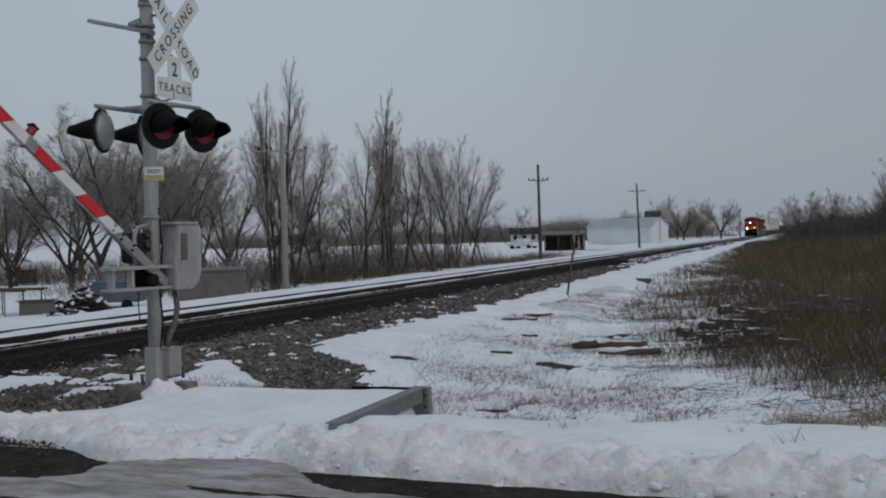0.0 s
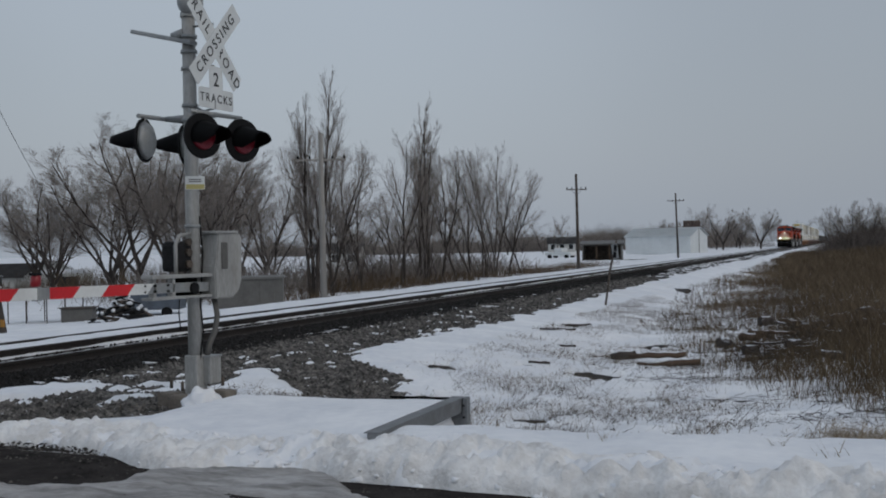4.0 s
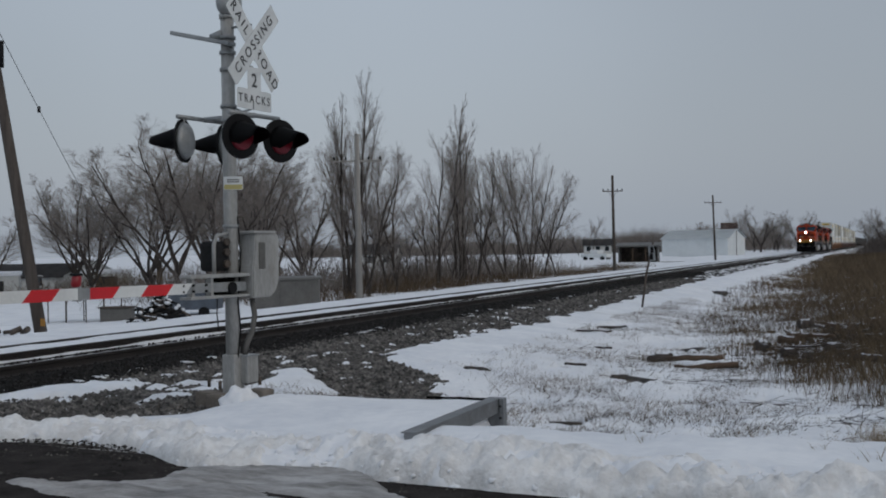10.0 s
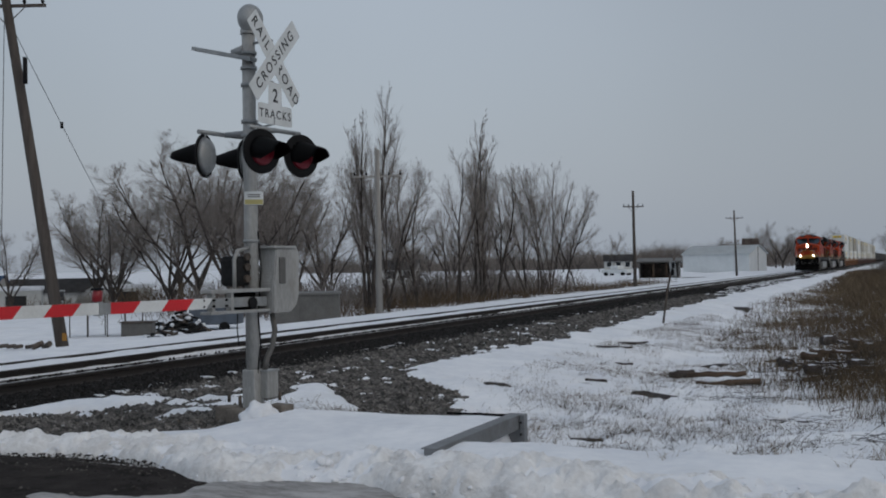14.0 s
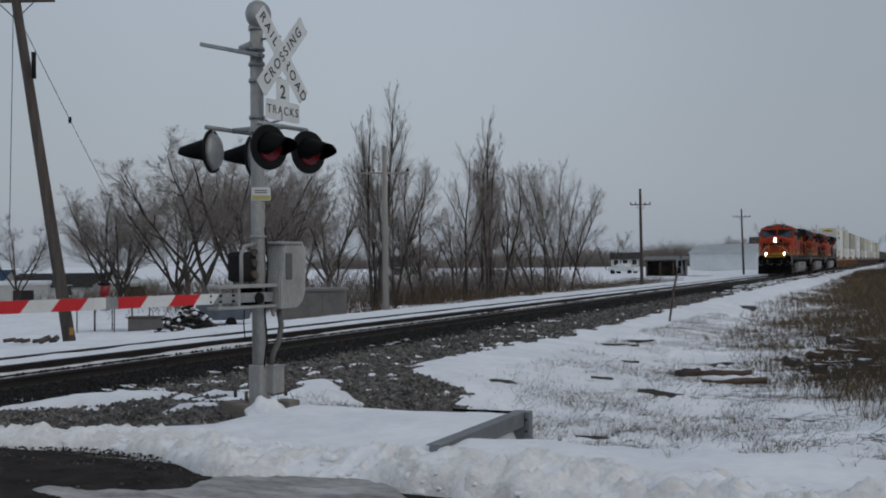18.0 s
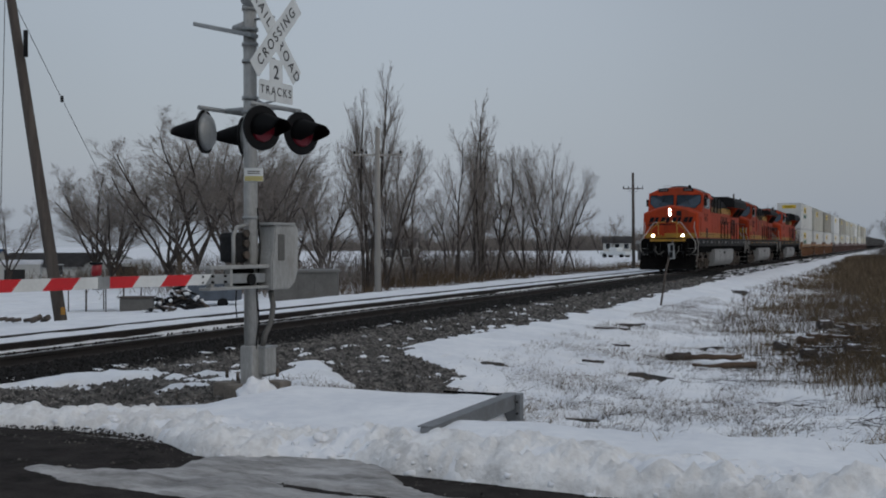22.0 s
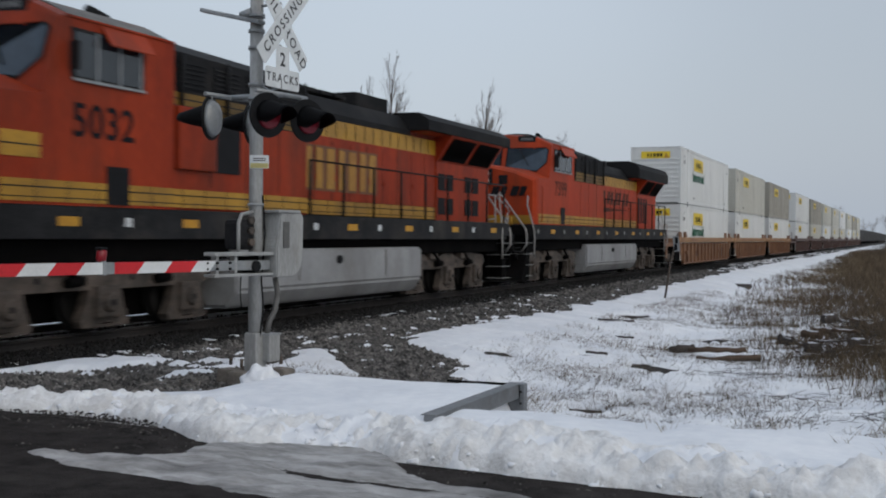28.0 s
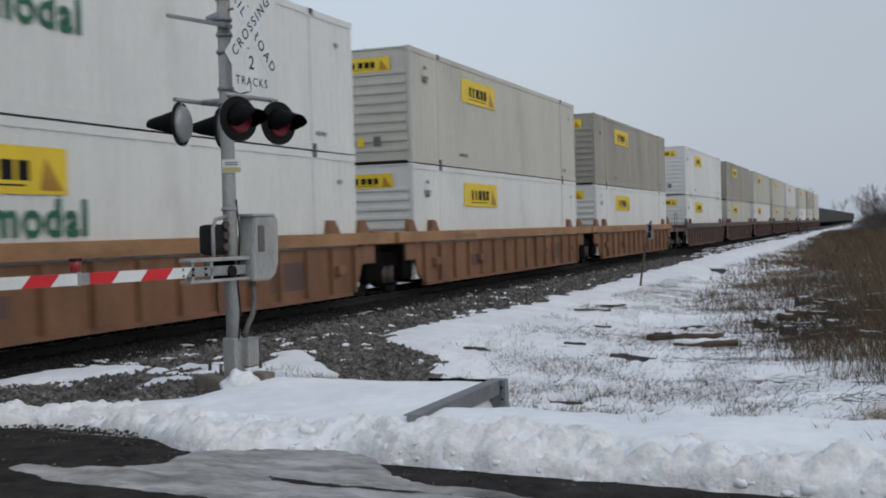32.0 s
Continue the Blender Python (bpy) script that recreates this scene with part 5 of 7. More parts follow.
    # walkway rails
    for s in (1, -1):
        rail = part("handrail", tube([(s * 1.5, 10.0, 2.92), (s * 1.5, 21.2, 2.92)], 0.02, 8), BLACK, t)
        for k in range(9):
            y = 10.0 + 1.4 * k
            part("stanchion", tube([(s * 1.5, y, 1.84), (s * 1.5, y, 2.92)], 0.028, 6), BLACK, rail)
        # corner steps and their white grab rails, both ends
        for a, sg in ((0.75, 1), (21.55, -1)):
            for j in range(4):
                part("step", box(s * 1.02, s * 1.52, a + sg * 0.15 - 0.32, a + sg * 0.15 + 0.32, 0.29 + 0.33 * j, 0.31 + 0.33 * j), DULL_WHITE, t)
            part("step_back", box(s * 0.98, s * 1.03, a - 0.35, a + 0.55, 0.3, 1.6), UNDER, t)
            d = lambda v: v if sg > 0 else 22.3 - v
            part("grab_rail", tube([(s * 1.38, d(1.1), 2.74), (s * 1.36, d(1.08), 2.45), (s * 1.53, d(1.3), 1.65), (s * 1.53, d(1.3), 0.85)], 0.024, 8), HANDRAIL, t, "white bent grab rail")
            part("grab_rail", tube([(s * 0.58, d(0.52), 2.66), (s * 0.62, d(0.52), 2.76), (s * 0.76, d(0.52), 2.70), (s * 1.48, d(0.56), 1.72), (s * 1.52, d(0.56), 1.58), (s * 1.52, d(0.56), 1.25), (s * 1.36, d(0.56), 1.02)], 0.024, 8), HANDRAIL, t, "white bent grab rail")
    # front and rear platforms, pilots, couplers
    for a, b, f in ((0.55, 1.45, 1), (21.0, 21.75, -1)):
        part("end_platform", box(-1.48, 1.48, a, b, 1.5, 1.83, bevel=0.02), SILL if f < 0 else UNDER, t)
    part("platform_edge", box(-0.98, 0.98, 0.53, 0.56, 1.68, 1.80), YELLOW, t, "yellow platform edge")
    plow = prism([(0.62, 1.5), (0.62, 1.0), (0.42, 0.55), (0.2, 0.14), (0.5, 0.12), (0.9, 0.16), (0.95, 1.5)], "x", -1.5, 1.5)
    part("pilot", plow, UNDER, t, "black snow plough pilot")
    part("pilot", box(-1.42, 1.42, 21.3, 21.65, 0.25, 1.5, bevel=0.03), UNDER, t)
    for x in (-1.1, -0.75, -0.4, 0.42, 0.78, 1.12):
        part("air_hose", tube([(x, 0.55, 1.55), (x, 0.42, 1.2), (x + 0.08, 0.42, 0.95), (x + 0.14, 0.5, 0.8)], 0.028, 8), BLACK, t)
    part("uncoupling_lever", tube([(-1.35, 0.48, 1.15), (-0.5, 0.4, 1.1), (0.5, 0.4, 1.1), (1.35, 0.48, 1.15)], 0.018, 6), SILL, t)
    for y0, y1 in ((0.0, 0.8), (21.5, 22.3)):
        part("coupler", box(-0.16, 0.16, y0, y1, 0.72, 1.02, bevel=0.04), UNDER, t)
    fr_col = YELLOW if lit or old else HANDRAIL
    for x in (-0.9, -0.52, 0.5, 0.9):
        part("front_rail", tube([(x, 0.6, 1.83), (x, 0.6, 2.74 if abs(x) < 0.6 else 2.2)], 0.024, 8), fr_col, t, "front platform rail")
    for x in (-1, 1):
        part("front_rail", tube([(x * 0.95, 0.6, 2.2), (x * 0.9, 0.6, 2.35), (x * 0.5, 0.6, 2.72), (x * 0.12, 0.6, 2.76)], 0.022, 8), fr_col, t)
        part("front_chain_bar", tube([(x * 0.5, 0.6, 2.02), (0, 0.58, 1.94)], 0.02, 6), fr_col, t)
        part("air_hose_loop", tube([(x * 0.62, 0.5, 1.42), (x * 0.66, 0.34, 1.2), (x * 0.5, 0.3, 0.98), (x * 0.3, 0.34, 1.0), (x * 0.2, 0.45, 1.15)], 0.026, 8), CABINET, t, "grey air hose loop")
        part("plow_edge", box(min(x * 0.1, x * 1.45), max(x * 0.1, x * 1.45), 0.16, 0.2, 0.13, 0.17), SILL, t)
        part("corner_bar", tube([(x * 1.45, 0.45, 1.02), (x * 0.8, 0.4, 1.06)], 0.02, 6), SILL, t)
    # fuel tank
    tank = prism([(-1.5, 1.22), (-1.5, 0.5), (-1.3, 0.2), (1.3, 0.2), (1.5, 0.5), (1.5, 1.22)], "y", 7.5, 15.4)
    bmesh.ops.bevel(tank, geom=tank.edges[:], offset=0.05, segments=2, affect="EDGES")
    tk = part("fuel_tank", tank, TANK, t, "grey fuel tank")
    for y in (9.6, 13.4):
        part("tank_seam", box(1.5, 1.506, y, y + 0.02, 0.62, 1.2), TRUCK, tk)
    part("filler", tube([(1.5, 11.2, 1.0), (1.56, 11.2, 1.0)], 0.08, 14), BLACK, tk)
    part("tank_hanger", box(-1.2, 1.2, 7.8, 15.2, 1.2, 1.35), UNDER, t)
    wh = []
    loco_truck(t, 4.45, wh)
    loco_truck(t, 17.8, wh)
    WHEELS.extend(wh)
    # road number on the cab side
    m = Matrix.Translation((1.547, 4.02 if not old else 3.95, 3.02)) @ Matrix.Rotation(radians(90), 4, "Z") @ Matrix.Rotation(radians(90), 4, "X")
    text("road_number", str(number), 0.66, m, DECAL_DARK if old else DECAL_FADED, t, 0.002, "dark road number", 0.008, 1.05)
    # lettering of the owner as plain blocks
    for k in range(4):
        if old:
            y = 9.98 + k * 0.98
            o = part("owner_block", side_quad(1.075, [(y, 2.38), (y + 0.9, 2.38), (y + 0.9, 3.3), (y, 3.3)], 0.006), GOLD_SHADE, t, "gold lettering block with brown outline")
            bmx = side_quad(1.083, [(y + 0.05, 2.43), (y + 0.3, 2.43), (y + 0.3, 3.25), (y + 0.05, 3.25)], 0.006)
            prism([(y + 0.5, 2.43), (y + 0.82, 2.43), (y + 0.82, 3.25), (y + 0.5, 3.25)], "x", 1.077, 1.089, bmx)
            part("gold_face", bmx, GOLD, o)
        else:
            y = 10.6 + k * 1.3
            o = side_quad(1.075, [(y, 2.78), (y + 0.42, 2.78), (y + 0.62, 3.3), (y + 0.2, 3.3)], 0.006)
            prism([(y + 0.58, 2.78), (y + 0.92, 2.78), (y + 1.12, 3.3), (y + 0.78, 3.3)], "x", 1.069, 1.081, o)
            part("owner_block", o, DECAL_FADED, t, "faded slanted block lettering")
            x = -1.2 + 0.63 * k
            o = prism([(x, 2.74), (x + 0.22, 2.74), (x + 0.32, 3.03), (x + 0.1, 3.03)], "y", 1.36, 1.399)
            prism([(x + 0.29, 2.74), (x + 0.46, 2.74), (x + 0.56, 3.03), (x + 0.39, 3.03)], "y", 1.36, 1.399, o)
            part("owner_block", o, DECAL_DARK, cab, "dark slanted block lettering")
    if not old:
        part("swoosh", side_quad(1.075, [(10.1, 2.42), (15.4, 2.6), (15.5, 2.62), (10.4, 2.66), (10.2, 2.64)], 0.006), DECAL_FADED, t, "dark swoosh")
        part("swoosh", prism([(-1.3, 2.56), (0.5, 2.64), (-1.15, 2.68)], "y", 1.36, 1.399), DECAL_DARK, cab)
    else:
        part("cab_stripe", side_quad(1.545, [(1.65, 2.47), (2.66, 2.47), (2.66, 2.8), (1.65, 2.8)], 0.006), YELLOW, cab, "yellow panel")
        part("cab_stripe_line", box(1.551, 1.554, 1.65, 2.66, 2.62, 2.64), SILL, cab)
        # gold oval emblem with swept wings on the nose
        oval = lambda a, b: [(a * math.cos(6.2832 * k / 28), 2.62 + b * math.sin(6.2832 * k / 28)) for k in range(28)]
        em = part("emblem", prism(oval(0.62, 0.36), "y", 1.375, 1.397), GOLD, cab, "gold oval emblem with swept wings")
        part("emblem_field", prism(oval(0.54, 0.29), "y", 1.368, 1.374), DECAL_DARK, em)
        for x in (-0.3, 0.0, 0.28):
            part("emblem_block", prism([(x - 0.1, 2.5), (x + 0.08, 2.5), (x + 0.12, 2.76), (x - 0.06, 2.76)], "y", 1.36, 1.367), GOLD, em)
        for sgn in (1, -1):
            part("emblem_wing", prism([(sgn * 0.6, 2.52), (sgn * 0.95, 2.36), (sgn * 1.4, 2.34), (sgn * 1.4, 2.7), (sgn * 0.95, 2.72), (sgn * 0.6, 2.72)], "y", 1.378, 1.398), YELLOW, em)
    return t


locos = [locomotive(7647, False, True), locomotive(5032, True, False), locomotive(7399, False, False)]


def corrugated(x, y0, y1, z0, z1, depth, pitch):
    """A wall of trapezoid ribs in the plane x, ribs upright."""
    bm = bmesh.new()
    n = max(1, round((y1 - y0) / pitch))
    p = (y1 - y0) / n
    s = 1 if x > 0 else -1
    cols = []
    for k in range(n):
        for u, d in ((0.0, 0), (0.42, 0), (0.52, 1), (0.9, 1)):
            cols.append((y0 + (k + u) * p, x - s * depth * d))
    cols.append((y1, x))
    a = [bm.verts.new((xx, yy, z0)) for yy, xx in cols]
    b = [bm.verts.new((xx, yy, z1)) for yy, xx in cols]
    for k in range(len(cols) - 1):
        bm.faces.new((a[k], a[k + 1], b[k + 1], b[k]))
    return bm


CL, CW, CH = 16.15, 2.59, 2.90


def container(col, name, big_word, extras):
    """A 16 m domestic container: y from its front end to its rear, z from its floor."""
    t = thing("container", name, "shipping container", "containers of the train")
    h = CW / 2
    for s in (1, -1):
        part("side_wall", corrugated(s * (h - 0.012), 0.12, CL - 0.12, 0.16, CH - 0.13, 0.022, 0.29), col, t)
        part("bottom_rail", box(s * h - 0.05, s * h + 0.05 if s < 0 else h, 0.0, CL, 0.0, 0.17), col, t)
        part("top_rail", box(s * h - (0.06 if s > 0 else 0), s * h + (0.06 if s < 0 else 0), 0, CL, CH - 0.14, CH - 0.01), col, t)
        for y in (0.0, 1.85, CL - 1.97, CL - 0.12):
            part("post", box(s * h - (0.1 if s > 0 else 0), s * h + (0.003 if s > 0 else 0.1), y, y + 0.12, 0.0, CH), col, t)
            for z in (0.0, CH - 0.13):
                part("corner_casting", box(s * h - (0.13 if s > 0 else 0.006), s * h + (0.006 if s > 0 else 0.13), y - 0.01, y + 0.16, z, z + 0.135, bevel=0.006), SEAM_DARK if 0.5 < y < CL - 1 else col, t)
    part("inner_box", box(-h + 0.05, h - 0.05, 0.04, CL - 0.04, 0.06, CH - 0.04), col, t)
    part("roof", box(-h + 0.01, h - 0.01, 0.01, CL - 0.01, CH - 0.035, CH - 0.004), col, t)
    # front end with level ribs
    for k in range(9):
        z = 0.3 + 0.24 * k
        part("end_rib", box(-h + 0.14, h - 0.14, -0.004, 0.045, z, z + 0.1, bevel=0.015), col, t)
    part("rear_door", box(-h + 0.1, h - 0.1, CL - 0.05, CL - 0.002, 0.15, CH - 0.14, bevel=0.01), col, t)
    for x in (-0.75, -0.3, 0.3, 0.75):
        part("lock_bar", tube([(x, CL + 0.01, 0.15), (x, CL + 0.01, CH - 0.15)], 0.02, 6), GALV, t)
    # yellow company panels with bars for the lettering
    def panel(m, w, hh):
        p = part("company_panel", moved(plate(w, hh, 0.006, 0.01), m), DECAL_YELLOW, t, "yellow company panel")
        for a, b in ((-0.26, 0.06), (-0.16, 0.05), (-0.04, 0.09), (0.08, 0.09), (0.19, 0.08)):
            part("letter_bar", moved(box(w * a - w * b / 2, w * a + w * b / 2, -hh * 0.22, hh * 0.2, 0.0032, 0.005), m), DECAL_DARK, p)
        part("panel_arrow", moved(prism([(w * 0.3, -hh * 0.42), (w * 0.47, -hh * 0.42), (w * 0.34, hh * 0.3)], "z", 0.0032, 0.0045), m), YELLOW, p)
        part("panel_underline", moved(box(-w * 0.3, w * 0.2, -hh * 0.34, -hh * 0.3, 0.0032, 0.005), m), DECAL_DARK, p)
    side = lambda y, z: Matrix.Translation((h + 0.004, y, z)) @ Matrix.Rotation(radians(90), 4, "Z") @ Matrix.Rotation(radians(90), 4, "X")
    end = lambda x, z: Matrix.Translation((x, -0.012, z)) @ Matrix.Rotation(radians(90), 4, "X")
    panel(side(5.15, CH - 0.72), 2.9, 0.66)
    panel(end(0.0, CH - 0.42), 1.5, 0.36)
    if big_word:
        text("word", "Intermodal", 0.74, side(5.2, CH - 1.40), DECAL_GREEN, t, 0.004, "green word on the side wall", 0.018, 1.12)
    for y, z, w in ((1.0, 2.45, 0.16), (1.0, 2.2, 0.5), (1.0, 2.1, 0.45), (3.8, 0.35, 0.7), (14.6, 0.35, 0.5), (15.4, 2.3, 0.25)):
        bars = bmesh.new()
        u = -w / 2
        while u < w / 2 - 0.04:
            box(u, u + 0.045, -0.045, 0.045, 0, 0.004, bars)
            u += 0.07 + 0.03 * (round(u * 100) % 2)
        part("marking_bars", moved(bars, side(y, z)), CABINET, t, "small dark marking")
    if extras:
        for x, w in ((-0.1, 0.16), (0.35, 0.2)):
            part("placard", moved(box(-w / 2, w / 2, -0.12, 0.12, 0.0, 0.004), end(x, 0.55)), (DECAL_YELLOW, CABINET)[w > 0.18], t)
    return t


def freight_truck(parent, yc, dark=False):
    for s in (1, -1):
        o = [(-1.2, 0.62), (-0.9, 0.62), (-0.5, 0.86), (0.5, 0.86), (0.9, 0.62), (1.2, 0.62), (1.2, 0.42), (0.85, 0.42), (0.45, 0.22), (-0.45, 0.22), (-0.85, 0.42), (-1.2, 0.42)]
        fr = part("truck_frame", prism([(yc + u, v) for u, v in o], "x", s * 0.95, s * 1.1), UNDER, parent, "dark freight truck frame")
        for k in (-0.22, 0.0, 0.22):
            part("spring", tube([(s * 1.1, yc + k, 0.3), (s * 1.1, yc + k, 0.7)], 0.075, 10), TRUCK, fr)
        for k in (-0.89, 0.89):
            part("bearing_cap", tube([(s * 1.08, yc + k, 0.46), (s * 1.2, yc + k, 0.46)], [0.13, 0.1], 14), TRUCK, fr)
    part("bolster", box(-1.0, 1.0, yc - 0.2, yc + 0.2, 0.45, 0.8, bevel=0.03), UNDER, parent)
    for k in (-0.89, 0.89):
        WHEELS.append((wheelset(parent, yc + k, 0.46), 0.46))


def well_car(col, words, first, last):
    """One unit of an articulated well car; y = 0 at the front end of its container."""
    t = thing("well_car", words, "rail car", "well cars of the train")
    chord = CAR_TAN if col is CAR_BROWN else col
    for s in (1, -1):
        x = s * 1.40
        part("top_chord", box(min(x + s * 0.05, x - s * 0.12), max(x + s * 0.05, x - s * 0.12), -1.3 if not first else -0.9, 17.9 if not last else 17.0, 1.24, 1.5, bevel=0.012), chord, t, "faded tan top chord" if chord is CAR_TAN else "")
        part("side_plate", prism([(-0.3, 1.2), (16.5, 1.2), (16.1, 0.42), (15.7, 0.2), (0.5, 0.2), (0.1, 0.42)], "x", x - s * 0.095, x - s * 0.062), col, t)
        part("bottom_flange", box(min(x, x - s * 0.16), max(x, x - s * 0.16), 0.5, 15.7, 0.14, 0.22), col, t)
        for k in range(15):
            y = 0.35 + 1.1 * k
            part("side_rib", box(min(x - s * 0.064, x + s * 0.04), max(x - s * 0.064, x + s * 0.04), y, y + 0.07, 0.22, 1.19), col, t)
        for y in (-0.6, 0.9, 14.6, 16.1):
            part("guide_block", prism([(y, 1.5), (y + 0.55, 1.5), (y + 0.45, 1.62), (y + 0.3, 1.78), (y + 0.05, 1.78)], "x", x - s * 0.12, x), col, t)
        for y in (1.0, 4.5, 11.4, 14.9):
            part("end_latch", box(min(x - s * 0.06, x + s * 0.08), max(x - s * 0.06, x + s * 0.08), y, y + 0.3, 0.62, 0.82, bevel=0.02), col, t)
        part("chord_stain", box(x + s * 0.0505 - 0.002, x + s * 0.0505 + 0.002, 2.5, 4.2, 1.3, 1.4), col, t)
        part("wear_plate", box(x - s * 0.06 - 0.003, x - s * 0.06 + 0.003, 12.2, 13.6, 0.4, 0.95), CAR_MAROON, t)
        part("marking_bar", box(x - s * 0.06 - 0.002, x - s * 0.06 + 0.002, 3.85, 5.3, 0.5, 0.8), CAR_MAROON, t)
    part("well_floor", box(-1.26, 1.26, 0.6, 15.7, 0.2, 0.30), UNDER, t)
    for a in (-0.7, 16.3):
        part("end_bulkhead", box(-1.35, 1.35, a, a + 0.7, 0.8, 1.45, bevel=0.03), col, t)
    if first:
        part("end_deck", box(-1.3, 1.3, -4.0, -0.6, 1.05, 1.22, bevel=0.02), col, t)
        part("center_sill", box(-0.3, 0.3, -4.1, -0.5, 0.7, 1.05), UNDER, t)
        # dark block added as shade, closing the view beneath the end deck
        part("gap_filler", box(-1.26, 1.26, -1.15, 0.25, 0.3, 1.2, bevel=0.04), UNDER, t)
        part("coupler", box(-0.14, 0.14, -4.55, -4.0, 0.72, 1.0, bevel=0.03), TRUCK, t)
        for x in (-1.25, 1.25):
            for y in (-3.9, -3.2):
                part("end_rail", tube([(x, y, 1.2), (x, y, 2.1)], 0.018, 6), col, t)
            part("end_rail", tube([(x, -3.9, 2.1), (x, -3.2, 2.1)], 0.018, 6), col, t)
        part("brake_wheel", tube([(0.6, -3.95, 1.8), (0.6, -3.9, 1.8)], 0.25, 18), UNDER, t)
        part("ladder", box(1.24, 1.28, -3.5, -3.2, 0.5, 1.2), col, t)
        freight_truck(t, -2.25)
    freight_truck(t, 18.15 if not last else 17.9)
    if last:
        part("end_deck", box(-1.3, 1.3, 16.9, 18.2, 1.05, 1.22, bevel=0.02), col, t)
    else:
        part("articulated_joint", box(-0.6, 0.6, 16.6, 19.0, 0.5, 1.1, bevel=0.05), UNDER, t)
        # dark blocks added as shade in the see-through gap between units
        part("gap_filler", box(-1.3, 1.3, 16.6, 17.4, 0.35, 1.2, bevel=0.05), UNDER, t)
        part("truck_filler", box(-1.15, 1.15, 17.5, 18.8, 0.62, 1.0, bevel=0.05), UNDER, t)
        part("gap_filler", box(-1.3, 1.3, 18.7, 19.3, 0.35, 1.2, bevel=0.05), UNDER, t)
        part("walk_plate", box(0.5, 1.35, 16.9, 17.7, 1.5, 1.53), col, t)
    return t


def low_car():
    t = thing("gondola_car", "low dark gondola freight car far down the train", "rail car", "rear cars of the train")
    part("gondola_body", box(-1.5, 1.5, 0.3, 17.2, 1.0, 3.7, bevel=0.03), CONT_DARK, t)
    for s in (1, -1):
        for k in range(12):
            part("body_rib", box(min(s * 1.5, s * 1.56), max(s * 1.5, s * 1.56), 0.6 + 1.42 * k, 0.72 + 1.42 * k, 1.0, 3.7), CONT_DARK, t)
    for y in (2.4, 15.1):
        part("truck", box(-1.1, 1.1, y - 1.1, y + 1.1, 0.1, 0.95, bevel=0.1), UNDER, t)
    return t


# the string of cars: distance of each unit behind the first container's front end
UNITS = [(0.0, 1, 0), (19.5, 0, 0), (39.0, 0, 1), (62.0, 1, 0), (81.5, 0, 0), (101.0, 0, 0), (120.5, 0, 0), (140.0, 0, 1), (163.0, 1, 0), (182.5, 0, 0), (202.0, 0, 1)]
WELL_FLOOR = 0.31
CONT_NAMES = {"w": (CONT_WHITE, "clean white ribbed shipping container with yellow panel and green word"), "v": (CONT_WHITE, "white ribbed shipping container with a yellow panel"),
              "c": (CONT_CREAM, "dusty off-white ribbed shipping container with a yellow panel"), "g": (CONT_GREY, "grimy grey ribbed shipping container with a faded yellow panel")}
LOADS = ["ww", "vc", "vg", "vv", "cg", "vc", "cc", "cv", "vc", "cg", "cc"]
protos, cars = {}, {}
RIDERS = [(o, off) for o, off in zip(locos, (-1.35, 20.5, 43.15))]
C1 = 69.35


def reuse(store, key, make):
    if key not in store:
        store[key] = make()
        return store[key]
    return copy_thing(store[key], Matrix())


for (off, first, last), load in zip(UNITS, LOADS):
    kind = (off < 50, first, last)
    car = reuse(cars, kind, lambda: well_car(CAR_BROWN if off < 50 else CAR_MAROON, "brown steel well car carrying two stacked containers" if off < 50 else "dark maroon steel well car carrying two stacked containers", first, last))
    RIDERS.append((car, C1 + off))
    for level, k in enumerate(load):
        c = reuse(protos, k, lambda: container(*CONT_NAMES[k], k == "w", k != "w"))
        c.location.z = WELL_FLOOR + level * (CH + 0.03)
        RIDERS.append((c, C1 + off))
gon = None
for k in range(16):
    g = low_car() if gon is None else copy_thing(gon, Matrix())
    gon = gon or g
    RIDERS.append((g, C1 + 224.0 + 17.9 * k))

# ---------------------------------------------------------------- bare trees
def limb(rnd, p, d, length, r, plan, out, up=0.5, bend=0.075):
    """One tapering, bending limb; plan: for each further order (children, angle, child length share, first child at)."""
    n = max(3 if plan else 2, min(9, int(length / 0.55) + 2))
    seg = length / n
    tip = r * (0.22 if plan else 0.5)
    pts = [(p, r)]
    for k in range(n):
        d = (d + Vector((rnd.gauss(0, bend), rnd.gauss(0, bend), rnd.gauss(0, 0.03) + up * 0.07))).normalized()
        q = p + d * seg
        ra, rb = r + (tip - r) * k / n, r + (tip - r) * (k + 1) / n
        out.append((p, q, ra, rb))
        p = q
        pts.append((q, rb, d))
    if plan:
        count, angle, share, start = plan[0]
        for c in range(count):
            u = start + (1 - start) * (c + rnd.random()) / count
            k = max(1, min(n, int(u * n + 0.5)))
            q, rq, dq = pts[k]
            a = Vector((rnd.gauss(0, 1), rnd.gauss(0, 1), rnd.gauss(0, 1)))
            a = (a - dq * a.dot(dq)).normalized()
            t = radians(angle * rnd.uniform(0.65, 1.3))
            dd = (dq * math.cos(t) + a * math.sin(t)).normalized()
            if dd.z < -0.15:
                dd.z *= -0.4
                dd.normalize()
            ln = length * share * rnd.uniform(0.55, 1.2) * (1.25 - 0.95 * u)
            limb(rnd, q, dd, ln, min(rq * 0.75, r * 0.36), plan[1:], out, up, bend)


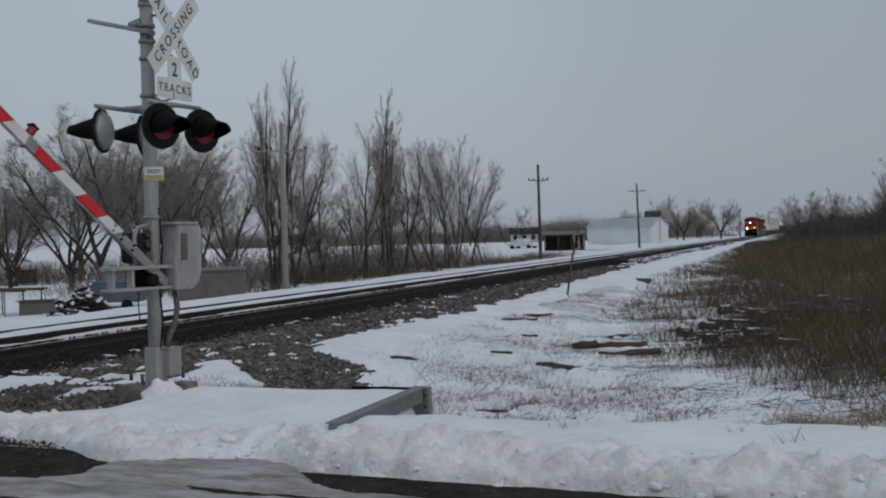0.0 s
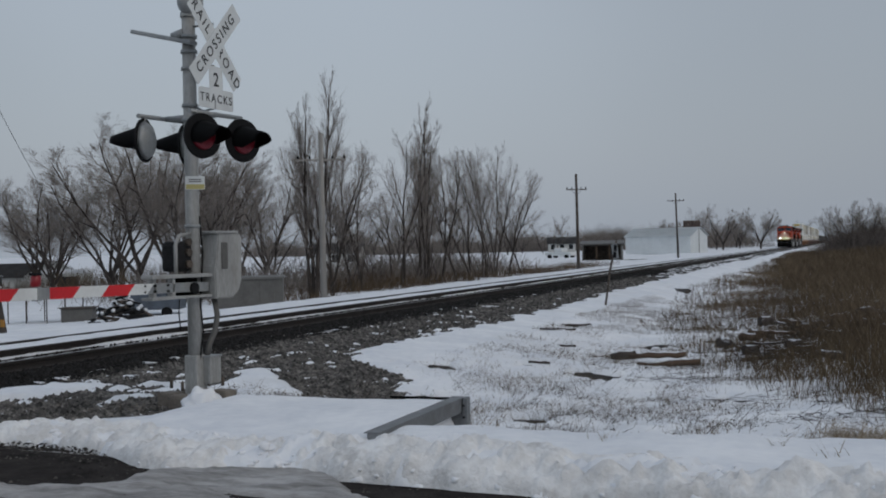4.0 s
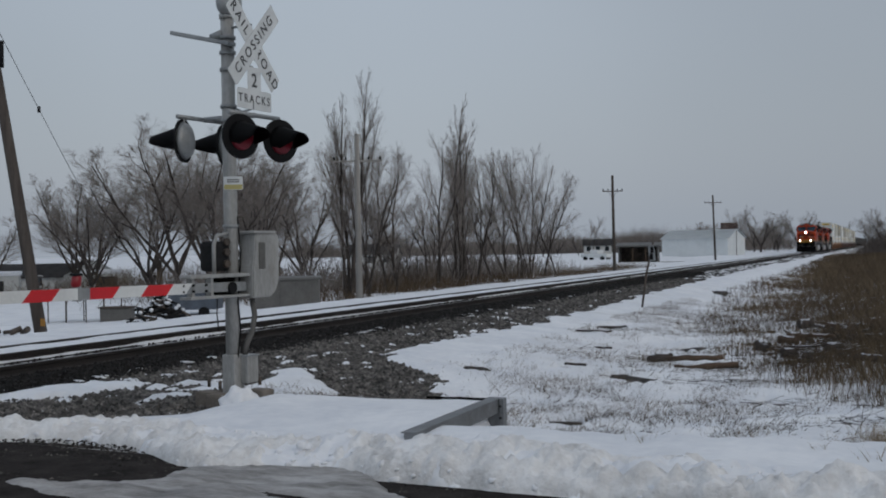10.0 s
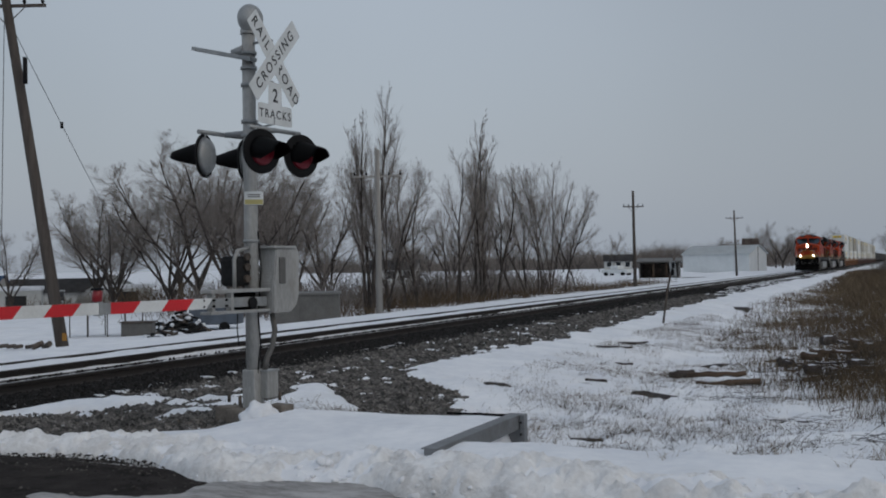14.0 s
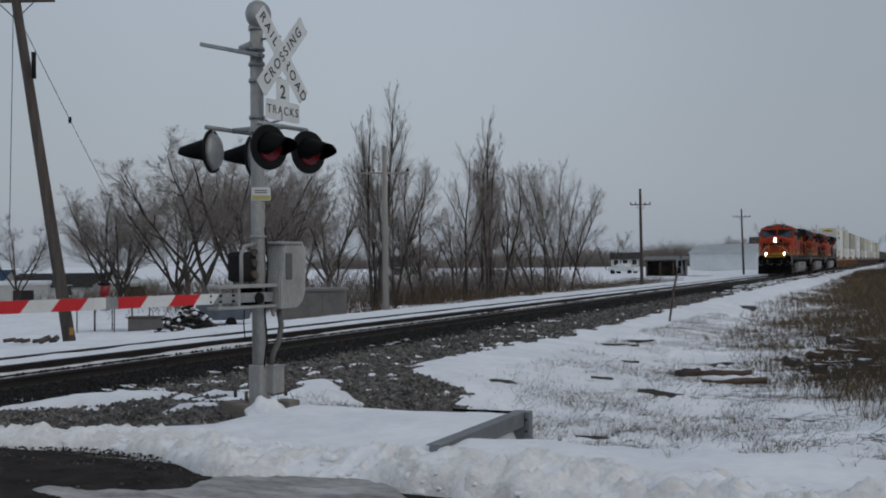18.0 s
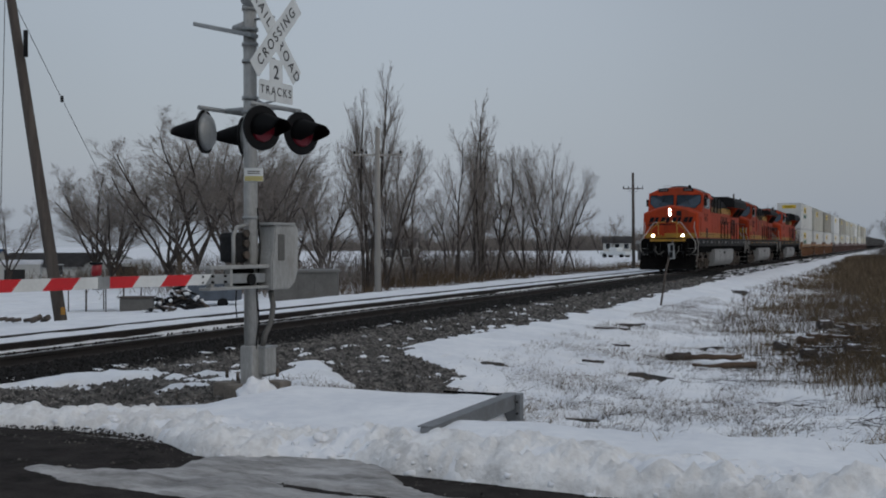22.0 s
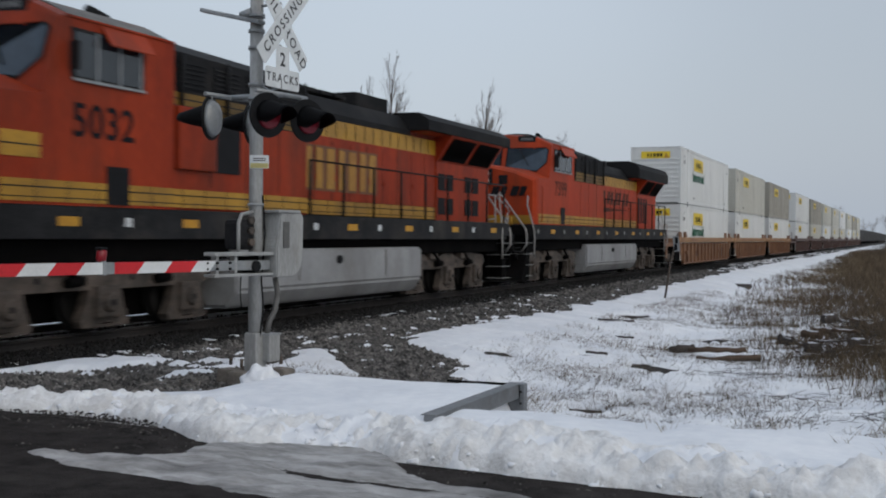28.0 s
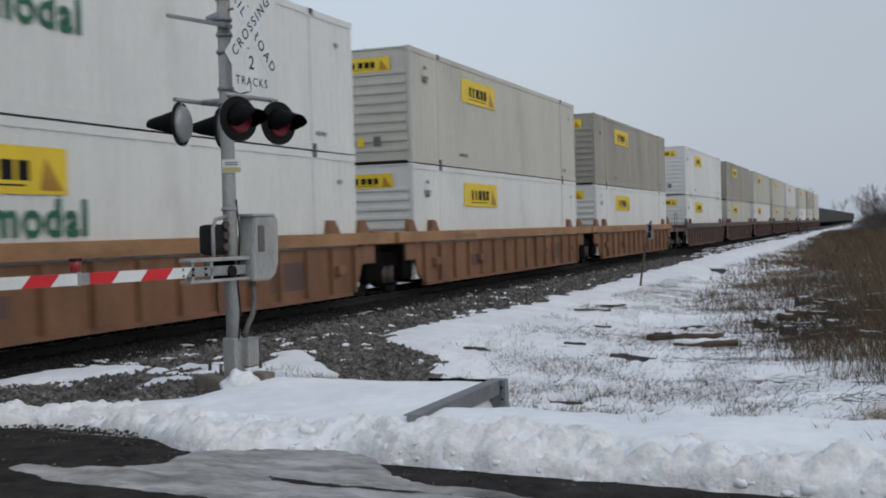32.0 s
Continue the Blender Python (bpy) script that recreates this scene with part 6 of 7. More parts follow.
def sticks(name, segs, sides, material, smooth=True):
    a = np.array([s[0] for s in segs], float)
    b = np.array([s[1] for s in segs], float)
    r0, r1 = np.array([s[2] for s in segs]), np.array([s[3] for s in segs])
    d = b - a
    d /= np.maximum(np.linalg.norm(d, axis=1, keepdims=True), 1e-9)
    ref = np.where(np.abs(d[:, 2:3]) > 0.9, np.array([[1.0, 0, 0]]), np.array([[0, 0, 1.0]]))
    u = np.cross(d, ref)
    u /= np.linalg.norm(u, axis=1, keepdims=True)
    w = np.cross(d, u)
    n = len(segs)
    ang = 2 * np.pi * np.arange(sides) / sides
    ring = u[:, None] * np.cos(ang)[None, :, None] + w[:, None] * np.sin(ang)[None, :, None]
    co = np.concatenate([a[:, None] + ring * r0[:, None, None], b[:, None] + ring * r1[:, None, None]], 1).reshape(-1, 3)
    i = np.arange(sides)
    q = np.stack([i, (i + 1) % sides, sides + (i + 1) % sides, sides + i], 1)
    f = (q[None] + 2 * sides * np.arange(n)[:, None, None]).reshape(-1, 4)
    me = bpy.data.meshes.new(name)
    me.vertices.add(len(co))
    me.vertices.foreach_set("co", co.ravel())
    me.loops.add(f.size)
    me.loops.foreach_set("vertex_index", f.ravel())
    me.polygons.add(len(f))
    me.polygons.foreach_set("loop_start", np.arange(0, f.size, 4))
    me.polygons.foreach_set("use_smooth", np.ones(len(f), bool))
    me.update(calc_edges=True)
    me.materials.append(material)
    return new(name, me)


def tree(seed, height, kind, label, group="trees"):
    rnd = random.Random(seed)
    out = []
    if kind == "tall":      # upright stems close together, limbs held close to them
        for k in range(rnd.randint(3, 4)):
            a = 6.28 * k / 4 + rnd.uniform(-0.6, 0.6)
            d = Vector((math.cos(a) * rnd.uniform(0.02, 0.07), math.sin(a) * rnd.uniform(0.02, 0.07), 1)).normalized()
            limb(rnd, Vector((math.cos(a) * 0.18, math.sin(a) * 0.18, -0.2)), d, height * (1.0, 0.84, 0.9, 0.7)[k] * rnd.uniform(0.95, 1.05), height * (0.0108, 0.009, 0.0095, 0.008)[k], [(17, 18, 0.44, 0.12), (8, 21, 0.58, 0.12), (7, 25, 0.7, 0.1)], out, 0.9, 0.055)
    elif kind == "mid":     # one to three slender stems, ascending fine crown
        for k in range(rnd.randint(1, 2)):
            a = rnd.uniform(0, 6.28)
            d = Vector((math.cos(a) * rnd.uniform(0.05, 0.28), math.sin(a) * rnd.uniform(0.05, 0.28), 1)).normalized()
            limb(rnd, Vector((math.cos(a) * 0.15, math.sin(a) * 0.15, -0.2)), d, height * rnd.uniform(0.75, 1.0), height * 0.0105, [(13, 30, 0.5, 0.2), (9, 32, 0.6, 0.12), (8, 36, 0.7, 0.08)], out, 0.5, 0.1)
    elif kind == "spread":  # short trunk, heavy limbs spreading out and up, deep twiggy crown
        limb(rnd, Vector((0, 0, -0.2)), Vector((0.05, 0, 1)), height * 0.22, height * 0.022, [], out, 0)
        for k in range(5):
            a = 6.28 * k / 5 + rnd.uniform(-0.4, 0.4)
            lean = rnd.uniform(0.2, 0.8)
            d = Vector((math.cos(a) * lean, math.sin(a) * lean, 1)).normalized()
            limb(rnd, Vector((0, 0, height * rnd.uniform(0.1, 0.2))), d, height * rnd.uniform(0.7, 0.95), height * 0.0098, [(9, 33, 0.54, 0.24), (9, 34, 0.6, 0.12), (14, 38, 0.72, 0.05)], out, 0.3, 0.075)
    else:                   # scrub
        for k in range(6):
            a = rnd.uniform(0, 6.28)
            d = Vector((math.cos(a) * 0.45, math.sin(a) * 0.45, 1)).normalized()
            limb(rnd, Vector((rnd.uniform(-0.4, 0.4), rnd.uniform(-0.4, 0.4), -0.1)), d, height * 0.9, height * 0.008, [(7, 32, 0.45, 0.15), (5, 36, 0.5, 0.1)], out, 0.4)
    top = max(s[1].z for s in out)
    f = height / top
    out = [(a * f, b * f, max(r0, 0.0042), max(r1, 0.0028)) for a, b, r0, r1 in out]
    t = thing("tree", label, "tree", group)
    cut = height * 0.0028
    thick = [s for s in out if s[2] > cut]
    thin = [s for s in out if s[2] <= cut]
    o = sticks("trunk", thick, 6, BARK)
    o.parent = t
    o = sticks("crown", thin, 3, TWIG)
    o.parent = t
    return t


def place(t, x, y, rz, s, w=1.0, copies=True):
    return copy_thing(t, Matrix.Translation((x, y, float(gz(x, y)) + 0.02)) @ Matrix.Rotation(radians(rz), 4, "Z") @ Matrix.Diagonal((s * w, s * w, s, 1)))


tall = [tree(21, 11.0, "tall", "bare upright tree with several close stems"), tree(35, 11.0, "tall", "bare upright tree with several close stems")]
mid = [tree(48, 9.0, "mid", "bare slender tree with a fine forked crown"), tree(52, 9.0, "mid", "bare slender tree with a fine forked crown"), tree(58, 9.0, "mid", "bare slender tree with a fine forked crown")]
wide = [tree(5, 10.0, "spread", "bare spreading tree with a wide twiggy crown"), tree(16, 10.0, "spread", "bare spreading tree with a wide twiggy crown")]
scrub = [tree(71, 3.0, "scrub", "bare leafless many-stemmed bush"), tree(77, 3.0, "scrub", "bare leafless many-stemmed bush")]
HOME = [(-24.2, 49.6, 1.02, 0.9), (-24.8, 66.7, 1.12, 0.9), (-24.5, 78.4, 1.1, 0.75), (-24.6, 56.8, 0.95, 1.0), (-24.5, 72.7, 0.95, 1.0), (-47.6, 66.0, 1.0, 1.2), (-40.3, 62.5, 1.12, 1.1), (-24.0, 54.2, 1.1, 1.0), (-25.0, 60.0, 1.0, 1.0)]
for k, (t, (x, y, s, w)) in enumerate(zip(tall + mid + wide + scrub, HOME)):   # the patterns stand in the row themselves
    t.matrix_basis = Matrix.Translation((x, y, float(gz(x, y)) + 0.02)) @ Matrix.Rotation(radians(40 * k), 4, "Z") @ Matrix.Diagonal((s * w, s * w, s, 1))
for k, x, y, rz, s in ((1, -44.6, 65.0, 75, 1.1), (0, -42.6, 71.0, 200, 1.02), (0, -35.8, 67.3, 310, 0.56), (1, -52.5, 66.0, 20, 0.72), (0, -46.0, 73.0, 130, 1.0)):
    place(wide[k], x, y, rz, s)
ROW = [(1, 51.2, -24.0, 10, 0.92, 0.8), (0, 53.2, -24.9, 80, 0.98, 0.8), (2, 55.4, -25.4, 130, 0.98, 0.8), (1, 58.4, -26.0, 200, 0.86, 0.9), (0, 61.9, -24.4, 260, 0.92, 1.0), (2, 64.0, -26.0, 30, 0.75, 0.9),
       (1, 69.0, -24.6, 300, 1.02, 0.9), (2, 75.2, -24.3, 120, 0.95, 0.9), (0, 81.0, -24.6, 200, 1.0, 0.8), (1, 85.8, -24.9, 15, 1.0, 0.9), (2, 88.3, -24.4, 75, 0.9, 1.0), (0, 44.5, -27.5, 20, 0.75, 1.1), (2, 67.8, -25.8, 10, 1.05, 0.8), (1, 77.0, -25.2, 240, 1.08, 0.7), (0, 83.5, -25.3, 60, 1.08, 0.75)]
for k, y, x, rz, s, w in ROW:
    place(mid[k], x, y, rz, s, w)
for k, x, y, rz, s in ((0, -75.0, 92, 100, 1.25), (1, -58.5, 90.5, 220, 1.3), (0, -60.0, 102, 310, 1.2), (1, -44.0, 81.5, 60, 0.95), (0, -71.5, 90.6, 170, 1.15), (1, -80.6, 86, 20, 0.8), (0, -52.0, 86.8, 250, 1.2), (1, -84, 106, 130, 1.0), (0, -40, 100, 35, 0.8), (1, -68, 96, 290, 1.3), (0, -55, 97, 140, 1.1)):
    place(wide[k], x, y, rz, s)
rnd = random.Random(3)
for k in range(9):
    y = rnd.uniform(50, 92)
    place(scrub[k % 2], rnd.uniform(-27.5, -23.6), y, rnd.uniform(0, 360), rnd.uniform(0.55, 1.15))
# trees at the far edge of the fields
for k in range(46):
    a, d = radians(rnd.uniform(-1, 27)), rnd.uniform(210, 420)
    x, y = -d * math.sin(a), d * math.cos(a)
    if x > -22:
        x -= 20
    place((wide + mid)[k % 5], x, y, rnd.uniform(0, 360), rnd.uniform(0.5, 0.95), 1.2)
for x, y, s in ((-23.5, 240, 0.8), (-25.5, 246, 0.72), (-17.5, 262, 0.85), (-30, 225, 0.55), (-33, 235, 0.6), (-22, 262, 0.75), (-19, 285, 0.8), (-36, 240, 0.65), (-42, 215, 0.5), (-26, 300, 0.8)):
    place(wide[int(x) % 2], x, y, 37 * s * 10, s)


def woods(name, spots, seed, label, mat):
    """A band of far undergrowth: thousands of fine rising twigs round each spot (x, y, width, depth, height, number)."""
    rg = np.random.RandomState(seed)
    segs = []
    for x, y, w, d, h, n in spots:
        px, py = x + rg.normal(0, w / 2.6, n), y + rg.normal(0, d / 2.6, n)
        hh = h * (0.35 + 0.65 * rg.rand(n)) * np.exp(-((px - x) / (w * 0.62)) ** 2)
        z0 = gz(px, py) + hh * rg.uniform(0, 0.55, n)
        ln = h * rg.uniform(0.12, 0.45, n)
        lean = rg.normal(0, 0.45, (n, 2))
        for k in range(n):
            segs.append(((px[k], py[k], z0[k]), (px[k] + lean[k, 0] * ln[k], py[k] + lean[k, 1] * ln[k], z0[k] + ln[k]), 0.016 * (y / 120) + 0.01, 0.006))
    return tagged(sticks(name, segs, 3, mat), label, "woods", kind="stuff")


spots = [(-34 - 3.2 * k + 2 * math.sin(k * 2.1), 330 + 20 * math.cos(k), 16, 12, (8.0 if k < 14 else 6.0) + 2.4 * math.sin(k * 1.7), 900) for k in range(0, 44)]
# distance haze is put into the colour by the paler twig material
woods("far_thicket", spots, 5, "grey-brown band of leafless woods along the horizon", TWIG)
woods("thicket", [(-0.5, 176, 4, 8, 4.6, 1500), (2.6, 158, 6, 8, 5.4, 2600), (6.0, 158, 8, 8, 5.0, 2000), (8.6, 117, 5, 8, 6.2, 2200), (14, 112, 10, 8, 7, 2000), (24, 115, 14, 8, 7, 1800), (12, 160, 14, 8, 6, 1800)], 6, "dense leafless thicket beside the line", WOODS)
for k, (x, y, s) in enumerate(((-1.6, 166, 0.58), (0.9, 160, 0.66), (3.4, 156, 0.64), (5.6, 160, 0.58), (8.4, 118, 0.70), (11.2, 115, 0.74), (14.5, 119, 0.8), (0.2, 176, 0.62), (9.8, 124, 0.7), (18, 121, 0.78))):
    place(wide[k % 2], x, y, 67 * k, s, 0.85)
woods("row_undergrowth", [(-29 - 2.5 * (k % 3), 47 + 3.2 * k, 6, 5, 2.6 + 1.2 * math.sin(2.3 * k), 480) for k in range(17)], 12, "grey-brown leafless undergrowth behind the tree row", TWIG)
woods("yard_brush", [(-62, 88, 22, 6, 3.4, 2000), (-25.5, 58, 2.6, 10, 1.9, 900), (-25.5, 70, 2.6, 12, 1.3, 700)], 8, "brown undergrowth between the trees", RUSSET)


# ---------------------------------------------------------------- poles and wires
def utility_pole(x, y, top, lean, arms, mat, label, r=0.14):
    z = float(gz(x, y)) - 0.3
    t = thing("utility_pole", label, "utility pole", "line poles", at=Matrix.Translation((x, y, z)))
    tip = Vector((lean[0], lean[1], top - z))
    part("pole", tube([(0, 0, 0), tip * 0.5, tip], [r, r * 0.85, r * 0.68], 14), mat, t)
    for h, half in arms:
        c = tip * ((h - z) / (top - z))
        ax = Vector((0.93, 0.36, 0)).normalized()
        a = part("crossarm", tube([c - ax * half, c + ax * half], 0.055, 4), mat, t)
        for u in (-0.92, -0.45, 0.45, 0.92):
            p = c + ax * half * u
            part("insulator", tube([p + Vector((0, 0, 0.05)), p + Vector((0, 0, 0.1)), p + Vector((0, 0, 0.2))], [0.025, 0.05, 0.03], 8), BLACK, a)
        part("brace", tube([c + ax * half * 0.5, c - Vector((0, 0, 0.5))], 0.015, 5), mat, t)
        part("brace", tube([c - ax * half * 0.5, c - Vector((0, 0, 0.5))], 0.015, 5), mat, t)
    return t, Vector((x, y, z)) + tip


lp, lp_top = utility_pole(-20.8, 24.2, 9.1, (-1.42, -0.58), ((8.65, 1.05),), POLE_WOOD, "leaning dark wooden utility pole in the snowy yard", 0.17)
part("transformer", tube([(-0.72, -0.6, 7.6), (-0.72, -0.6, 8.3)], 0.0001 + 0.06, 12), BLACK, lp, "small dark bracket box")
part("pole_marker", box(0.05, 0.17, -0.2, -0.16, 0.78, 0.98), GOLD, lp, "dull yellow marker")
p1, p1_top = utility_pole(-21.6, 45.3, 6.7, (0.0, 0.0), ((5.5, 1.1),), POLE_PALE, "weathered pale utility pole among the trees", 0.15)
p2, p2_top = utility_pole(-20.0, 89.0, 7.2, (-0.05, 0), ((5.95, 0.82),), POLE_WOOD, "grey wooden utility pole with a crossarm", 0.14)
p3, p3_top = utility_pole(-20.3, 149, 8.0, (-0.2, 0), ((7.0, 1.1),), POLE_WOOD, "grey wooden utility pole with a crossarm", 0.15)
for x, y, h in ((-91, 94, 4.6), (-99, 93, 4.2), (-15.2, 300, 7.0)):
    utility_pole(x, y, h, (0, 0), ((h - 0.3, 0.5),), POLE_WOOD, "far thin utility pole", 0.1)


def wire(name, a, b, sag, r=0.008):
    a, b = Vector(a), Vector(b)
    pts = [a.lerp(b, k / 16) - Vector((0, 0, sag * (1 - (2 * k / 16 - 1) ** 2))) for k in range(17)]
    return tagged(link_mesh(name, tube(pts, r, 4), WIRE), "thin dark overhead wire between the poles", "wire")


WIRE_END = Vector((-32.0, 42.0, 1.6))
wire("overhead_wire", lp_top - Vector((0, 0, 0.6)), WIRE_END, 0.1, 0.010)
wire("overhead_wire", lp_top - Vector((0, 0, 0.5)), (-22.2, 23.4, 2.4), 0.05, 0.010)
q = (lp_top - Vector((0, 0, 0.6))).lerp(WIRE_END, 0.31) - Vector((0, 0, 0.09))
tagged(link_mesh("wire_insulator", tube([q + Vector((0, 0, 0.1)), q - Vector((0, 0, 0.1))], 0.05, 10), BLACK), "dark strain insulator on the wire", "insulator")


# ---------------------------------------------------------------- yard, houses, sheds
def house(x, y, rz, length, depth, eaves, ridge, wall_mat, roof_mat, label, windows=3, snow=True):
    z = float(gz(x, y))
    t = thing("house", label, "house", at=pose(x, y, z, 0, 0, rz))
    o = [(-depth / 2, 0), (depth / 2, 0), (depth / 2, eaves), (0, ridge), (-depth / 2, eaves)]
    part("wall", prism(o, "x", -length / 2, length / 2), wall_mat, t)
    for s in (1, -1):
        r = bmesh.new()
        vs = [r.verts.new(c) for c in ((-length / 2 - 0.3, s * (depth / 2 + 0.35), eaves - 0.12), (length / 2 + 0.3, s * (depth / 2 + 0.35), eaves - 0.12), (length / 2 + 0.3, 0, ridge + 0.08), (-length / 2 - 0.3, 0, ridge + 0.08))]
        r.faces.new(vs)
        bmesh.ops.solidify(r, geom=r.faces[:], thickness=0.12)
        part("roof", r, roof_mat, t)
    for k in range(windows):
        u = -length / 2 + length * (k + 0.5) / windows
        w = part("window", box(u - 0.5, u + 0.5, -depth / 2 - 0.04, -depth / 2 + 0.02, 0.9, 2.0), GLASS, t)
        part("window_frame", box(u - 0.58, u + 0.58, -depth / 2 - 0.03, -depth / 2 + 0.01, 0.82, 2.08), SIGN_WHITE, w)
    part("door", box(length / 2 - 0.02, length / 2 + 0.04, -0.5, 0.4, 0.0, 2.0), CABINET, t)
    return t


house(-90.5, 104.6, 38, 10.5, 7.0, 1.9, 3.3, SIDING, ROOF, "low house with pale siding and a dark shingle roof")
house(-81.0, 102.2, 128, 6.0, 6.0, 1.9, 3.5, SIDING, ROOF, "small white gabled outbuilding", 1)
for x, y, l, d, h in ((-84.5, 91.0, 5.0, 3.2, 2.1), (-76.0, 98.0, 5.0, 3.2, 1.9)):
    z = float(gz(x, y))
    t = thing("lean_to", "low pale lean-to shed with snow on its roof", "shed", at=pose(x, y, z, 0, 0, 38))
    part("wall", box(-l / 2, l / 2, -d / 2, d / 2, 0, h), SIDING, t)
    # black slab on the closed wall stands in for the shade inside
    part("opening_panel", box(-0.9, 1.1, -d / 2 - 0.02, -d / 2 + 0.04, 0.2, 1.6), SEAM_DARK, t, "dark panel for the shaded open front")
    part("roof_snow", box(-l / 2 - 0.15, l / 2 + 0.15, -d / 2 - 0.15, d / 2 + 0.1, h, h + 0.45, bevel=0.15), SNOW, t, "snow lying on the roof")
house(-98, 98, 20, 8, 6, 2.2, 3.8, SIDING, BLUE, "far house with a blue roof", 2)
for x, y, l, col in ((-70, 152, 7, SIDING), (-60, 250, 6, SIDING)):
    house(x, y, 15, l, 6, 2.2, 3.6, col, ROOF, "far low house beyond the field", 3)

# grey equipment cabinet beside the side track
z = float(gz(-19.9, 36.5))
t = thing("equipment_cabinet", "long grey steel equipment cabinet standing beside the track", "cabinet", at=pose(-20.2, 36.3, z, 0, 0, 26))
part("cabinet_body", box(-1.15, 1.15, -0.65, 0.65, 0.0, 1.28, bevel=0.02), CABINET, t)
part("cabinet_lid", prism([(-0.72, 1.26), (0.72, 1.26), (0.68, 1.33), (0.0, 1.38), (-0.68, 1.33)], "x", -1.22, 1.22), CABINET, t)
for u in (-0.55, 0.05, 0.6):
    part("cabinet_door", box(u - 0.26, u + 0.26, -0.665, -0.645, 0.12, 1.2, bevel=0.006), CABINET, t)
part("cabinet_end", box(1.15, 1.165, -0.55, 0.55, 0.1, 1.2, bevel=0.005), CABINET, t)

# blue-grey trailer, wood pile, frame and bin in the yard
z = float(gz(-23.9, 35.7))
t = thing("trailer", "small blue-grey utility trailer with a tarp in the snow", "trailer", at=pose(-23.9, 35.9, z, 0, 0, 20))
part("trailer_bed", box(-0.95, 0.95, -0.6, 0.6, 0.3, 0.95, bevel=0.04), BLUE_GREY, t)
part("tarp", box(-0.75, 0.9, -0.5, 0.5, 0.93, 1.05, bevel=0.05), BLUE, t, "folded blue tarp")
for sx in (-0.4, 0.5):
    part("trailer_wheel", tube([(sx, -0.66, 0.2), (sx, -0.58, 0.2)], 0.2, 18), BLACK, t)
part("trailer_tongue", tube([(-0.95, 0, 0.4), (-1.6, 0, 0.35)], 0.04, 8), GALV, t)
rnd = random.Random(12)
z = float(gz(-22.6, 32.2))
t = thing("scrap_heap", "heap of dark scrap and firewood dusted with snow", "scrap heap", at=Matrix.Translation((-23.0, 32.6, z)))
for k in range(70):
    p = Vector((rnd.gauss(0, 0.5), rnd.gauss(0, 0.4), 0))
    h = max(0.08, 1.15 - p.length * 0.9) * rnd.uniform(0.4, 1)
    a = rnd.uniform(0, 3.1)
    q = Vector((math.cos(a), math.sin(a), rnd.uniform(-0.4, 0.4))) * rnd.uniform(0.15, 0.35)
    p.z = h
    part("scrap_piece", tube([p - q, p + q], rnd.uniform(0.025, 0.06), 7), (BLACK, SILL, TRUCK)[k % 3], t)
for k in range(26):
    p = Vector((rnd.gauss(0, 0.5), rnd.gauss(0, 0.35), 0))
    h = max(0.1, 1.05 - p.length * 0.8)
    part("snow_cap", tube([p + Vector((0, 0, h)), p + Vector((0.05, 0, h + 0.05)), p + Vector((0.06, 0, h + 0.08))], [0.07, 0.06, 0.02], 9), SNOW, t)
z = float(gz(-26.2, 33.6))
t = thing("garden_table", "old table with thin metal legs in the snow", "table", at=Matrix.Translation((-27.4, 34.0, z)))
for x in (-1.2, -0.4, 0.5, 1.3):
    for y in (-0.5, 0.5):
        part("frame_leg", tube([(x, y, 0), (x, y, 0.95)], 0.022, 6), TRUCK, t)
for y in (-0.5, 0.5):
    part("frame_rail", tube([(-1.3, y, 0.95), (1.4, y, 0.95)], 0.03, 6), TRUCK, t)
part("frame_top", box(-1.4, 1.5, -0.6, 0.6, 0.97, 1.02), OLD_WOOD, t)
z = float(gz(-25.8, 33.5))
t = thing("bin", "dark grey metal bin in the snowy yard", "bin", at=pose(-25.6, 33.6, z, 0, 0, 25))
part("bin_body", box(-0.55, 0.55, -0.35, 0.35, 0.0, 0.55, bevel=0.03), CABINET, t)
part("bin_lid", box(-0.6, 0.6, -0.4, 0.4, 0.55, 0.6, bevel=0.015), TRUCK, t)
z = float(gz(-27.0, 29.0))
t = thing("yard_scrap", "dark scrap lying in the snow", "scrap", at=Matrix.Translation((-24.6, 26.6, z + 0.08)))
for k in range(6):
    part("scrap_piece", tube([(-0.9 + 0.35 * k, 0.1 * (k % 2), 0.02), (-0.6 + 0.35 * k, 0.2 - 0.1 * (k % 3), 0.06 + 0.09 * (k > 3))], 0.06 + 0.03 * (k > 3), 7), TRUCK, t)
z = float(gz(-20.2, 31.0))
t = thing("blue_pipe", "blue plastic pipe lying in the snow beside the tracks", "pipe")
part("pipe", tube([(-20.6, 29.6, z + 0.12), (-20.3, 31.0, z + 0.15), (-20.2, 33.0, z + 0.14)], 0.09, 10), BLUE, t)

# metal barn, open shed and neighbours
z = float(gz(-28.0, 188))
t = thing("barn", "pale metal barn with a low gable roof", "barn", at=pose(-28.4, 188.5, z, 0, 0, -12))
part("wall", prism([(-4.2, 0), (4.2, 0), (4.2, 2.9), (0, 4.2), (-4.2, 2.9)], "x", -4.6, 6.4), BARN, t)
for s in (1, -1):
    r = bmesh.new()
    vs = [r.verts.new(c) for c in ((-4.9, s * 4.5, 2.85), (6.7, s * 4.5, 2.85), (6.7, 0, 4.3), (-4.9, 0, 4.3))]
    r.faces.new(vs)
    bmesh.ops.solidify(r, geom=r.faces[:], thickness=0.08)
    part("roof", r, BARN, t)
for k in range(10):
    part("wall_seam", box(-4.2 + 1.1 * k, -4.14 + 1.1 * k, -4.23, -4.18, 0, 2.85), BARN, t)
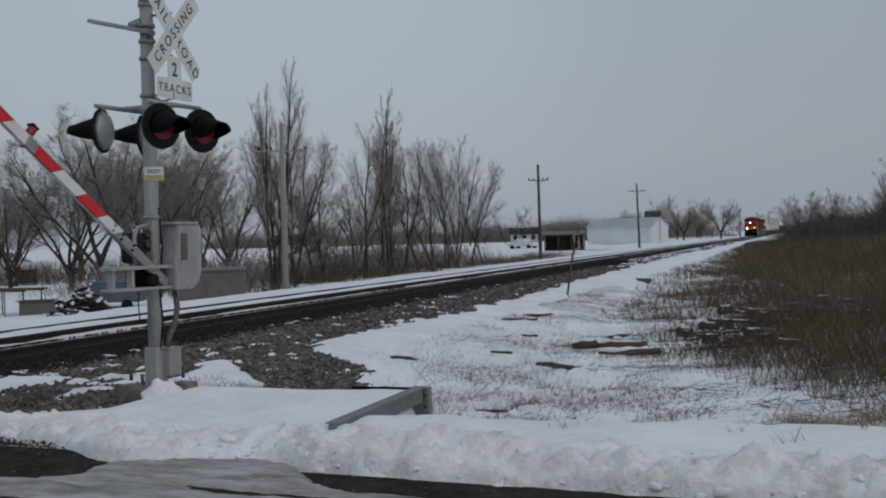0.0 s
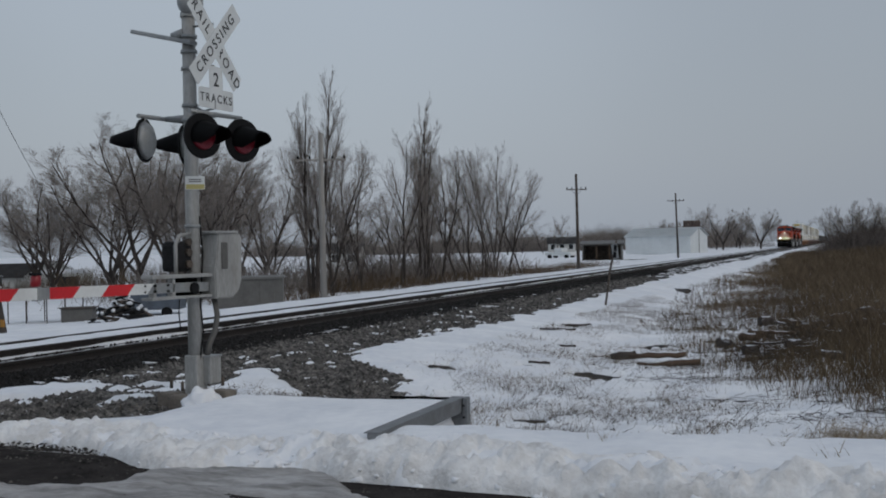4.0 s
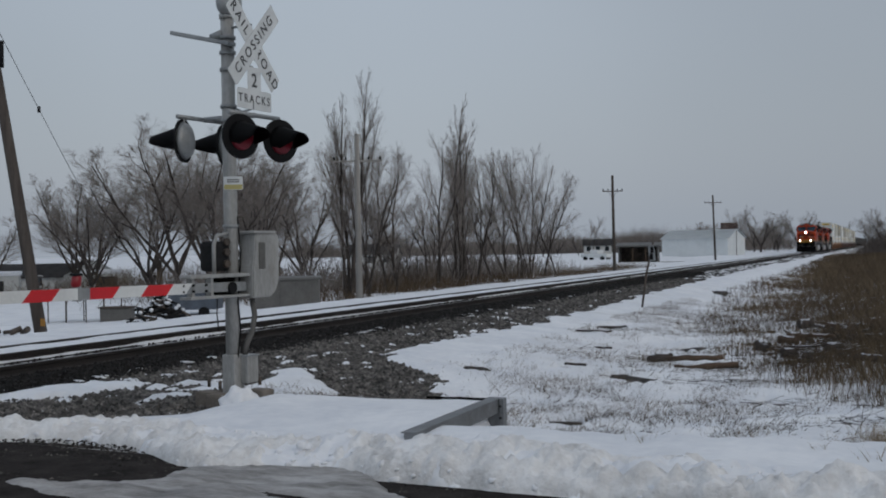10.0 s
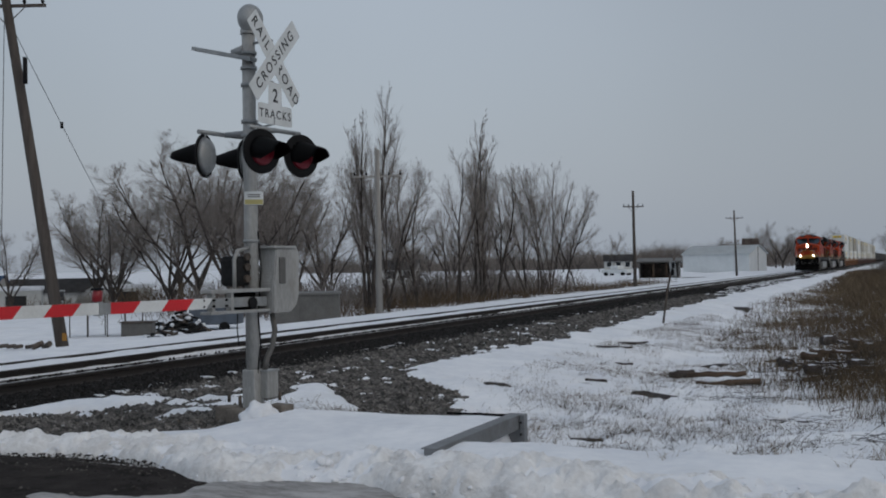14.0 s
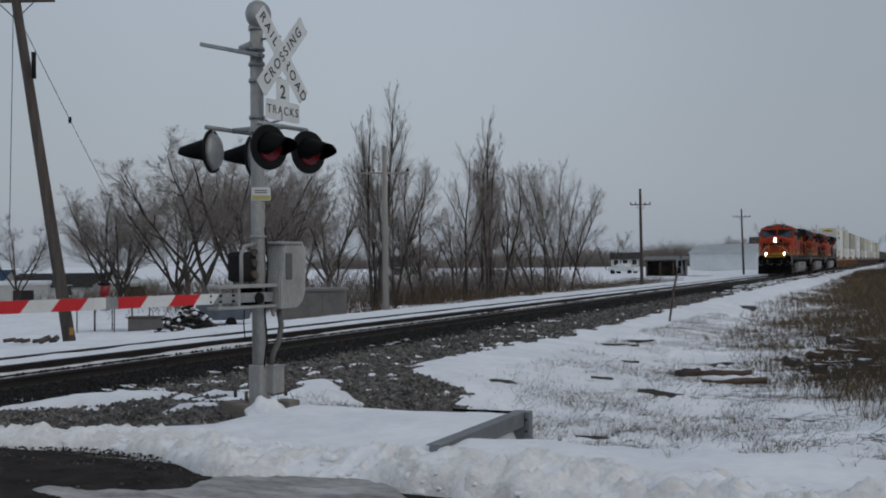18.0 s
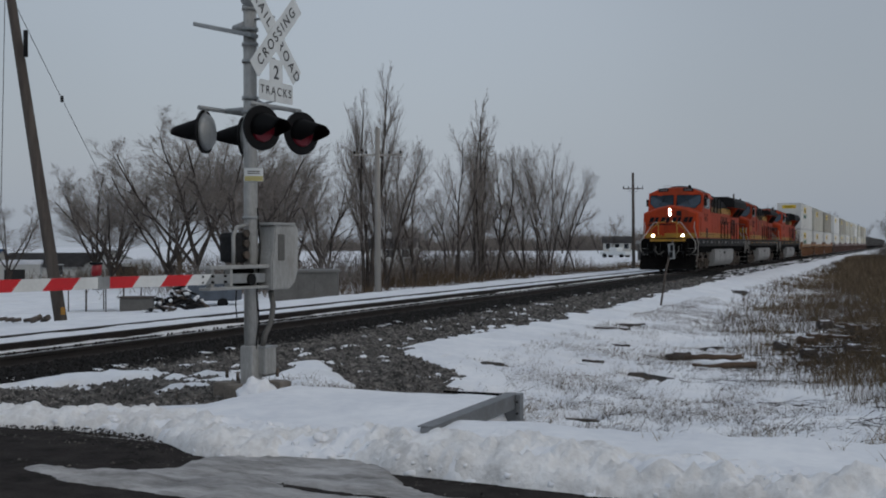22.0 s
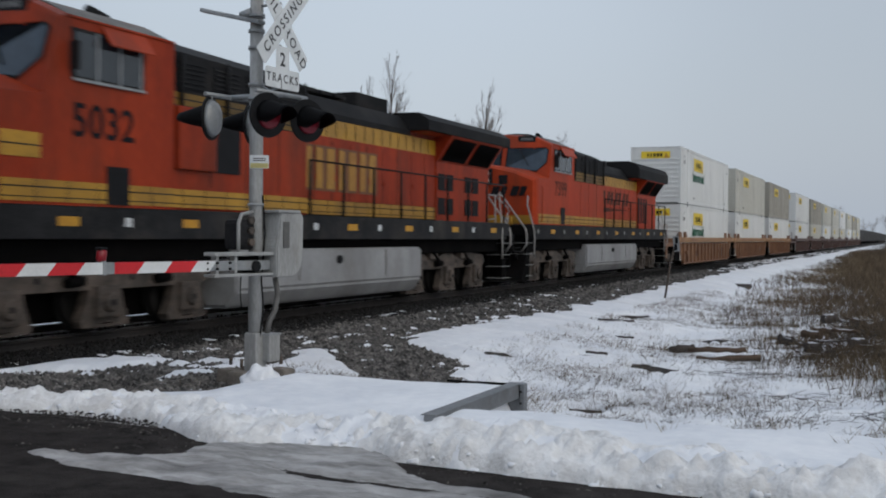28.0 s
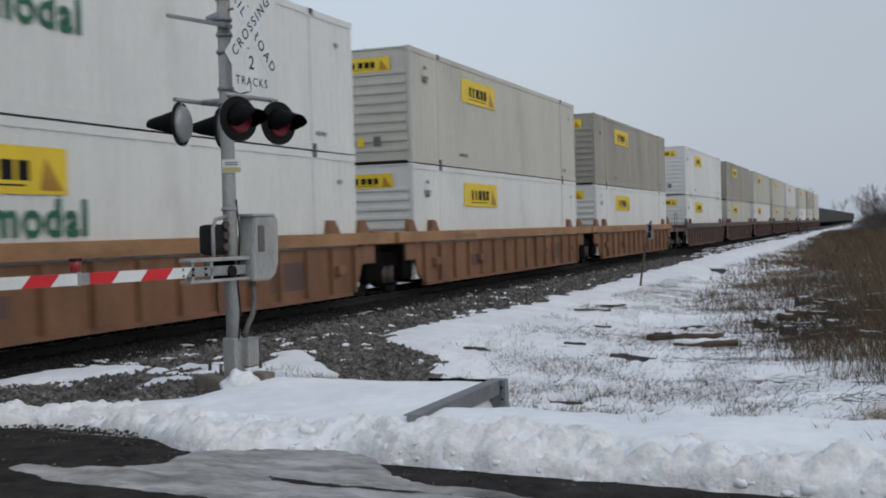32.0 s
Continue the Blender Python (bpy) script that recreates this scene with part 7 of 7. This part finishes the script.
part("gable_seam", box(6.4, 6.44, -0.1, 0.1, 0, 4.1), CABINET, t)
z = float(gz(-30.5, 150))
t = thing("open_shed", "dark open-fronted machine shed with a grey roof", "shed", at=pose(-31.2, 150, z, 0, 0, 8))
part("back_wall", box(-1.8, 3.4, 1.8, 2.0, 0, 2.2), TRUCK, t)
for x in (-1.8, 3.25):
    part("side_wall", box(x, x + 0.15, -2, 2, 0, 2.3), CABINET, t)
part("roof", prism([(-2.4, 2.2), (2.2, 2.0), (2.2, 2.12), (0, 2.75), (-2.4, 2.34)], "x", -2.1, 3.7), CABINET, t)
for x in (0.0, 1.7):
    part("post", box(x, x + 0.15, -2, -1.85, 0, 2.25), OLD_WOOD, t)
house(-29.3, 236, 10, 2.8, 3.0, 4.4, 6.2, CAR_BROWN, CAR_MAROON, "far house with a red-brown roof", 2)
z = float(gz(-40, 167))
t = thing("pickup_truck", "small white pickup truck parked in the far field", "truck", at=pose(-40.2, 167, z, 0, 0, 70))
part("truck_body", box(-0.9, 0.9, -2.3, 2.3, 0.45, 1.0, bevel=0.1), SIGN_WHITE, t)
part("truck_cab", box(-0.8, 0.8, -0.7, 0.8, 1.0, 1.6, bevel=0.15), SIGN_WHITE, t)
for x in (-0.9, 0.7):
    for y in (-1.5, 1.5):
        part("truck_wheel", tube([(x, y, 0.36), (x + 0.2, y, 0.36)], 0.36, 14), BLACK, t)


# ---------------------------------------------------------------- verge: guard box, marker post, logs
t = thing("guard_rail", "grey galvanised steel shoulder edging half buried in snow", "guard rail", at=Matrix.Translation((0.2, -0.56, 0.0)))
part("beam", box(-3.40, -3.31, 7.95, 9.83, 0.085, 0.205, bevel=0.012), DULL_STEEL, t, "long steel beam")
part("beam_lip", box(-3.42, -3.305, 7.95, 9.83, 0.205, 0.213), DULL_STEEL, t)
# darker grey than the beam: the recess's shade is put into the colour
part("web_plate", box(-3.46, -3.445, 7.95, 9.83, -0.6, 0.085), CABINET, t, "recessed steel plate under the beam, greyed darker for its shade")
part("end_post", box(-3.43, -3.27, 9.83, 9.92, -0.7, 0.215, bevel=0.006), DULL_STEEL, t, "upright steel corner post")
part("post_flange", box(-3.30, -3.262, 9.80, 9.83, -0.7, 0.212), DULL_STEEL, t)
part("top_angle", box(-4.0, -3.43, 9.862, 9.882, 0.188, 0.208), UNDER, t, "dark rusty top edge")
part("back_plate", box(-4.05, -3.43, 9.87, 9.885, -0.7, 0.175), CABINET, t)
for z in (0.15, 0.05, -0.05):
    part("bolt", tube([(-3.29, 9.83, z), (-3.29, 9.79, z)], 0.012, 8), SEAM_DARK, t)

z = float(gz(-7.4, 36.6))
t = thing("marker_post", "thin leaning steel marker post with a small plate", "marker post", at=Matrix.Translation((-7.4, 36.6, z)))
part("post", tube([(0, 0, -0.3), (0.2, 0.1, 1.2), (0.42, 0.2, 2.2)], 0.035, 8), TRUCK, t)
pl = part("marker_plate", moved(plate(0.2, 0.5, 0.01, 0.02), Matrix.Translation((0.38, 0.13, 1.85)) @ Matrix.Rotation(radians(-6), 4, "Y") @ Matrix.Rotation(radians(90), 4, "X")), GALV, t, "weathered pale plate")
for k in range(2):
    part("plate_bar", box(-0.05, 0.05, -0.01, 0.0, -0.1, 0.1, m=Matrix.Translation((0.37 + 0.02 * k, 0.118, 1.74 + 0.22 * k))), DECAL_DARK, pl)

rnd = random.Random(31)
def log(x, y, rz, length, r, mat, label, dz=0.06):
    z = float(gz(x, y)) + max(0.0, float(st(x, y)))
    t = thing("log", label, "log", "logs in the ditch", at=pose(x, y, z + dz, 0, rnd.uniform(-4, 4), rz))
    n = 7
    w = min(0.04, 0.02 + 0.3 * r) * min(1.0, length)
    pts = [(length * (k / (n - 1) - 0.5), rnd.uniform(-w, w), rnd.uniform(-w, w) * 0.5) for k in range(n)]
    part("wood", tube(pts, [r * rnd.uniform(0.75, 1.1) for _ in range(n)], 9), mat, t)
    part("snow_strip", tube([(p[0], p[1], p[2] + r * 0.75) for p in pts[1:-1]], r * 0.3, 7), SNOW, t)
    return t

log(-3.2, 22.0, 5, 1.2, 0.075, OLD_WOOD, "rotting red-brown log in the snow")
log(-3.5, 22.6, 12, 1.1, 0.06, OLD_WOOD, "thin broken branch in the snow", 0.12)
log(-4.25, 22.9, 30, 0.5, 0.09, BARK, "dark broken stump piece in the snow")
for k in range(14):
    x, y = rnd.gauss(-1.2, 0.8), rnd.uniform(21.5, 29)
    log(x, y, rnd.uniform(-40, 40), rnd.uniform(0.25, 0.6), rnd.uniform(0.07, 0.13), (BARK, OLD_WOOD)[k % 4 == 0], "short thick piece of a felled trunk, snow on top", rnd.uniform(0.05, 0.3))
for k in range(26):
    x, y = rnd.gauss(-0.9, 0.95), rnd.uniform(22.2, 27.5)
    log(x, y, rnd.uniform(-90, 90), rnd.uniform(0.3, 0.9), rnd.uniform(0.015, 0.045), (BARK, OLD_WOOD)[k % 3 == 0], "dark dead branch in a snowy heap", rnd.uniform(0.05, 0.4))
log(-0.2, 20.2, -52, 0.8, 0.07, BARK, "dark short stake lying in the snow", 0.2)
for x, y, rz, l in ((-6.6, 27.0, 20, 1.1), (-6.9, 29.5, 10, 1.4), (-5.9, 24.6, 5, 0.7), (-5.4, 20.6, 15, 0.5)):
    log(x, y, rz, l * 0.8, 0.026, BARK, "dark flattened branch in the snow", 0.02)
for k in range(5):   # thin twigs on the snow beside the signal
    log(-5.2 + 0.35 * k, 10.2 + 0.12 * (k % 2), 170 + 6 * k, 0.8, 0.012, BARK, "thin dry stalk lying on the snow", 0.01)


# ---------------------------------------------------------------- dry grass and weeds
def stems(name, xy, h, w, lean, bend, material, seed, label, sink=0.02):
    """Curved tapering stalks, each of three flat pieces."""
    rg = np.random.RandomState(seed)
    n = len(xy)
    z = gz(xy[:, 0], xy[:, 1]) + np.maximum(st(xy[:, 0], xy[:, 1]), 0) - sink
    a = rg.uniform(0, 6.28, n)
    dirv = np.stack([np.cos(a), np.sin(a)], 1)
    sidev = np.stack([-np.sin(a + 0.6), np.cos(a + 0.6)], 1)
    co = np.zeros((n, 7, 3))
    for k in range(4):
        u = k / 3
        off = h * (lean * u + bend * u * u)
        c = xy + dirv * off[:, None]
        zz = z + h * u * np.sqrt(np.clip(1 - (lean * 0.7) ** 2, 0.2, 1)) - h * bend * 0.35 * u * u
        ww = w * (1 - 0.8 * u)
        if k < 3:
            co[:, 2 * k, :2], co[:, 2 * k + 1, :2] = c - sidev * ww[:, None], c + sidev * ww[:, None]
            co[:, 2 * k, 2] = co[:, 2 * k + 1, 2] = zz
        else:
            co[:, 6, :2], co[:, 6, 2] = c, zz
    base = 7 * np.arange(n)
    quads = np.concatenate([base[:, None] + np.array([[0, 1, 3, 2]]), base[:, None] + np.array([[2, 3, 5, 4]])])
    tris = base[:, None] + np.array([[4, 5, 6]])
    ob = raw(name, co.reshape(-1, 3).tolist(), quads.tolist() + tris.tolist(), material)
    return tagged(ob, label, "grass", kind="stuff")


rg = np.random.RandomState(17)
# weeds poking through the snow of the ditch
n = 250000
X, Y = rg.uniform(-7.2, 2.0, n), 10.0 + 35 * rg.rand(n) ** 1.5
dens = 1.2 * smooth01(-0.2, 0.35, fnoise(X, Y, 1.1, 41, 5)) * smooth01(-7.4, -4.5, X + 0.09 * (Y - 12)) + 0.04
dens = dens * (1 - 0.75 * smooth01(-2.5, -0.5, X) * (1 - smooth01(15, 19, Y)))
keep = rg.rand(n) < dens * 1.0
XY = np.stack([X, Y], 1)[keep]
m = len(XY)
stems("ditch_weeds", XY, 0.03 + 0.14 * rg.rand(m) ** 2, rg.uniform(0.002, 0.0045, m), 1.3 * rg.rand(m) ** 1.5, rg.uniform(0.1, 0.7, m), DRY, 1, "thin dry weeds poking through the snow")
# bushy tufts
C = np.stack([rg.uniform(-6.0, 1.5, 150), 11.3 + 24 * rg.rand(150) ** 1.2], 1)
C = C[(fnoise(C[:, 0], C[:, 1], 2.2, 41) > -0.05) & ((C[:, 0] < -1.5) | (C[:, 1] > 17))]
XY = np.repeat(C, 26, 0) + rg.normal(0, 0.09, (len(C) * 26, 2))
m = len(XY)
stems("weed_tufts", XY, rg.uniform(0.15, 0.5, m) * 0.7, rg.uniform(0.002, 0.004, m), rg.uniform(0.2, 1.3, m), rg.uniform(0.0, 0.6, m), DRY, 2, "tufts of dry stalks in the snow")
# pale grass near the road on the bank
n = 32000
X, Y = rg.uniform(-0.5, 3.0, n), rg.uniform(8.7, 13, n)
keep = rg.rand(n) < smooth01(-0.15, 0.25, fnoise(X, Y, 0.8, 51)) * smooth01(-0.3, 0.45, X + 0.1 * (Y - 10))
XY = np.stack([X, Y], 1)[keep]
m = len(XY)
stems("bank_grass", XY, rg.uniform(0.06, 0.28, m), rg.uniform(0.002, 0.004, m), rg.uniform(0.2, 0.7, m), rg.uniform(0.1, 0.6, m), DRY_PALE, 3, "bleached dry grass on the bank")
n = 160
XY = np.stack([rg.uniform(-2.6, 0.6, n), rg.uniform(7.6, 8.7, n)], 1)
C = XY[::12]
XY = np.repeat(C, 12, 0)[:n] + rg.normal(0, 0.04, (min(n, len(C) * 12), 2))
stems("ridge_grass", XY, rg.uniform(0.05, 0.16, len(XY)), rg.uniform(0.002, 0.004, len(XY)), rg.uniform(0.2, 0.8, len(XY)), rg.uniform(0.1, 0.5, len(XY)), DRY_PALE, 4, "short dry grass tips in the snow ridge")


def brush_edge(Y):
    """Where the brush along the right of way stands closed."""
    return np.interp(Y, [9, 11, 12.5, 15.3, 19.5, 33, 51, 94, 169, 220], [4.0, 3.0, 2.3, 1.3, 0.4, -0.4, -1.2, -4.1, -6.5, -6.8])


def brush_start(Y):
    """Where its first stalks stand."""
    return np.interp(Y, [8.3, 11.3, 15.4, 20.4, 30.2, 51, 62, 100, 169], [1.2, 0.9, 0.0, -2.4, -4.9, -6.9, -6.8, -7.0, -7.8])


# tall brown brush along the right of way, thinning out towards the ditch
n = 210000
Y = 9 + 156 * rg.rand(n) ** 1.9
e, f = brush_edge(Y), brush_start(Y)
X = f + (e - f + 5 + 0.11 * Y) * rg.rand(n) ** 1.15
k = (X - f) / np.maximum(e - f, 0.3)
dens = np.clip(k, 0, 1) ** 0.6 * (0.35 + 1.3 * smooth01(-0.3, 0.35, fnoise(X, Y, 1.6, 61, 5) + 0.35 * np.clip(k - 0.7, 0, 1)))
keep = rg.rand(n) < dens
XY, k = np.stack([X, Y], 1)[keep], k[keep]
m = len(XY)
far = np.interp(XY[:, 1], [9, 20, 60, 165], [0.55, 1, 2.0, 4.2])
tall_h = np.interp(k, [0, 0.5, 1.0, 2.5], [0.22, 0.4, 0.7, 0.85]) * rg.uniform(0.4, 1.15, m) * (0.75 + 0.7 * smooth01(-0.4, 0.4, fnoise(XY[:, 0], XY[:, 1], 3.0, 64)))
pick = rg.rand(m) < 0.35 + 0.5 * smooth01(-0.25, 0.25, fnoise(XY[:, 0], XY[:, 1], 3.5, 66))
for sel, mat, label in ((pick, RUSSET, "tall brown dry brush and grass"), (~pick, STRAW, "tall faded straw-coloured grass")):
    q = int(sel.sum())
    stems("tall_brush", XY[sel], tall_h[sel], 0.0055 * far[sel], rg.uniform(0.05, 0.55, q), rg.uniform(0.05, 0.5, q), mat, 5 + q % 7, label)
rs = np.random.RandomState(44)
seg = []
for k in range(380):
    x, y = rs.normal(-1.0, 0.8), rs.uniform(20.5, 29)
    z = float(gz(x, y)) + 0.08 + 0.35 * rs.rand() * math.exp(-((x + 0.6) / 1.3) ** 2)
    a, l, e = rs.uniform(0, 6.28), rs.uniform(0.12, 0.45), rs.uniform(-0.3, 0.5)
    seg.append(((x, y, z), (x + math.cos(a) * l, y + math.sin(a) * l, z + e * l), rs.uniform(0.004, 0.012), 0.004))
for cx, cy, n in ((0.0, 14.2, 90), (0.9, 13.0, 70), (-1.6, 17.5, 60), (-2.6, 19.6, 60), (0.6, 16.0, 60)):   # bundles of stalks bowed down by the snow
    for k in range(n):
        x, y = cx + rs.normal(0, 0.55), cy + rs.normal(0, 0.3) - 0.2 * rs.rand()
        z = float(gz(x, y)) + max(0.0, float(st(x, y))) + 0.1 * rs.rand() ** 2
        a, l, e = rs.normal(-0.2, 0.6), rs.uniform(0.15, 0.5), rs.normal(-0.05, 0.2)
        seg.append(((x, y, z), (x + math.cos(a) * l, y + math.sin(a) * l, z + e * l), rs.uniform(0.002, 0.0042), 0.0015))
tagged(sticks("dead_branches", seg, 4, BARK), "tangle of dark dead branches in the snow", "branches", kind="stuff")
seg = []
for k in range(900):
    x, y = rs.uniform(-6.2, 1.4), 10.8 + 15 * rs.rand() ** 1.1
    if float(fnoise(x, y, 1.7, 77)) < -0.12:
        continue
    z = float(gz(x, y)) + max(0.0, float(st(x, y)))
    a, e = rs.normal(0.5, 1.0), rs.uniform(0.05, 0.9)
    p = np.array([x, y, z - 0.01])
    r = rs.uniform(0.002, 0.005)
    for j in range(rs.randint(2, 5)):
        q = p + np.array([math.cos(a), math.sin(a), e]) * rs.uniform(0.02, 0.065)
        seg.append((tuple(p), tuple(q), r, r * 0.75))
        b = a + rs.choice([-1, 1]) * rs.uniform(0.5, 0.9)
        seg.append((tuple(q), tuple(q + np.array([math.cos(b), math.sin(b), e]) * rs.uniform(0.03, 0.08)), r * 0.7, 0.002))
        p, r, a, e = q, r * 0.75, a + rs.normal(0, 0.4), e + rs.normal(0, 0.25)
tagged(sticks("ditch_twigs", seg, 4, BARK), "bent dark twigs sticking out of the ditch snow", "twigs", kind="stuff")
# rough stalks under the tree row beyond the tracks
n = 9000
Y = rg.uniform(44, 120, n)
X = -22.4 - 4.5 * rg.rand(n)
XY = np.stack([X, Y], 1)[fnoise(X, Y, 3, 81) > -0.15]
m = len(XY)
stems("tree_row_grass", XY, rg.uniform(0.25, 0.9, m), rg.uniform(0.008, 0.014, m), rg.uniform(0.1, 0.5, m), rg.uniform(0.1, 0.4, m), RUSSET, 7, "brown rough grass below the trees")


# ---------------------------------------------------------------- movement
def head(t):
    """Where the headlight of the first locomotive is along the track."""
    s = t / 10
    return 291.82 - 80.764 * s - 12.929 * s * s + 1.108 * s ** 3


GATE = [(0.0, 36.0), (0.5, 29.5), (1.0, 22.2), (1.5, 14.4), (2.0, 7.2), (2.5, 4.7), (3.0, 4.3), (3.5, 1.9), (4.2, 0.5), (5.0, 0.3), (32.0, 0.3)]


def motions():
    times = [0, 2, 4, 6, 8, 10, 12, 14, 16, 18, 20, 22, 24, 26, 28, 30, 32]
    for ob, off in RIDERS:
        z = ob.location.z
        walk(ob, [(t, pose(TRACK, head(t) + off, z)) for t in times])
    for car, off in RIDERS:
        for w in car.children:
            if w.name.startswith("wheelset") and (off < 66 or 69 < off < 92):
                r, y = w.location.z, w.location.y
                rows, t, k = [], 0.0, 0
                while t < 32.0:
                    rows.append((t, pose(0, y, r, math.degrees((head(0) - head(t)) / r) % 360, 0, 0)))
                    t += (2 if (head(t) - head(t + 0.1)) / 1.5 < 1.42 * r else 1) / 30
                rows.append((32.0, pose(0, y, r, math.degrees((head(0) - head(32.0)) / r) % 360, 0, 0)))
                walk(w, rows)
    base = gate_arm.location.copy()
    walk(gate_arm, [(t, pose(base.x, base.y, base.z, -a, 0, 0)) for t, a in GATE])


motions()
